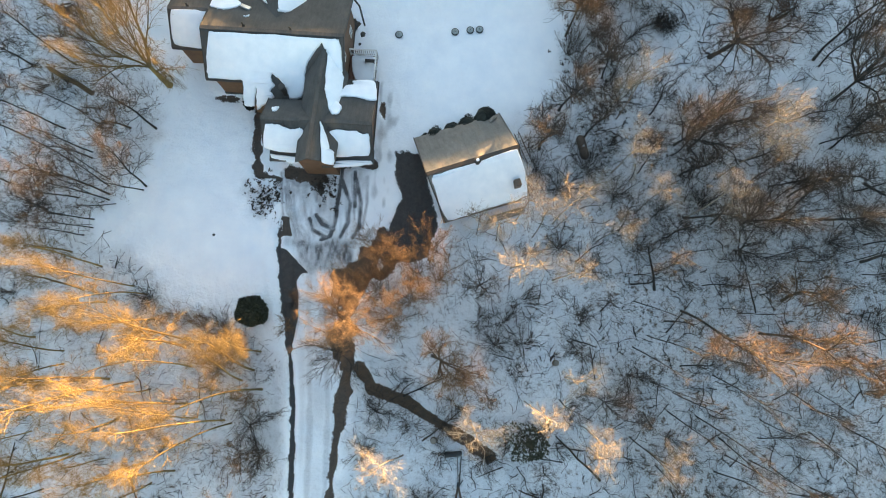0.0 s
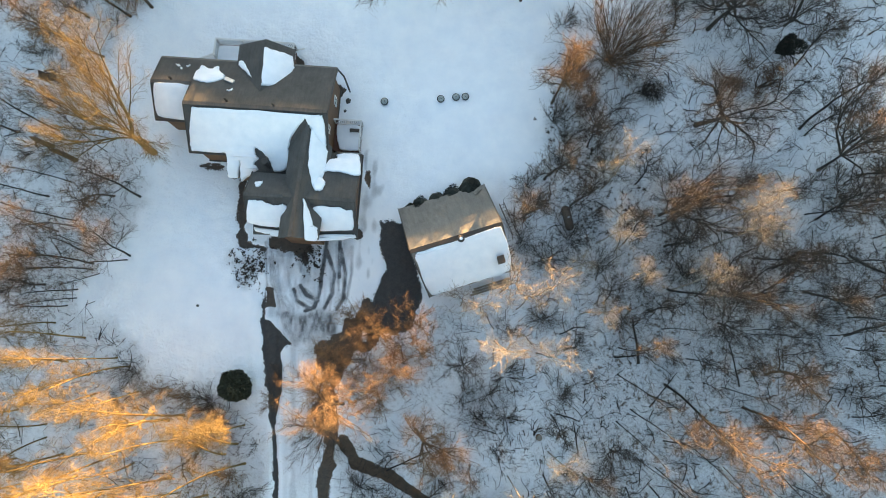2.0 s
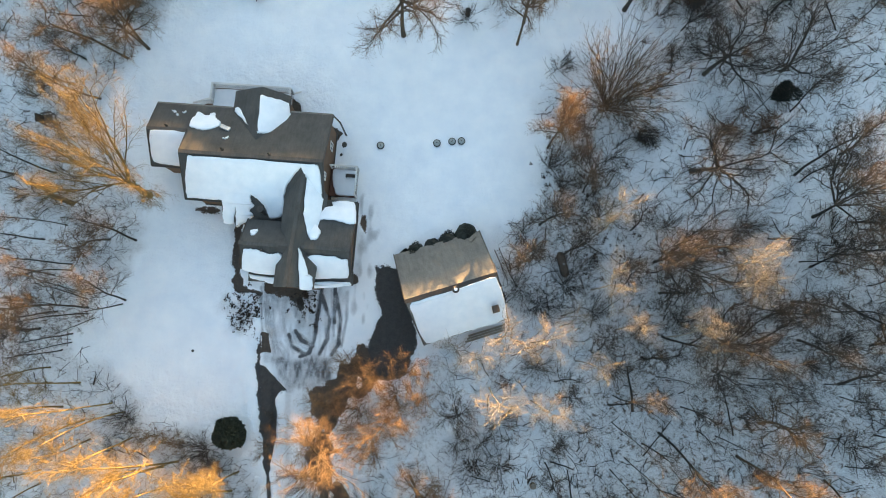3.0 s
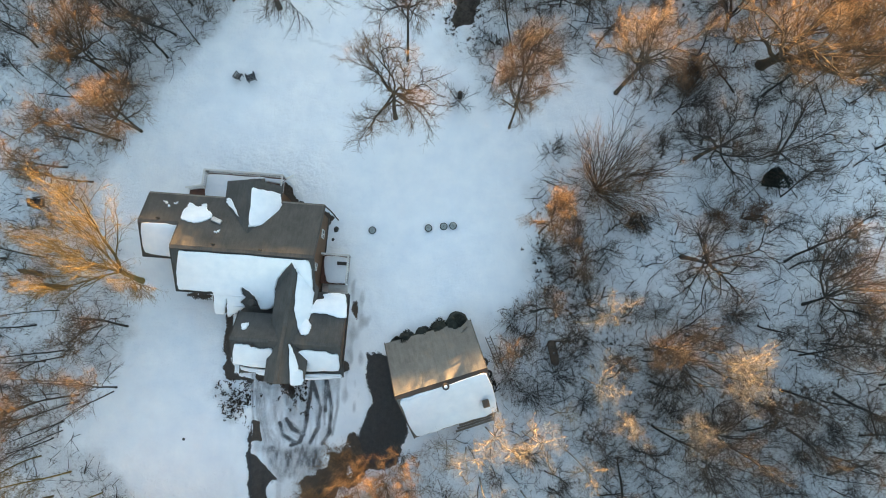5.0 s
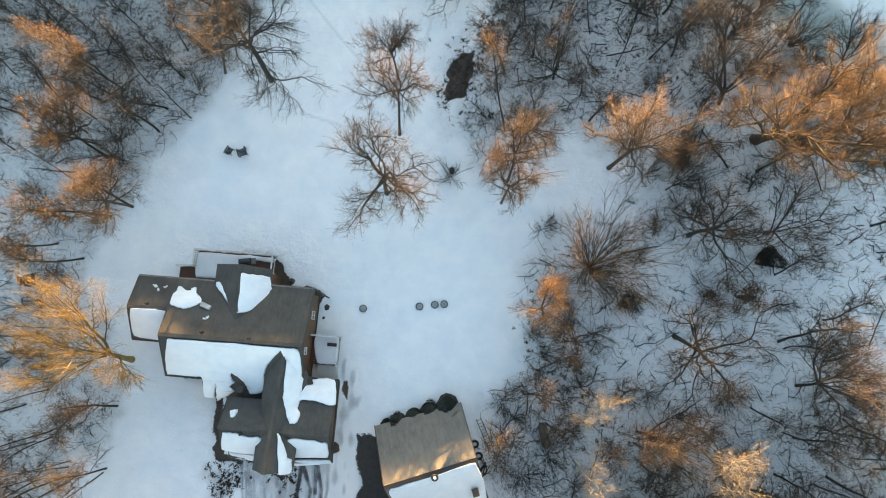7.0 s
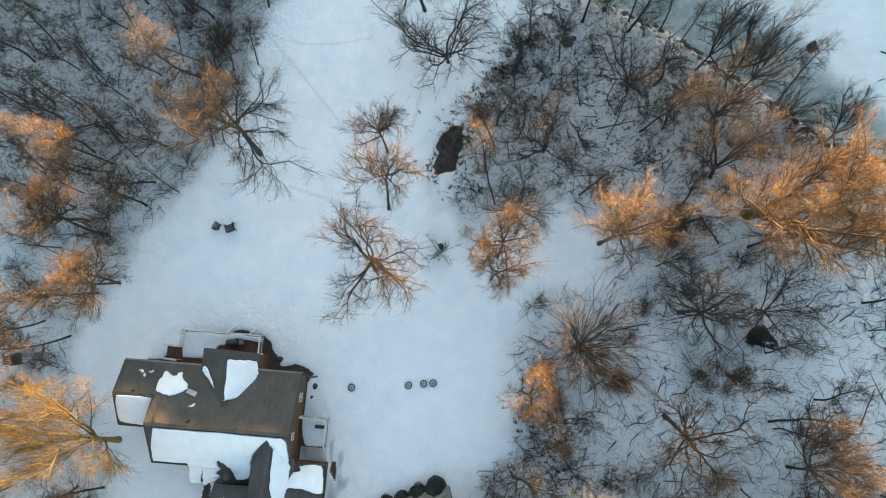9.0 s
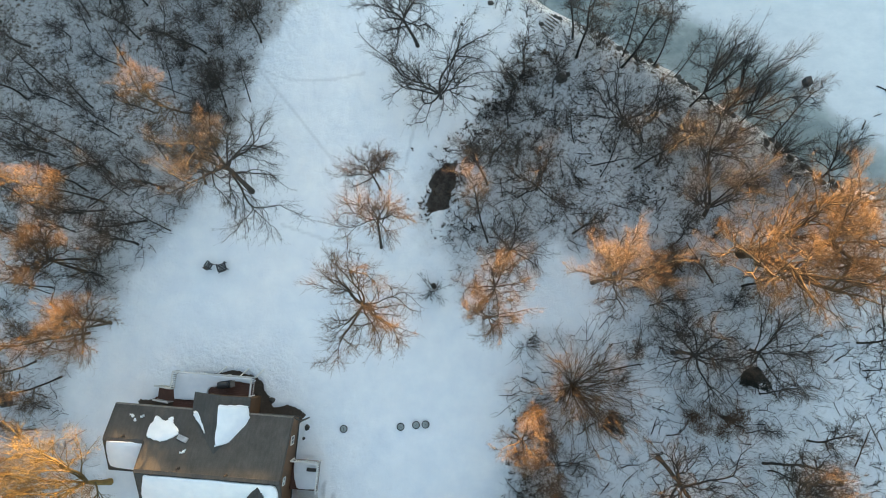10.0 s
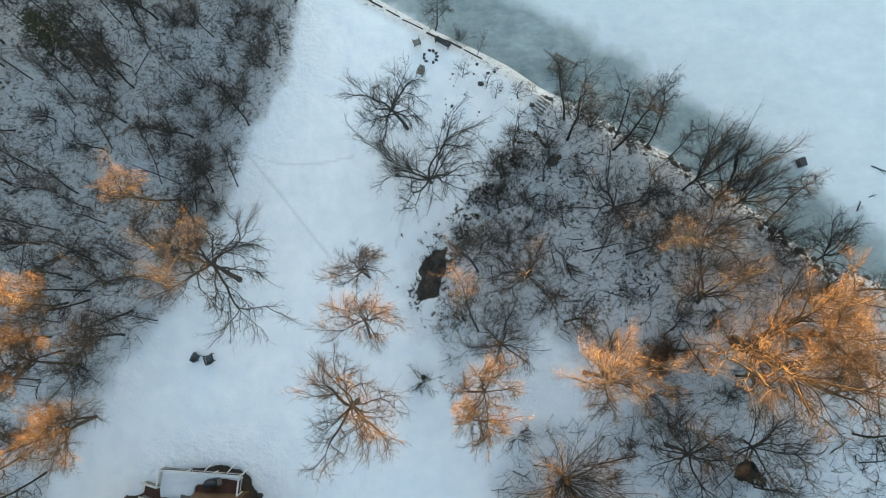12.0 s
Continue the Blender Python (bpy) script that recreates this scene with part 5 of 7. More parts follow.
plant("shrub", -23.4, -4.4, 2.6, 1.4)
# pale crowns east of the garage
plant("pale", 14.4, 10.4, 10.6, 1.7)
plant("pale", 13.0, 10.4, 10.0, 1.1)
plant("pale", 13.8, 5.8, 9.2, 1.8)
plant("pale", 23.0, 7.2, 12.4, 1.7)
plant("pale", 22.5, 5.3, 11.6, 1.7)
plant("pale", 5.3, -2.1, 10.0, 1.9)
plant("pale", 8.6, -3.1, 9.6, 1.8)
plant("pale", 5.8, 1.8, 9.4, 1.6)
plant("pale", 8.8, 1.5, 9.6, 1.8)
plant("pale", 7.1, 0.4, 9.6, 1.4)
plant("pale", 4.2, 0.2, 8.6, 1.7)
plant("pale", 2.6, 0.7, 7.6, 1.3)
plant("pale", 12.3, 0.0, 9.6, 1.5)
plant("pale", 19.5, 1.9, 9.4, 1.9)
plant("pale", 15.7, 2.5, 8.4, 1.3)
plant("pale", 9.3, -10.7, 8.6, 1.6)
plant("pale", 10.4, -14.4, 8.6, 1.5)
plant("pale", 10.9, -16.0, 8.6, 1.5)
plant("pale", 15.2, -16.1, 8.4, 1.7)
plant("pale", 1.9, -13.9, 8.6, 2.0)
plant("pale", 11.0, 3.4, 7.6, 1.3)
# trees of the wood, each at its trunk
plant("round_b", -1.1, 38.8, 11.0, 2.2, (-1, -1))
plant("round_b", -0.9, 33.6, 11.5, 2.7, (3, 8))
plant("slim_b", 8.5, 34.1, 11.0, 2.2, (-9, 13))
plant("round_g", 10.0, 32.9, 7.0, 3.1, (8, -4))
plant("vase_g", 25.0, 25.9, 5.0, 2.2, (-13, 13))
plant("vase_g", 31.0, 24.9, 10.0, 4.0, (-1, -7))
plant("big_o", 30.8, 33.3, 12.8, 6.6, (14, -6))
plant("big_g", 27.8, 36.7, 12.2, 4.1, (-5, 13))
plant("vase_g", 28.1, 42.0, 10.5, 3.2, (-1, 4))
plant("slim_g", 16.8, 51.5, 9.0, 2.4, (6, 16))
plant("slim_g", 16.5, 53.5, 9.0, 1.8, (-5, 13))
plant("slim_g", 20.9, 50.6, 9.0, 2.4, (8, 16))
plant("slim_g", 24.1, 51.0, 9.0, 2.4, (7, 13))
plant("slim_g", 21.1, 51.7, 9.0, 1.8, (-6, 14))
plant("slim_g", 25.9, 49.8, 8.0, 1.1, (5, 3))
plant("vase_g", 27.0, 46.8, 9.5, 3.1, (12, 16))
plant("vase_g", 30.0, 46.0, 9.5, 3.2, (13, 16))
plant("vase_g", 31.5, 45.3, 9.5, 2.6, (6, 13))
plant("vase_g", 39.5, 40.6, 7.0, 3.2, (-13, 13))
plant("slim_g", 34.7, 43.9, 9.0, 1.4, (-3, 11))
plant("slim_g", 16.4, 43.3, 7.2, 1.2, (-13, 13))
plant("slim_g", 18.6, 40.1, 8.0, 1.5, (2, 13))
plant("slim_g", 21.7, 40.9, 12.0, 1.8, (11, 1))
plant("slim_g", 8.5, 39.3, 9.0, 2.1, (-10, 13))
plant("slim_g", -17.6, 51.8, 9.2, 1.9, (-4, -5))
plant("slim_g", -26.9, 56.7, 9.0, 1.8, (12, -2))
plant("slim_g", -28.7, 55.4, 9.0, 1.8, (11, -1))
plant("slim_g", -31.5, 43.2, 9.0, 1.7, (12, -2))
plant("slim_o", -25.7, 37.6, 14.0, 1.8, (-1, -2))
plant("slim_g", -27.4, 32.4, 9.2, 1.8, (0, -5))
plant("slim_g", -21.8, 35.9, 8.2, 1.8, (-1, -8))
plant("slim_o", -18.4, 45.9, 11.0, 2.4, (-5, -13))
plant("slim_g", -31.6, 48.5, 9.0, 1.7, (8, -2))
plant("slim_g", -26.4, 45.1, 8.0, 1.7, (-3, -6))
plant("slim_g", -34.0, 52.4, 9.0, 1.8, (13, -12))
plant("vase_g", -27.5, 41.0, 5.0, 3.2, (13, 4))
plant("slim_g", -25.1, 57.3, 9.0, 1.8, (11, -4))
plant("slim_g", -12.5, 52.9, 8.5, 1.8, (8, 8))
plant("slim_g", -10.8, 58.6, 8.0, 1.8, (3, -3))
plant("slim_g", -20.1, 47.3, 8.0, 1.6, (10, 13))
plant("slim_g", -16.8, 44.8, 7.2, 1.5, (12, 13))
plant("slim_g", -15.4, 46.5, 7.0, 1.3, (13, 13))
plant("slim_g", -13.2, 47.1, 6.0, 1.2, (13, 13))
plant("round_o", -24.2, 26.9, 9.0, 2.8, (5, -5))
plant("vase_g", -25.9, 31.2, 4.0, 2.3, (13, -7))
plant("round_o", -16.8, 39.3, 9.0, 2.2, (12, 13))
plant("slim_o", -24.1, 26.8, 10.0, 2.2, (-0, -2))
plant("slim_o", -25.9, 26.0, 11.5, 2.3, (-5, -10))
plant("slim_g", -25.6, 36.9, 9.0, 1.9, (5, -8))
plant("slim_o", -28.0, 22.3, 9.8, 1.9, (-3, -11))
plant("slim_o", -30.3, 23.6, 8.0, 1.8, (1, -9))
plant("round_o", -26.7, 31.3, 10.5, 2.9, (3, 4))
plant("vase_g", -25.6, 32.9, 4.0, 2.2, (13, -4))
plant("slim_b", -24.0, 9.9, 8.5, 1.8, (-1, 6))
plant("pole_b", -29.2, 7.4, 8.0, 1.2, (1, -6))
plant("pole_b", -30.6, 7.0, 8.0, 1.2, (3, -2))
plant("pole_b", -29.2, 4.4, 8.0, 1.1, (2, -2))
plant("pole_b", -27.5, 3.8, 11.0, 1.2, (1, -5))
plant("pole_b", -24.7, 4.6, 8.0, 1.1, (2, -8))
plant("pole_b", -28.6, 1.5, 9.8, 1.2, (2, -4))
plant("pole_b", -29.3, 0.9, 6.2, 1.1, (2, -5))
plant("pole_b", -27.6, 5.0, 7.0, 1.1, (0, 4))
plant("round_g", 22.7, 15.9, 10.0, 4.1, (6, -13))
plant("slim_g", 31.8, 14.9, 7.5, 2.2, (-1, 13))
plant("vase_b", 32.6, 11.9, 12.0, 3.7, (1, 6))
plant("slim_g", 36.3, 9.2, 7.0, 1.9, (-7, -6))
plant("slim_b", 31.1, 8.1, 9.2, 1.8, (-1, -6))
plant("vase_g", 22.5, 28.6, 8.0, 2.2, (7, 5))
plant("slim_g", 29.8, 28.5, 4.2, 1.5, (-9, 13))
plant("vase_b", 19.1, 8.1, 11.0, 3.4, (9, 2))
plant("vase_g", 24.0, 1.3, 8.0, 3.2, (6, 12))
plant("slim_g", 31.4, 15.5, 10.0, 2.2, (-4, 3))
plant("slim_g", 32.0, 7.7, 8.8, 1.8, (-2, 8))
plant("slim_b", 18.7, -5.6, 14.5, 2.6, (12, -15))
plant("slim_o", 24.8, -7.4, 14.0, 2.2, (-0, -5))
plant("slim_o", 26.8, -4.9, 8.0, 2.5, (-7, 5))
plant("slim_g", 15.2, -2.7, 9.5, 1.5, (1, -6))
plant("pale", 6.1, -12.5, 11.0, 1.3, (4, -0))
plant("slim_o", 31.5, -9.2, 8.0, 1.9, (-13, -13))
plant("slim_g", 23.5, 2.0, 10.0, 2.0, (4, -13))
plant("slim_g", 19.4, 2.0, 9.8, 1.8, (7, -13))
plant("slim_g", 30.4, 1.7, 9.2, 2.1, (0, -5))
plant("vase_g", 23.3, -0.8, 5.2, 2.6, (3, -13))
plant("slim_g", 24.4, 6.7, 8.0, 1.7, (2, -5))
plant("slim_g", 18.8, 7.2, 7.8, 2.0, (5, -8))
plant("slim_g", 20.2, 7.7, 9.2, 2.0, (-3, 5))
plant("slim_g", 28.7, 10.1, 7.0, 1.5, (-5, -12))
plant("slim_g", 30.2, 4.8, 7.0, 1.9, (-5, -9))
plant("slim_g", 26.7, 1.5, 8.5, 1.6, (-4, 13))
plant("vase_g", 14.3, 15.2, 6.0, 2.7, (-13, 11))
plant("vase_g", 14.6, 11.7, 5.0, 2.1, (-13, 5))
plant("slim_g", 12.8, 19.6, 6.0, 1.9, (-13, -8))
plant("vase_g", 11.9, -12.3, 6.0, 1.8, (4, -4))
plant("vase_g", 14.1, -10.5, 4.0, 2.0, (-6, -6))
plant("vase_g", -5.5, -13.1, 2.0, 1.6, (13, -5))
plant("vase_g", -6.5, -15.9, 2.0, 1.4, (13, -2))
plant("vase_g", -15.1, -14.0, 4.0, 2.2, (13, -11))
plant("vase_g", -14.3, -16.4, 3.0, 1.6, (13, -12))
plant("pole_g", 14.7, -8.4, 10.0, 0.9, (5, -13))
plant("pole_g", 15.9, -7.5, 10.0, 0.9, (4, -12))
plant("pole_g", 16.1, -11.1, 10.0, 0.9, (4, -10))
plant("pole_g", 17.1, -13.3, 10.0, 1.0, (2, -8))
plant("pole_g", 17.6, -11.9, 10.0, 1.0, (5, -10))
plant("pole_g", 19.3, -13.7, 10.0, 1.0, (2, -9))
plant("pole_g", 24.2, -14.0, 10.5, 1.0, (-4, -9))
plant("pole_g", 20.9, -15.3, 10.0, 1.0, (-3, -8))
plant("pole_g", 21.3, -16.6, 9.8, 1.0, (-3, -5))
plant("pole_g", 26.8, -12.0, 8.8, 1.0, (-4, -12))
plant("pole_g", 28.7, -11.9, 8.0, 1.0, (-4, -11))
plant("pole_g", 15.9, -17.3, 10.0, 0.9, (-1, -6))
plant("pole_g", 15.0, -4.8, 10.0, 0.9, (5, -13))
plant("pole_g", 14.1, -15.2, 10.0, 1.0, (-1, -10))
plant("pole_g", 22.9, -11.9, 9.5, 0.9, (-3, -9))
plant("pole_g", 30.5, -14.5, 8.0, 1.1, (-8, -13))
plant("pole_g", 27.8, -14.9, 8.0, 1.0, (-4, -12))
plant("pole_g", 24.6, -17.4, 8.0, 1.0, (-4, -7))
plant("pole_g", 19.6, -8.4, 9.0, 0.9, (-0, -11))
plant("pole_g", 20.8, -10.6, 10.0, 0.9, (-2, -10))
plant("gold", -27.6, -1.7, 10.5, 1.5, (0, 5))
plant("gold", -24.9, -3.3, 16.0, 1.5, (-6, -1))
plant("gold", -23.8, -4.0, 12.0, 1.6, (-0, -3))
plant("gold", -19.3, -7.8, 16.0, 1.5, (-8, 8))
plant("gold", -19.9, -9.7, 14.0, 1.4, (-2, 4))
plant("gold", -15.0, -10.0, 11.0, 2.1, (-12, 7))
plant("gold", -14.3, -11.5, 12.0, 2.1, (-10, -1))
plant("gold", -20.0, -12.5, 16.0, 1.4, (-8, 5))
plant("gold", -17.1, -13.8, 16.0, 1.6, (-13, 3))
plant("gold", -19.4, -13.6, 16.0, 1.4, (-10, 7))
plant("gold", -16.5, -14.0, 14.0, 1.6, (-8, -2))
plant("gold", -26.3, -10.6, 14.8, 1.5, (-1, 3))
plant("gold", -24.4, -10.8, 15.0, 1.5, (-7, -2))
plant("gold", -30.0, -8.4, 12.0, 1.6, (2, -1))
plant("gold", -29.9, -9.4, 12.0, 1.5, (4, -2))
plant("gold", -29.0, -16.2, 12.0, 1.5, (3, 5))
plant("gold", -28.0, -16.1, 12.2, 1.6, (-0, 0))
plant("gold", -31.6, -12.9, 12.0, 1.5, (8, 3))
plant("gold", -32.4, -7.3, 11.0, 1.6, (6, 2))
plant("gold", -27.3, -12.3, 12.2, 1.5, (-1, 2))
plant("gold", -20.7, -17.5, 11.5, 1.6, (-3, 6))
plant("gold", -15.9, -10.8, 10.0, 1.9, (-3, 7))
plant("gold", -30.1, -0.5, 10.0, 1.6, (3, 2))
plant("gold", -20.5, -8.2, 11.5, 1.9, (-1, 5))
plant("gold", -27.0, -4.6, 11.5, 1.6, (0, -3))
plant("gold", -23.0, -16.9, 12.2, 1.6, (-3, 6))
plant("pole_b", -29.9, 11.2, 10.0, 1.3, (3, -3))
plant("pole_b", -31.7, 10.0, 10.0, 1.3, (2, -5))
plant("slim_o", -26.2, 10.0, 8.0, 1.8, (6, -9))
plant("pole_b", -29.2, 7.9, 10.0, 1.2, (-1, -5))
plant("pole_b", -27.5, 5.5, 11.5, 1.2, (0, 1))
plant("slim_b", -24.5, 4.9, 9.8, 1.5, (2, 3))
plant("slim_o", -27.5, 4.3, 12.2, 1.7, (-1, -2))
plant("pole_b", -30.0, 4.0, 9.2, 1.2, (-2, -9))
plant("pole_b", -28.6, 2.2, 8.0, 1.1, (-2, -9))
plant("pole_b", -26.9, 3.5, 6.8, 1.1, (-4, -13))
plant("slim_g", -34.9, 15.6, 9.0, 1.7, (13, -12))
plant("round_o", -6.8, -7.0, 11.0, 2.5, (-3, 7))
plant("vase_b", -7.7, -8.2, 7.0, 2.1, (-9, -13))
plant("pale", -3.3, -16.5, 10.0, 1.7, (-7, 2))


def scatter(number, x0, x1, y0, y1, gap, choose, seed, rim=1.0):
    """Fill a stretch of wood, clear of the lawn, the lake and trees that stand already."""
    rng = random.Random(seed)
    made = tries = 0
    while made < number and tries < number * 40:
        tries += 1
        x, y = rng.uniform(x0, x1), rng.uniform(y0, y1)
        a = np.array([x]), np.array([y])
        if signed(*a, CLEARING)[0] > -rim or signed(*a, LAKE)[0] > -1.5:
            continue
        if min((x - p) ** 2 + (y - q) ** 2 for p, q in STANDING) < gap * gap:
            continue
        if -4.8 < (x - 2.2) < 5.2 and -5 < y - 5.9 < 5.5:
            continue
        key, lo, hi, wide = rng.choice(choose)
        h = rng.uniform(lo, hi)
        plant(key, x, y, h, wide * rng.uniform(0.8, 1.2), (rng.gauss(0, 2.5), rng.gauss(0, 2.5)))
        made += 1


scatter(58, -44, -13, -25, 0, 1.5, (("gold", 9, 13, 1.7), ("gold", 8, 12, 1.5), ("gold", 9, 13, 1.6), ("pole_b", 7, 11, 1.1), ("bush", 1.2, 2.2, 1.2)), 1)
scatter(44, -44, -23, 1, 36, 1.8, (("pole_b", 7, 11, 1.3), ("young_g", 4, 8, 1.6), ("young_b", 4, 8, 1.6), ("bush", 1.5, 2.4, 1.3)), 2)
scatter(42, -20, -5, 37, 68, 1.1, (("bush", 1.5, 2.6, 1.3), ("shrub", 2.0, 3.4, 1.4), ("young_g", 4, 6, 1.2)), 8, 0.0)
scatter(124, -46, -8, 32, 74, 1.4, (("slim_g", 6, 10, 1.8), ("young_g", 5, 8, 1.8), ("young_b", 5, 8, 1.7), ("pole_g", 7, 11, 1.3), ("young_g", 4, 7, 1.7)), 3, 0.2)
scatter(140, 6, 50, -25, -1, 1.25, (("pole_g", 6, 9, 1.1), ("pole_g", 5, 8, 1.0), ("young_g", 4, 7, 1.3), ("young_g", 5, 8, 1.3), ("bush", 1.5, 2.6, 1.4), ("sapling", 3, 5, 1.0)), 4)
scatter(12, 13, 50, 12, 28, 2.4, (("young_g", 4, 6, 1.4), ("bush", 1.2, 2.2, 1.3), ("young_b", 5, 8, 1.6)), 9)
scatter(58, 7, 50, -1, 12, 1.7, (("young_g", 5, 8, 1.7), ("shrub", 2, 3.4, 1.6), ("young_b", 5, 8, 1.8), ("bush", 1.5, 2.8, 1.5)), 5)
scatter(40, 8, 50, 28, 53, 2.0, (("young_g", 4, 7, 1.7), ("bush", 1.5, 2.6, 1.5), ("young_b", 5, 8, 1.9), ("shrub", 2, 3.4, 1.6)), 6)
scatter(16, -6, 8, -22, -8, 1.7, (("bush", 1.4, 2.4, 1.3), ("young_g", 4, 6, 1.1), ("shrub", 1.6, 2.6, 1.2)), 7)

for models, used in KINDS.values():
    for ob in models:
        for o in (*ob.children_recursive, ob):
            bpy.data.objects.remove(o)


# ---- evergreen shrubs and pines: clumps of small leaves on a stem ----
def leaf_cloud(rng, number, shape, size):
    """Small folded leaf sprays at places given by shape(rng)."""
    verts, faces = [], []
    for _ in range(number):
        p, out = shape(rng)
        d = (out + Vector((rng.gauss(0, 0.5), rng.gauss(0, 0.5), rng.gauss(0, 0.5)))).normalized()
        u = d.cross(Vector((rng.uniform(-1, 1), rng.uniform(-1, 1), rng.uniform(-1, 1)))).normalized()
        s = size * rng.uniform(0.6, 1.4)
        b = len(verts)
        lift = d.cross(u) * s * 0.3
        verts += [p - u * s * 0.5, p + d * s + lift, p + u * s * 0.5, p + d * s * 0.35 - lift]
        faces += [(b, b + 1, b + 3), (b + 3, b + 1, b + 2)]
    return verts, faces


def dome(radius, height, lumps, rng):
    """Points through a lumpy dome, most near its skin."""
    bumps = [(Vector((rng.gauss(0, 1), rng.gauss(0, 1), abs(rng.gauss(0, 0.8)))).normalized(), rng.uniform(0.1, 0.55)) for _ in range(lumps)]

    def shape(r):
        d = Vector((r.gauss(0, 1), r.gauss(0, 1), r.gauss(0.25, 1)))
        d.normalize()
        k = 0.82 + sum(a * max(0, d.dot(v)) ** 8 for v, a in bumps)
        k *= r.uniform(0.8, 1.0)
        return Vector((d.x * radius * k, d.y * radius * k, height * 0.5 + d.z * height * 0.5 * k)), d

    return shape


def evergreen(x, y, radius, height, number, material, label, name="evergreen_shrub", seed=0, leaf=0.16, core=0.8, lumps=14):
    rng = random.Random(seed)
    ob = thing(name, pose(x, y, ground_z(x, y), 0, 0, seed * 40), label, "shrub", "evergreen shrubs")
    stem = ([], [])
    tube(*stem, [Vector((0, 0, -0.2)), Vector((0.02, 0, height * 0.4)), Vector((0, 0.03, height * 0.75))], [0.09, 0.07, 0.03], 7)
    for k in range(9):
        a = k * 2.4
        tip = Vector((math.cos(a) * radius * 0.7, math.sin(a) * radius * 0.7, height * rng.uniform(0.45, 0.85)))
        tube(*stem, [Vector((0, 0, height * 0.15)), tip * 0.5, tip], [0.04, 0.03, 0.012], 5)
    mesh_object("trunk", *stem, BARK_GREY, ob)
    verts, faces = leaf_cloud(rng, number, dome(radius, height, lumps, rng), leaf)
    base, rows, cols = len(verts), 7, 14
    for i in range(rows + 1):
        for k in range(cols):
            e, a = math.pi * i / rows, 2 * math.pi * k / cols
            f = core * rng.uniform(0.9, 1.08)
            verts.append(Vector((math.sin(e) * math.cos(a) * radius * f, math.sin(e) * math.sin(a) * radius * f, height * 0.5 * (1 + math.cos(e) * f))))
    for i in range(rows):
        for k in range(cols):
            q = base + i * cols
            faces.append((q + k, q + (k + 1) % cols, q + cols + (k + 1) % cols, q + cols + k))
    mesh_object("crown", verts, faces, material, ob)
    return ob


evergreen(-15.1, -5.6, 0.96, 2.0, 5600, NEEDLES_DEEP, "round dense dark evergreen bush on the snowy lawn", seed=1, leaf=0.22, core=0.4)
for k, (gx, gy, r, h) in enumerate(((-2.9, 3.6, 0.5, 1.0), (-1.9, 3.55, 0.8, 1.5), (-0.5, 3.6, 0.75, 1.5), (0.85, 3.6, 0.85, 1.6), (2.4, 3.75, 1.0, 1.9))):
    q = GARAGE @ Vector((gx, gy, 0))
    evergreen(q.x, q.y, r, h, 3600, NEEDLES, "dark rounded evergreen shrub against the garage wall", seed=3 + k, leaf=0.07, core=0.98, lumps=3)
q = HOUSE @ Vector((-2.9, -3.7, 0))
evergreen(q.x, q.y, 0.4, 0.8, 500, NEEDLES, "small dark shrub under the eaves", seed=10, leaf=0.12)
q = HOUSE @ Vector((-0.75, -4.6, 0))
evergreen(q.x, q.y, 0.55, 1.2, 900, NEEDLES, "dark shrub in the corner of the house", seed=12, leaf=0.12)
evergreen(30.6, 22.6, 0.75, 1.8, 1900, NEEDLES, "dark ball-shaped evergreen in the wood", seed=13)
evergreen(6.4, -15.6, 1.15, 2.4, 700, NEEDLES_DRY, "sparse olive-green young evergreen in the snow", seed=14, leaf=0.2, core=0.3)


def tangle(x, y, radius, height, seed, material=None, number=1500, name="tangled_shrub", label="tangled brown vine-covered shrub in the wood", category="shrub"):
    """A heap of brown vines and dead branches."""
    rng = random.Random(seed)
    ob = thing(name, pose(x, y, ground_z(x, y)), label, category, "tangled growth")
    stem, vines = ([], []), ([], [])
    for k in range(7):
        a = rng.uniform(0, 6.28)
        tip = Vector((math.cos(a) * radius * 0.5, math.sin(a) * radius * 0.5, height * rng.uniform(0.6, 1)))
        tube(*stem, [Vector((0, 0, -0.2)), tip * 0.5 + Vector((rng.gauss(0, 0.2), rng.gauss(0, 0.2), 0)), tip], [0.09, 0.06, 0.03], 6)
    lobes = [Vector((rng.gauss(0, 0.75) * radius, rng.gauss(0, 0.45) * radius, rng.uniform(0.3, 0.9) * height)) for _ in range(9)]
    for _ in range(number):
        c = rng.choice(lobes)
        p = c + Vector((rng.gauss(0, 0.22), rng.gauss(0, 0.22), rng.gauss(0, 0.2))) * radius
        d = Vector((rng.gauss(0, 1), rng.gauss(0, 1), rng.gauss(-0.2, 0.8))).normalized() * rng.uniform(0.25, 0.8)
        p.z = max(p.z, 0.15)
        tube(*vines, [p, p + d * 0.5 + Vector((0, 0, 0.06)), p + d], [0.016, 0.013, 0.006], 3)
    mesh_object("trunk", *stem, BARK_GREY, ob)
    mesh_object("vines", *vines, material or DRY_GRASS, ob)


tangle(28.2, 19.3, 1.6, 3.2, 15)
tangle(25.0, 32.4, 2.0, 3.2, 16)
tangle(24.2, 31.4, 1.2, 2.0, 18)
tangle(18.5, 18.8, 1.2, 1.6, 19, BARK_GREY, 700)
for k, (x, y) in enumerate(((7.2, 42.4), (9.6, 46.6), (11.6, 49.4), (6.9, 35.2))):
    tangle(x, y, 1.3, 0.8, 60 + k, BARK_GREY, 300, "brush_pile", "heap of dark cut branches on the snow", "brush pile")


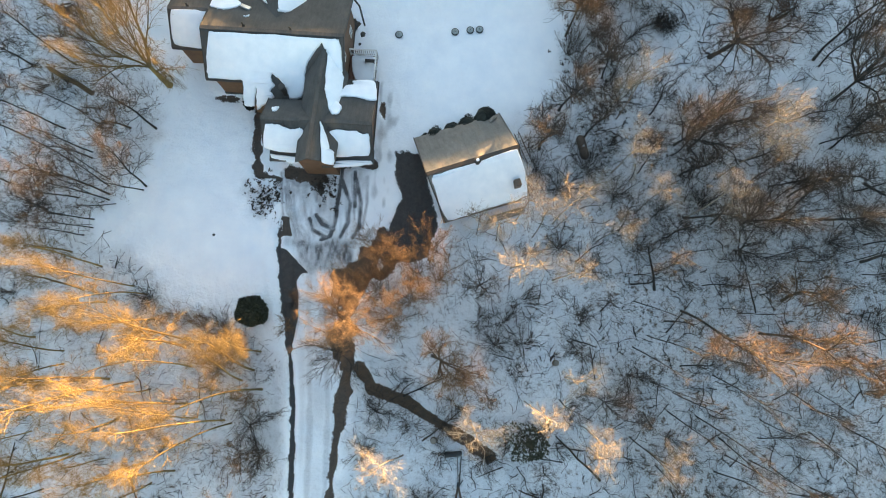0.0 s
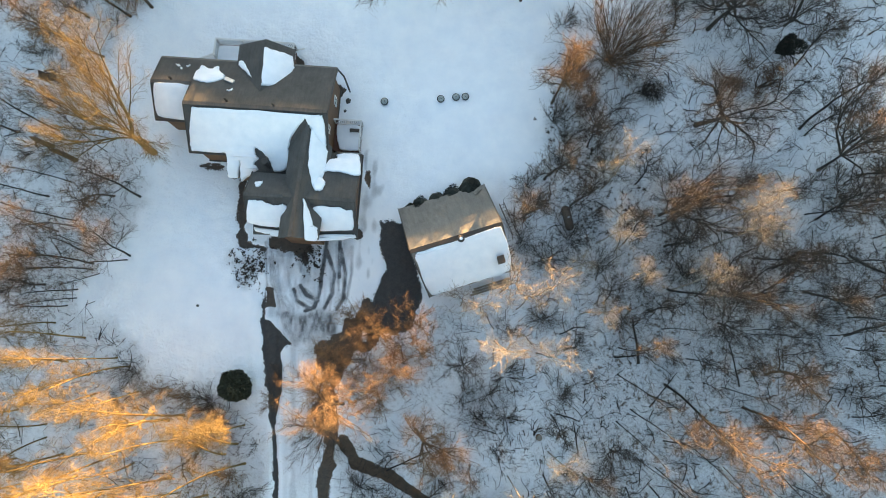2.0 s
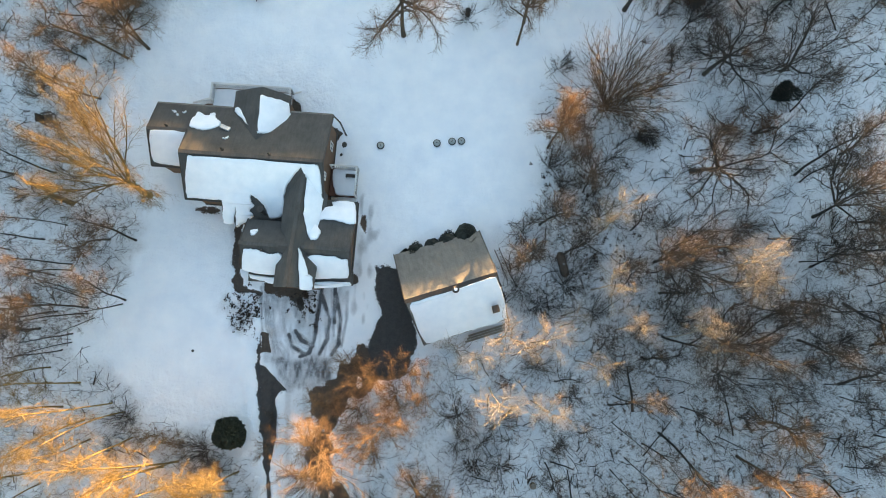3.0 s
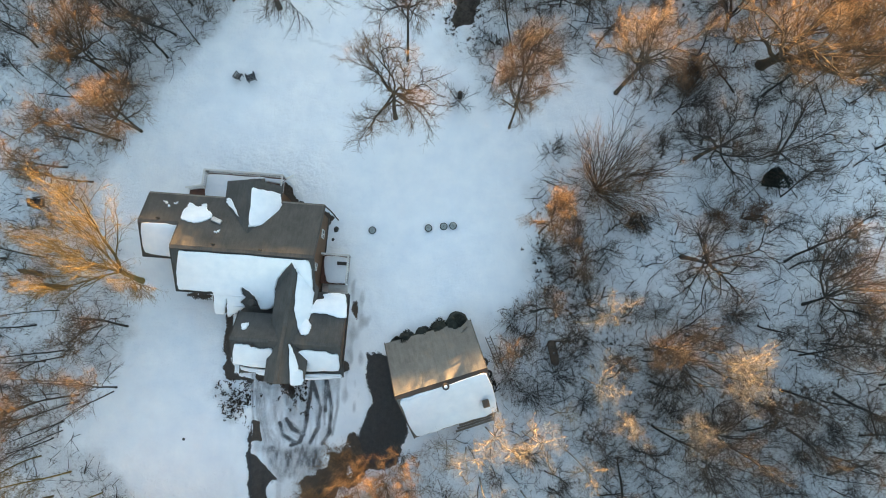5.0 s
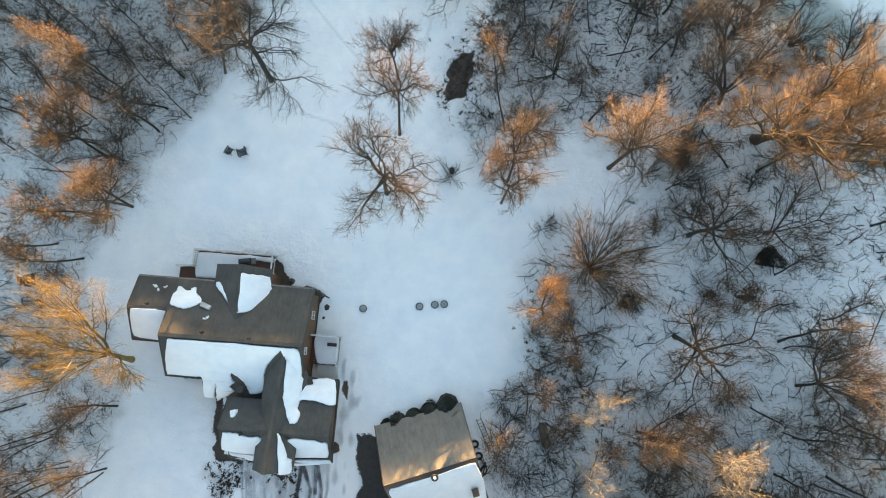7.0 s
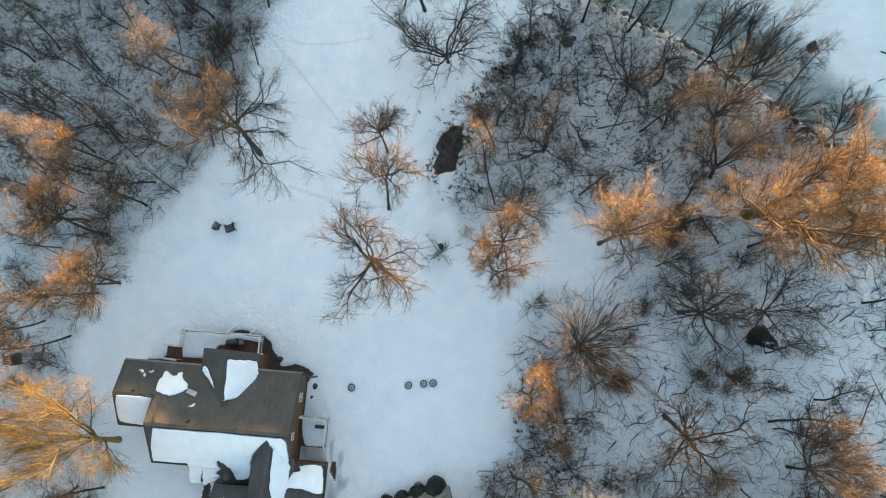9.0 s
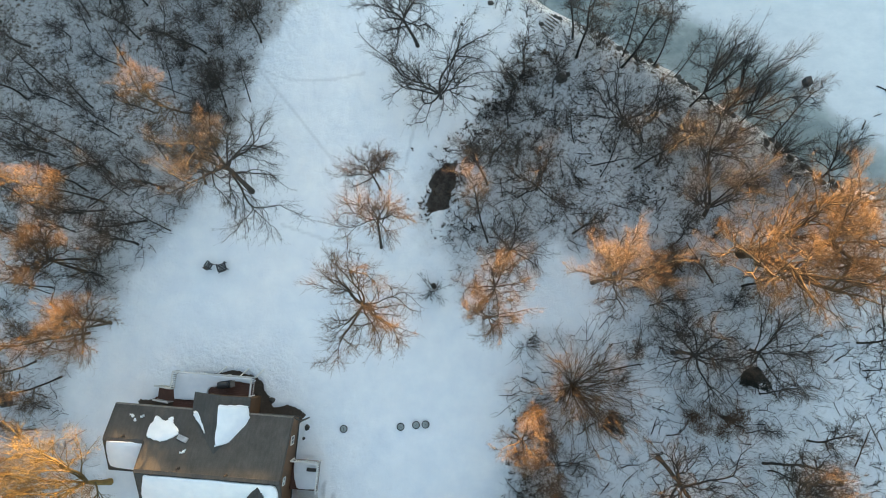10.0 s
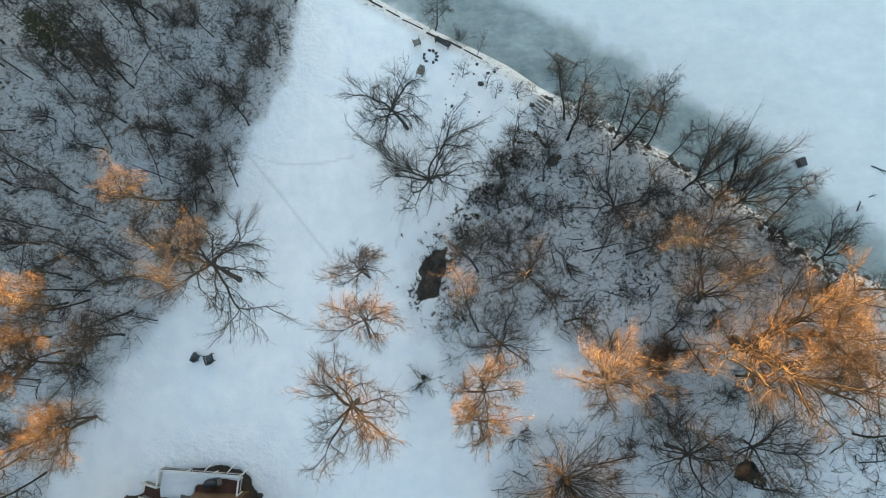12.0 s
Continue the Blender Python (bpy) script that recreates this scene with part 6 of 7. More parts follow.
def pine(x, y, height, spread, seed):
    rng = random.Random(seed)
    ob = thing("pine_tree", pose(x, y, ground_z(x, y)), "sparse dull green pine among bare trees", "tree", "pines")
    stem, leaves = ([], []), ([], [])
    tube(*stem, [Vector((0, 0, -0.3)), Vector((0.1, 0, height * 0.5)), Vector((0, 0.1, height))], [0.17, 0.11, 0.02], 8)
    for k in range(46):
        t = 0.35 + 0.63 * k / 46
        a = k * 2.4
        reach = spread * (1.1 - t) * rng.uniform(0.7, 1.2)
        base = Vector((0, 0, height * t))
        tip = base + Vector((math.cos(a) * reach, math.sin(a) * reach, 0.25 * reach))
        tube(*stem, [base, tip], [0.03, 0.008], 4)
        for _ in range(34):
            f = rng.uniform(0.35, 1.05)
            p = base.lerp(tip, f) + Vector((rng.gauss(0, 0.14), rng.gauss(0, 0.14), rng.gauss(0, 0.08)))
            v, fc = leaf_cloud(rng, 1, lambda r: (p, (tip - base).normalized()), 0.2)
            b = len(leaves[0])
            leaves[0].extend(v)
            leaves[1].extend(tuple(i + b for i in q3) for q3 in fc)
    mesh_object("trunk", *stem, BARK_BROWN, ob)
    mesh_object("crown", *leaves, NEEDLES_DRY, ob)


pine(-27.9, 59.0, 9.0, 3.0, 1)


# ---- loose things ----
def well_cover(x, y, seed):
    """A low round cover on its riser."""
    z = ground_z(x, y) + 0.1
    ob = thing("well_cover", pose(x, y, z, 0, 0, seed * 70), "low round grey-green cover with a dark rim on the snowy lawn", "cover", "covers on the lawn")
    bm = bmesh.new()
    lathe(bm, [(0.31, -0.2), (0.31, 0.12), (0.33, 0.13), (0.33, 0.18), (0.29, 0.20), (0.02, 0.20)], 24)
    part("riser", bm, PLASTIC_DARK, ob, "dark rim", True)
    bm = bmesh.new()
    lathe(bm, [(0.26, 0.195), (0.25, 0.225), (0.12, 0.245), (0.02, 0.25)], 20)
    part("lid", bm, COVER_GREY, ob, "grey lid dusted with snow", True)
    part("handle", boxes((-0.02, -0.09, 0.24, 0.02, 0.09, 0.275), bevel=0.008), PLASTIC_DARK, ob)


for k, (x, y) in enumerate(((-3.75, 18.1), (1.05, 18.3), (2.35, 18.45), (3.15, 18.5))):
    well_cover(x, y, k)


def garden_chair(x, y, turn, material, label, size=1.0):
    ob = thing("garden_chair", pose(x, y, ground_z(x, y) + 0.12, 0, 0, turn) @ Matrix.Scale(size, 4), label, "chair", "chairs outdoors")
    for k in range(5):
        part("slat", boxes((-0.30, -0.28 + k * 0.12, 0.36 - 0.012 * k, 0.30, -0.28 + k * 0.12 + 0.10, 0.39 - 0.012 * k)), material, ob)
    for k in range(4):
        bm = bmesh.new()
        box(bm, -0.28 + k * 0.145, 0.0, 0.0, -0.28 + k * 0.145 + 0.13, 0.03, 0.62, pose(0, 0.30, 0.34, -20, 0, 0))
        part("back_slat", bm, material, ob)
    for x0 in (-0.33, 0.33):
        part("arm", boxes((x0 - 0.06, -0.34, 0.56, x0 + 0.06, 0.36, 0.59)), material, ob)
        for y0 in (-0.3, 0.28):
            part("leg", boxes((x0 - 0.03, y0 - 0.03, -0.15, x0 + 0.03, y0 + 0.03, 0.56)), material, ob)


garden_chair(-14.7, 31.75, 200, PLASTIC_DARK, "dark garden chair on the snowy lawn", 1.05)
garden_chair(-15.85, 31.9, 150, PLASTIC_DARK, "dark garden chair tipped into the snow", 0.85)
garden_chair(2.9, 60.9, 200, GREY_WOOD, "weathered wooden chair near the fire ring", 0.9)
garden_chair(3.3, 57.9, 340, GREY_WOOD, "weathered wooden chair near the fire ring", 0.9)
garden_chair(-32.0, 20.3, 100, TRIM_DARK, "dark chair frame abandoned in the wood", 1.3)

bench = thing("garden_bench", pose(5.4, 60.9, ground_z(5.4, 60.9) + 0.1, 0, 0, 150), "dark garden bench dusted with snow near the shore", "bench")
for k in range(4):
    part("seat_slat", boxes((-0.75, -0.22 + k * 0.12, 0.40, 0.75, -0.22 + k * 0.12 + 0.1, 0.44)), PLASTIC_DARK, bench)
for k in range(3):
    part("back_slat", boxes((-0.75, 0.30, 0.52 + k * 0.14, 0.75, 0.34, 0.62 + k * 0.14)), PLASTIC_DARK, bench)
for x in (-0.68, 0.68):
    part("side_frame", boxes((x - 0.035, -0.24, -0.2, x + 0.035, -0.18, 0.6), (x - 0.035, 0.26, -0.2, x + 0.035, 0.34, 0.92), (x - 0.035, -0.24, 0.55, x + 0.035, 0.34, 0.6)), PLASTIC_DARK, bench)


def rock_mesh(seed, flat=0.6):
    rng = random.Random(seed)
    bm = bmesh.new()
    bmesh.ops.create_icosphere(bm, subdivisions=2, radius=1.0)
    for v in bm.verts:
        k = 1 + 0.35 * noise.noise(v.co * 1.3 + Vector((seed * 3.1, 0, 0))) + 0.12 * noise.noise(v.co * 3.5 + Vector((0, seed, 0)))
        v.co = Vector((v.co.x * k, v.co.y * k, v.co.z * k * flat))
    me = bpy.data.meshes.new("rock")
    bm.to_mesh(me)
    bm.free()
    me.materials.append(STONE)
    return me


ROCKS = [rock_mesh(k) for k in range(4)]


def rock(x, y, size, label, group, turn=0.0, z=None, name="rock"):
    ob = new(name, ROCKS[int(abs(x * 7 + y * 3)) % 4])
    ob.matrix_world = pose(x, y, (ground_z(x, y) + 0.1 if z is None else z), 0, 0, turn) @ Matrix.Diagonal((size, size * 0.8, size, 1))
    return tagged(ob, label, "rock", group)


fire_ring = thing("fire_ring", pose(4.2, 59.6, ground_z(4.2, 59.6) + 0.1), "ring of dark stones round a fire place in the snow", "fire ring")
for k in range(11):
    a = k * 2 * math.pi / 11
    if k in (4, 8):
        continue
    ob = new("stone", ROCKS[k % 4])
    ob.parent = fire_ring
    ob.matrix_local = pose(0.62 * math.cos(a), 0.62 * math.sin(a), 0.02, 0, 0, k * 50) @ Matrix.Diagonal((0.2, 0.14, 0.16, 1))
RR = random.Random(8)
for k in range(26):
    x, y = RR.uniform(5.5, 13.6), RR.uniform(53, 60)
    if signed(np.array([x]), np.array([y]), LAKE)[0] < -0.6:
        rock(x, y, RR.uniform(0.07, 0.2), "small dark stone showing through the snow", "stones on the slope", RR.uniform(0, 360))
for x, y, s in ((-6.85, 18.2, 0.28), (-7.1, 17.3, 0.16), (-18.7, 0.8, 0.14), (-18.2, 0.95, 0.07), (8.9, 56.9, 0.33), (13.6, 54.8, 0.3), (26.5, 49.3, 0.4), (-9.9, 20.4, 0.3)):
    rock(x, y, s, "dark stone lying in the snow", "stones on the lawn", x * 40)
for k in range(70):
    t = RR.uniform(0, 1)
    n = len(SHORE) - 6
    i = 7 + int(t * 8.99)
    p, q = SHORE[i], SHORE[i + 1]
    f = RR.uniform(0, 1)
    rock(p[0] + (q[0] - p[0]) * f + RR.gauss(0, 0.5) - 0.4, p[1] + (q[1] - p[1]) * f + RR.gauss(0, 0.5) - 0.4, RR.uniform(0.12, 0.4), "snow-dusted stone along the lake shore", "stones along the shore", RR.uniform(0, 360))


def log_mesh(seed, knots=3):
    """A fallen trunk of unit length along x with branch stubs."""
    rng = random.Random(seed)
    verts, faces = [], []
    pts = [Vector((-0.5 + k / 6, rng.gauss(0, 0.012), rng.gauss(0, 0.006))) for k in range(7)]
    tube(verts, faces, pts, [0.030 - 0.0025 * k for k in range(7)], 8)
    faces += [tuple(range(7, -1, -1)), tuple(range(48, 56))]
    for _ in range(knots):
        k = rng.randrange(2, 6)
        d = Vector((rng.uniform(0.3, 1), rng.choice((-1, 1)) * rng.uniform(0.4, 1), rng.uniform(0, 0.5))).normalized()
        L = rng.uniform(0.08, 0.3)
        tube(verts, faces, [pts[k], pts[k] + d * L * 0.6 + Vector((0.01, 0, 0.01)), pts[k] + d * L], [0.012, 0.009, 0.004], 5)
    me = bpy.data.meshes.new("fallen_log")
    me.from_pydata([tuple(v) for v in verts], [], faces)
    me.materials.append(BARK_GREY if seed % 3 else BARK_DARK)
    return me


LOGS = [log_mesh(k) for k in range(6)]


def fallen_log(x, y, length, turn, thick=1.0, pick=0, tilt=0.0, z=None):
    ob = new("fallen_log", LOGS[pick % 6])
    zz = ground_z(x, y) + 0.12 + 0.02 * length * thick if z is None else z
    ob.matrix_world = pose(x, y, zz, 0, tilt, turn) @ Matrix.Diagonal((length, length * thick, length * thick, 1))
    tagged(ob, "dark fallen tree trunk lying on the snowy forest floor", "log", "fallen logs")


LR = random.Random(21)
made = 0
while made < 46:
    x, y = LR.uniform(-40, 46), LR.uniform(-24, 66)
    if signed(np.array([x]), np.array([y]), CLEARING)[0] > -2.0 or signed(np.array([x]), np.array([y]), LAKE)[0] > -2.5:
        continue
    if -5.5 < x - 2.2 < 6 and -6 < y - 5.9 < 6.5 or (x < 5 and LR.random() < 0.5):
        continue
    fallen_log(x, y, LR.uniform(1.6, 5.0), LR.uniform(0, 180), LR.uniform(0.4, 0.8), made)
    made += 1
fallen_log(16.6, -2.2, 3.6, 95, 1.1, 1)
fallen_log(15.8, -3.4, 2.0, 8, 1.3, 2)
fallen_log(36.3, 3.6, 4.5, -27, 0.9, 1)
fallen_log(35.0, -1.4, 3.6, 14, 1.2, 4)
fallen_log(26.9, -9.0, 2.0, -8, 1.5, 3)
fallen_log(10.9, -8.1, 1.9, -18, 1.2, 5)
fallen_log(11.5, -9.7, 2.6, 98, 0.9, 2)
fallen_log(43.7, 45.6, 1.0, 60, 2.2, 3, 0, LAKE_LEVEL + 0.05)
fallen_log(45.1, 46.6, 0.8, 20, 1.6, 4, 0, LAKE_LEVEL + 0.03)
fallen_log(46.3, 49.0, 2.2, -25, 1.0, 5, 0, LAKE_LEVEL + 0.05)

# steel tank lying among bushes
tank = thing("fuel_tank", pose(11.4, 7.8, ground_z(11.4, 7.8) + 0.62, 0, 0, 12), "rusty brown capsule-shaped tank lying in the bushes", "tank")
bm = bmesh.new()
lathe(bm, [(0.06, -1.06), (0.24, -0.98), (0.34, -0.82), (0.36, -0.7), (0.36, 0.7), (0.34, 0.82), (0.24, 0.98), (0.06, 1.06)], 20, pose(0, 0, 0, 90, 0, 0))
part("body", bm, RUST, tank, "", True)
for y in (-0.55, 0.55):
    part("foot", boxes((-0.28, y - 0.05, -0.7, 0.28, y + 0.05, -0.25)), RUST, tank)
bm = bmesh.new()
lathe(bm, [(0.09, 0.3), (0.09, 0.46), (0.03, 0.48)], 12)
part("valve_cap", bm, STEEL, tank)

# ladder on the snow beside the garage
ladder = thing("ladder", pose(6.55, 7.85, 0.42, 4, 0, 23), "aluminium ladder lying on the snow beside the garage", "ladder")
for x in (-0.2, 0.2):
    part("rail", boxes((x - 0.03, -1.4, -0.03, x + 0.03, 1.4, 0.04)), RUST, ladder)
for k in range(10):
    bm = bmesh.new()
    beam(bm, (-0.19, -1.25 + k * 0.275, 0), (0.19, -1.25 + k * 0.275, 0), 0.035)
    part("rung", bm, RUST, ladder)

# roller with its tow bar
roller = thing("lawn_roller", pose(0.55, -16.4, ground_z(0.55, -16.4) + 0.36), "black lawn roller with a long tow bar, parked in the snow", "roller")
bm = bmesh.new()
lathe(bm, [(0.05, -0.66), (0.20, -0.64), (0.21, -0.6), (0.21, 0.6), (0.20, 0.64), (0.05, 0.66)], 18, pose(0, 0, 0, 0, 90, 4))
part("drum", bm, PLASTIC_DARK, roller, "", True)
for a, b, w in (((0.62, 0, 0.02), (0.42, -2.4, -0.12), 0.08), ((0.30, -0.1, 0.0), (0.36, -2.4, -0.12), 0.045), ((0.38, -2.4, -0.12), (0.72, -1.9, -0.05), 0.07)):
    bm = bmesh.new()
    beam(bm, a, b, w)
    part("bar", bm, PLASTIC_DARK, roller)
tongue = thing("trailer_tongue", pose(0.9, -19.2, ground_z(0.9, -19.2) + 0.2), "dark steel A-frame drawbar lying in the snow", "drawbar")
for x in (-0.45, 0.45):
    bm = bmesh.new()
    beam(bm, (0, 0.45, 0), (x, -1.6, 0), 0.16)
    part("arm", bm, RUST, tongue)
part("coupling", boxes((-0.1, 0.4, -0.08, 0.1, 0.7, 0.1)), PLASTIC_DARK, tongue)


def stump(x, y, r, h):
    ob = thing("tree_stump", pose(x, y, ground_z(x, y)), "sawn brown tree stump in the snow", "stump", "stumps")
    bm = bmesh.new()
    lathe(bm, [(r * 1.25, -0.1), (r, 0.15), (r * 0.95, h)], 14)
    part("trunk", bm, BARK_BROWN, ob)
    bm = bmesh.new()
    lathe(bm, [(r * 0.9, h - 0.01), (r * 0.85, h + 0.012)], 14)
    part("cut_face", bm, BARK_PALE, ob)


stump(-0.95, -15.4, 0.27, 0.45)
stump(-4.8, -18.3, 0.22, 0.4)
stump(8.6, -9.6, 0.25, 0.5)


def snag(x, y, r, h, lean):
    """A broken-off dead trunk, still standing."""
    ob = thing("snag", pose(x, y, ground_z(x, y), 0, lean, 0), "broken dead tree trunk standing in the wood", "snag", "broken trunks")
    bm = bmesh.new()
    lathe(bm, [(r * 1.3, -0.2), (r, 0.3), (r * 0.9, h * 0.6), (r * 0.8, h), (r * 0.4, h + 0.25), (0.03, h + 0.5)], 11)
    for v in bm.verts:
        k = 1 + 0.3 * noise.noise(v.co * 2.1 + Vector((x, y, 0)))
        v.co.x, v.co.y = v.co.x * k, v.co.y * k
    part("trunk", bm, BARK_BROWN, ob, "", True)


snag(-31.8, 14.3, 0.2, 2.2, -6)
snag(-29.7, 13.1, 0.22, 2.6, -4)

# junk beside the garage
for k, (gx, gy) in enumerate(((3.75, -0.9), (3.8, -1.9), (3.7, 0.1))):
    q = GARAGE @ Vector((gx, gy, 0))
    ob = thing("tyre", pose(q.x, q.y, ground_z(q.x, q.y) + 0.2, 70 if k == 1 else 8, 0, k * 50), "old black tyre against the garage wall", "tyre", "old tyres")
    bm = bmesh.new()
    R, r = 0.26, 0.10
    ring = [[bm.verts.new(((R + r * math.cos(b)) * math.cos(a), (R + r * math.cos(b)) * math.sin(a), r * math.sin(b))) for b in [j * math.pi / 4 for j in range(8)]] for a in [i * math.pi / 10 for i in range(20)]]
    for i in range(20):
        for j in range(8):
            bm.faces.new((ring[i][j], ring[(i + 1) % 20][j], ring[(i + 1) % 20][(j + 1) % 8], ring[i][(j + 1) % 8]))
    part("tread", bm, RUBBER, ob, "", True)
for k in range(5):
    q = GARAGE @ Vector((3.95 + 0.12 * (k % 2), -2.4 + 0.24 * k, 0))
    fallen_log(q.x, q.y, 1.0, 30 + 25 * k, 1.9, k)
plank = thing("board", pose(*(GARAGE @ Vector((1.6, -4.3, 0.35))), 0, 4, 17), "grey weathered boards leaning behind the garage", "board")
for k in range(3):
    part("plank", boxes((-1.7 + 0.2 * k, -0.3 + 0.19 * k, 0.0, 1.6 + 0.1 * k, -0.13 + 0.19 * k, 0.035)), GREY_WOOD, plank)

# the wooden frame at the water's edge and the steps down to it
frame_thing = thing("dock_frame", pose(16.8, 59.2, LAKE_LEVEL + 0.30, 0, 0, -28), "weathered wooden dock frame at the edge of the ice", "dock")
for y in (-0.75, 0.75):
    part("beam", boxes((-1.2, y - 0.07, -0.1, 1.2, y + 0.07, 0.08)), GREY_WOOD, frame_thing)
for k in range(6):
    part("plank", boxes((-1.15 + 0.42 * k, -0.8, 0.084, -1.15 + 0.42 * k + 0.15, 0.8, 0.12)), GREY_WOOD, frame_thing)
for x in (-1.1, 1.1):
    for y in (-0.75, 0.75):
        part("post", boxes((x - 0.06, y - 0.06, -0.5, x + 0.06, y + 0.06, 0.35)), GREY_WOOD, frame_thing)
steps = thing("shore_steps", pose(14.0, 54.2, 0.0, 0, 0, -38), "snow-dusted wooden steps down the bank", "steps")
for k in range(6):
    z = ground_z(14.0 + 0.2 * k, 54.2 + 0.26 * k) + 0.16
    part("step", boxes((-0.6, 0.33 * k - 0.07, z - 0.15, 0.6, 0.33 * k + 0.07, z), bevel=0.015), GREY_WOOD, steps)

# dark log edging along the open shore
edging = thing("shore_edging", pose(0, 0, 0), "dark log edging along the lake bank", "edging")
for (x0, y0), (x1, y1) in zip(SHORE[1:6], SHORE[2:7]):
    n = max(1, int(math.hypot(x1 - x0, y1 - y0) / 1.6))
    for k in range(n):
        a, b = (Vector((x0 + (x1 - x0) * (k + f) / n - 0.5 + SNOW_RNG.gauss(0, 0.12), y0 + (y1 - y0) * (k + f) / n - 0.75 + SNOW_RNG.gauss(0, 0.12), 0)) for f in (0.06, 0.9))
        if a.x < -9 or a.x > 8.2:
            continue
        a.z, b.z = ground_z(a.x, a.y) + 0.13, ground_z(b.x, b.y) + 0.13
        bm = bmesh.new()
        beam(bm, a, b, SNOW_RNG.uniform(0.1, 0.22), 0.2)
        part("timber", bm, TRIM_DARK, edging)

# shelter on the ice
hut = thing("ice_shelter", pose(38.6, 49.7, LAKE_LEVEL, 0, 0, 12), "small dark box shelter standing on the frozen lake", "shelter")
part("body", boxes((-0.3, -0.42, 0, 0.24, 0.36, 0.7), bevel=0.04), PLASTIC_DARK, hut)
part("lid", boxes((-0.33, -0.45, 0.7, 0.27, 0.39, 0.74), bevel=0.01), PLASTIC_DARK, hut)
part("flap", boxes((0.25, 0.05, 0.05, 0.5, 0.36, 0.4), bevel=0.03), GREY_WOOD, hut)
rock(15.4, 49.5, 0.62, "dark boulder on the wooded bank", "boulders", 20)
rock(16.0, 49.9, 0.3, "dark boulder on the wooded bank", "boulders", 80)

# post at the small bush on the lawn
post_ob = thing("fence_post", pose(3.75, 30.2, ground_z(3.75, 30.2)), "short dark wooden post with a mailbox-like top", "post")
bm = bmesh.new()
lathe(bm, [(0.22, -0.2), (0.2, 0.9), (0.23, 1.0), (0.1, 1.1)], 10)
part("pole", bm, BARK_GREY, post_ob)


# ---- undergrowth and fallen twigs ----
def forest_spots(rng, number, rim):
    got = np.zeros((0, 2))
    while len(got) < number:
        q = np.stack([rng.uniform(-44, 50, number), rng.uniform(-27, 70, number)], 1)
        ok = (signed(q[:, 0], q[:, 1], CLEARING) < -rim) & (signed(q[:, 0], q[:, 1], LAKE) < -1.2)
        c = (q - np.array([2.2, 5.9])) @ np.array([[math.cos(0.28), -math.sin(0.28)], [math.sin(0.28), math.cos(0.28)]])
        ok &= (np.abs(c[:, 0]) > 4.3) | (np.abs(c[:, 1]) > 4.6)
        got = np.concatenate([got, q[ok]])
    return got[:number]


def undergrowth(name, number, low, high, stems, material, label, seed, rim=0.2):
    rng, rr = random.Random(seed), np.random.RandomState(seed)
    spots = forest_spots(rr, number, rim)
    zs = terrain(spots[:, 0], spots[:, 1])
    verts, faces = [], []
    for (x, y), z in zip(spots, zs):
        h = rng.uniform(low, high)
        for _ in range(stems):
            lean = Vector((rng.gauss(0, 0.45), rng.gauss(0, 0.45), 1)).normalized()
            p = Vector((x + rng.gauss(0, 0.12), y + rng.gauss(0, 0.12), z + 0.02))
            mid = p + lean * h * 0.5
            top = mid + (lean + Vector((rng.gauss(0, 0.35), rng.gauss(0, 0.35), 0))).normalized() * h * rng.uniform(0.3, 0.6)
            tube(verts, faces, [p, mid, top], [0.018, 0.014, 0.007], 3)
            side = mid + (lean + Vector((rng.gauss(0, 0.8), rng.gauss(0, 0.8), 0.1))).normalized() * h * 0.4
            tube(verts, faces, [mid, side], [0.012, 0.006], 3)
    tagged(mesh_object(name, verts, faces, material), label, "undergrowth", kind="stuff")


def fallen_twigs(number, seed):
    rng, rr = random.Random(seed), np.random.RandomState(seed)
    spots = forest_spots(rr, number, 0.0)
    zs = terrain(spots[:, 0], spots[:, 1])
    verts, faces = [], []
    for (x, y), z in zip(spots, zs):
        L, a = rng.uniform(0.3, 1.6) ** 1.3, rng.uniform(0, 6.28)
        d = Vector((math.cos(a), math.sin(a), 0))
        p = Vector((x, y, z + 0.17))
        bend = Vector((rng.gauss(0, 0.12), rng.gauss(0, 0.12), 0.03)) * L
        r = rng.uniform(0.010, 0.028)
        tube(verts, faces, [p - d * L / 2, p + bend, p + d * L / 2], [r, r * 0.8, r * 0.4], 3)
    tagged(mesh_object("fallen_twigs", verts, faces, BARK_GREY), "dark dead twigs strewn over the snowy forest floor", "twigs", kind="stuff")


def leaf_litter(line, number, spread, seed):
    """Heaps of dark fallen leaves lying on the snow along a line."""
    rng = random.Random(seed)
    verts, faces = [], []
    for _ in range(number):
        i = rng.randrange(len(line) - 1)
        f = rng.random()
        x, y = (line[i][k] + (line[i + 1][k] - line[i][k]) * f + rng.gauss(0, spread) for k in (0, 1))
        z = ground_z(x, y) + 0.16
        for _ in range(rng.randrange(4, 12)):
            p = Vector((x + rng.gauss(0, 0.09), y + rng.gauss(0, 0.09), z + rng.uniform(0, 0.07)))
            a, s = rng.uniform(0, 6.28), rng.uniform(0.04, 0.1)
            u, v = Vector((math.cos(a), math.sin(a), rng.gauss(0, 0.3))) * s, Vector((-math.sin(a), math.cos(a), rng.gauss(0, 0.3))) * s * 0.6
            b = len(verts)
            verts += [p - u, p - v, p + u, p + v, p + Vector((0, 0, s * 0.35))]
            faces += [(b, b + 1, b + 4), (b + 1, b + 2, b + 4), (b + 2, b + 3, b + 4), (b + 3, b, b + 4)]
    tagged(mesh_object("leaf_litter", verts, faces, LEAVES), "dark brown fallen leaves clumped on the snow", "leaves", kind="stuff")


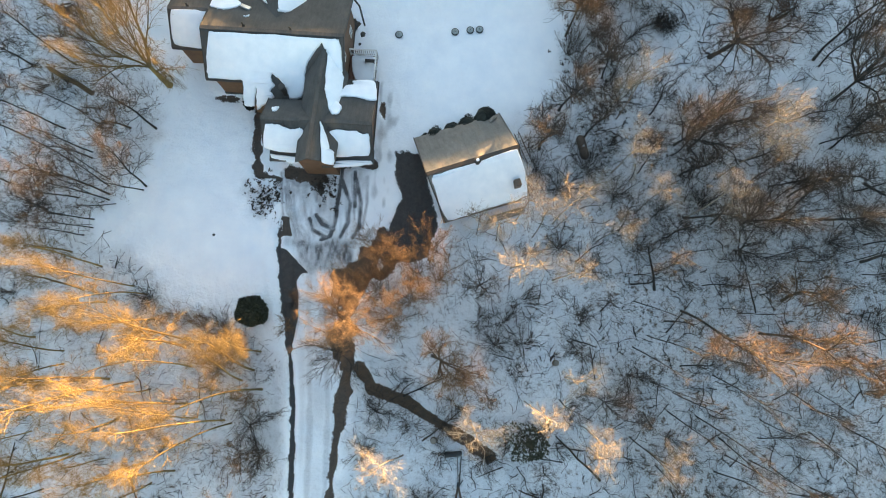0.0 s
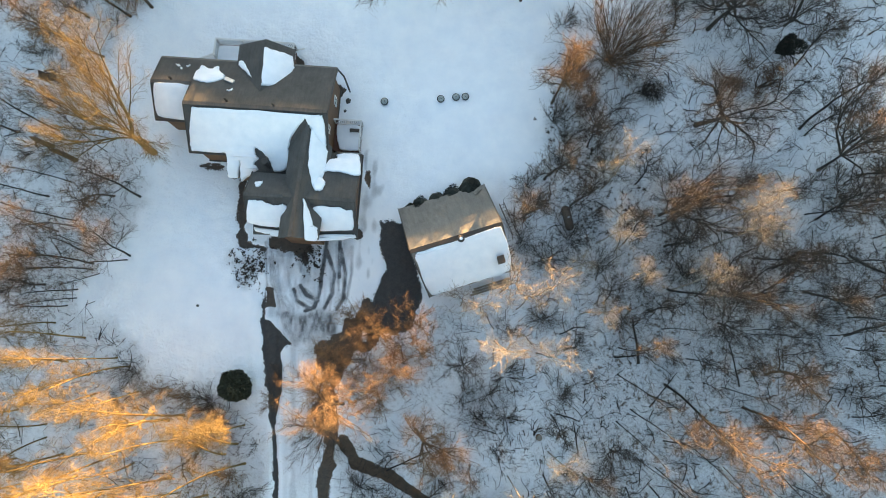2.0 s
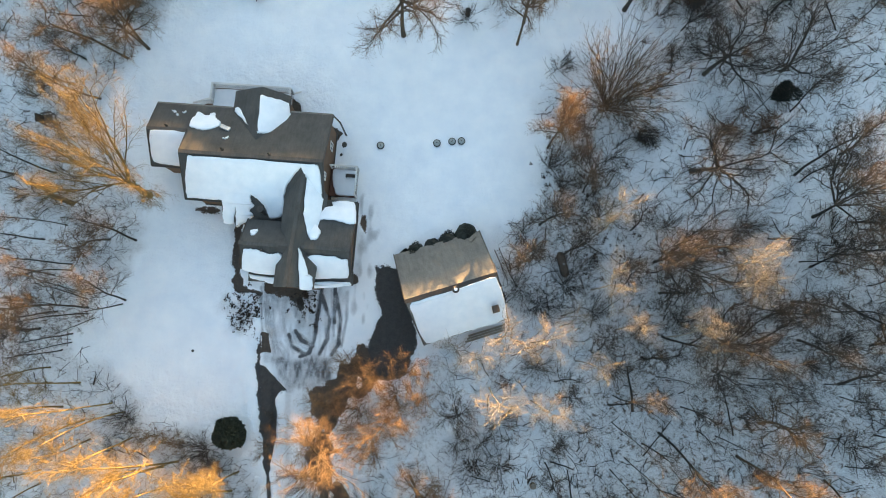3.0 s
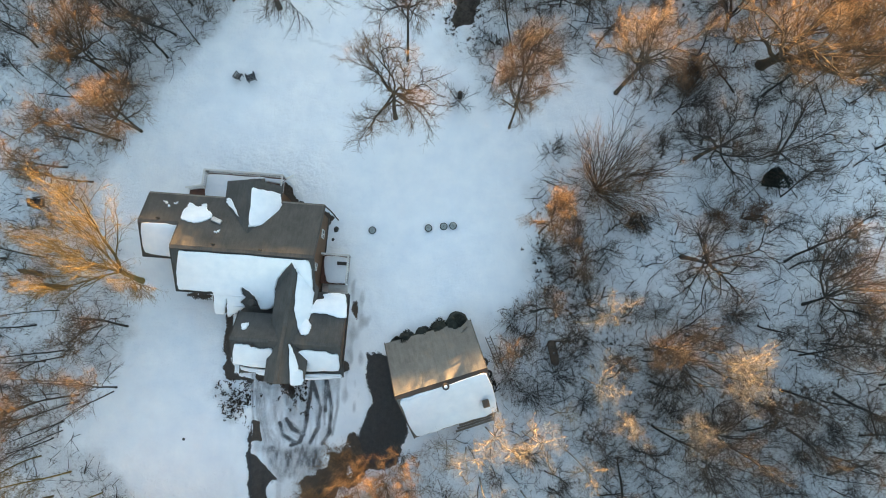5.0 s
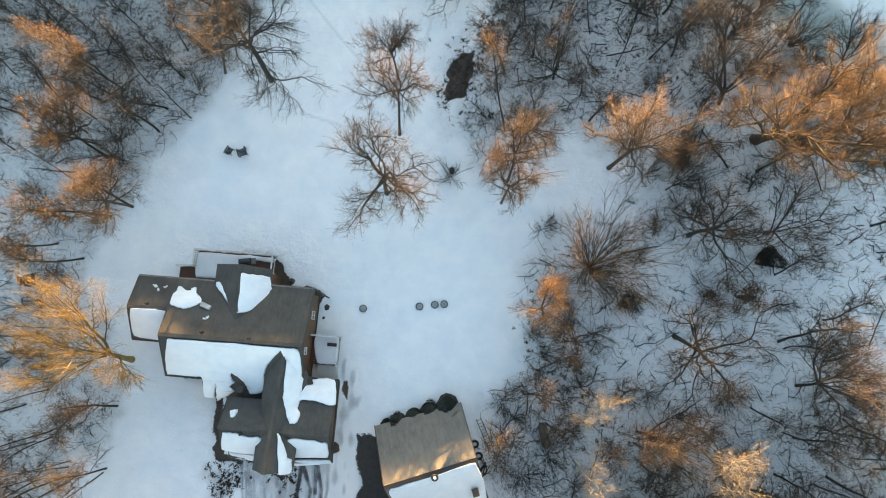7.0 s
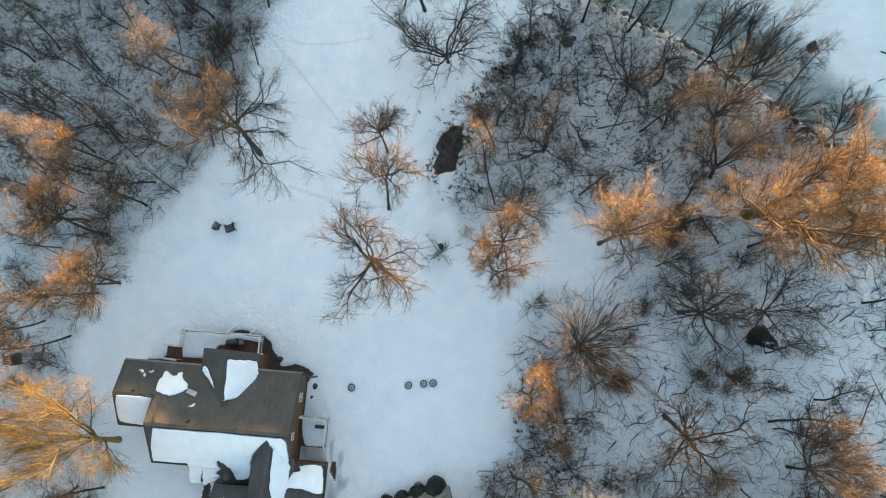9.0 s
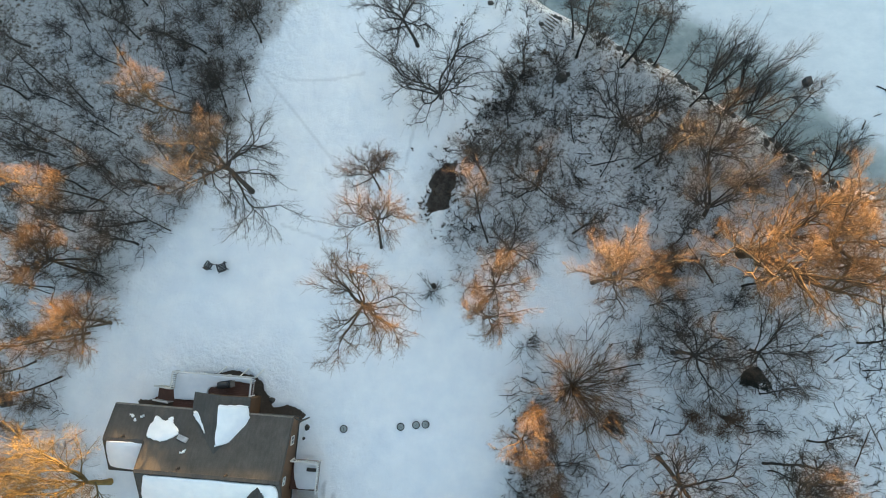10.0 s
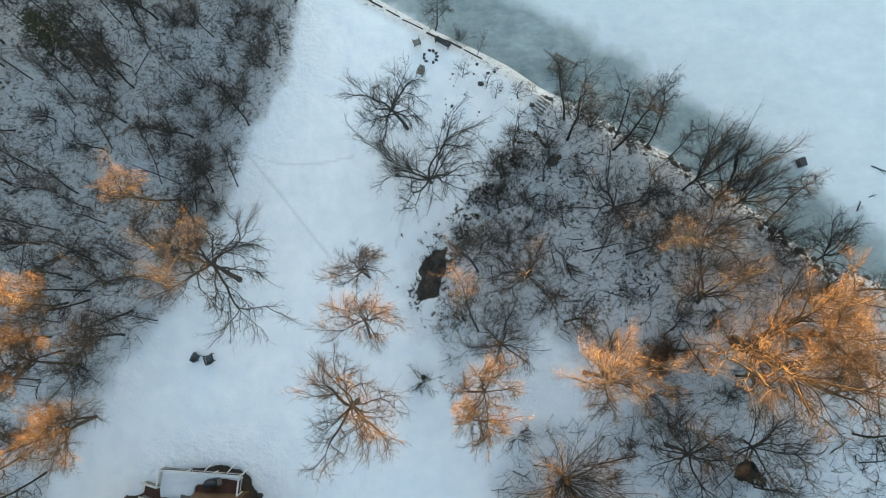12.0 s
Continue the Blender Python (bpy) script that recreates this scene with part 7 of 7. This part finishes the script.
def fallen_branches(number, seed):
    """Crooked dead limbs with a side fork, lying on the snow."""
    rng, rr = random.Random(seed), np.random.RandomState(seed)
    spots = forest_spots(rr, number * 2, 0.4)
    spots = [(x, y) for x, y in spots if x > 4 or rng.random() < 0.3][:number]
    verts, faces = [], []
    for x, y in spots:
        L, a, r = rng.uniform(0.5, 2.2), rng.uniform(0, 6.28), rng.uniform(0.022, 0.055)
        p = Vector((x, y, ground_z(x, y) + 0.14 + r))
        pts, d = [p], a
        for k in range(4):
            d += rng.gauss(0, 0.35)
            pts.append(pts[-1] + Vector((math.cos(d), math.sin(d), rng.uniform(-0.01, 0.06))) * L / 4)
        tube(verts, faces, pts, [r, r * 0.9, r * 0.75, r * 0.6, r * 0.3], 4)
        d = a + rng.choice((-1, 1)) * rng.uniform(0.5, 1.1)
        q = pts[2]
        tube(verts, faces, [q, q + Vector((math.cos(d), math.sin(d), 0.08)) * L * 0.22, q + Vector((math.cos(d + 0.3), math.sin(d + 0.3), 0.06)) * L * 0.45], [r * 0.6, r * 0.45, r * 0.2], 3)
    tagged(mesh_object("fallen_branches", verts, faces, BARK_GREY), "dark crooked dead branches lying on the snowy forest floor", "branches", kind="stuff")


undergrowth("undergrowth", 3800, 0.7, 1.9, 3, BARK_GREY, "thin leafless grey undergrowth in the wood", 1)
undergrowth("brush", 2600, 0.6, 1.6, 3, BARK_BROWN, "thin reddish-brown brush along the wood's edge", 2)
fallen_twigs(5200, 3)
fallen_branches(1500, 5)
leaf_litter([(7.0, 42.8), (8.8, 46.8), (11.4, 49.6), (13.6, 51.8)], 170, 1.0, 6)
leaf_litter([(8.0, 41.0), (14.0, 47.5), (22.0, 46.0), (26.0, 41.0), (22.0, 37.0)], 240, 2.4, 7)
leaf_litter(MOUND, 300, 0.8, 8)
leaf_litter([(-15.8, 4.5), (-14.1, 4.2), (-14.8, 2.9)], 110, 0.7, 9)
leaf_litter([(12.0, 18.0), (13.0, 12.0), (16.0, 8.0)], 160, 1.4, 10)
leaf_litter([(-10.4, 5.0), (-9.3, 4.8), (-9.2, 3.0)], 60, 0.4, 11)
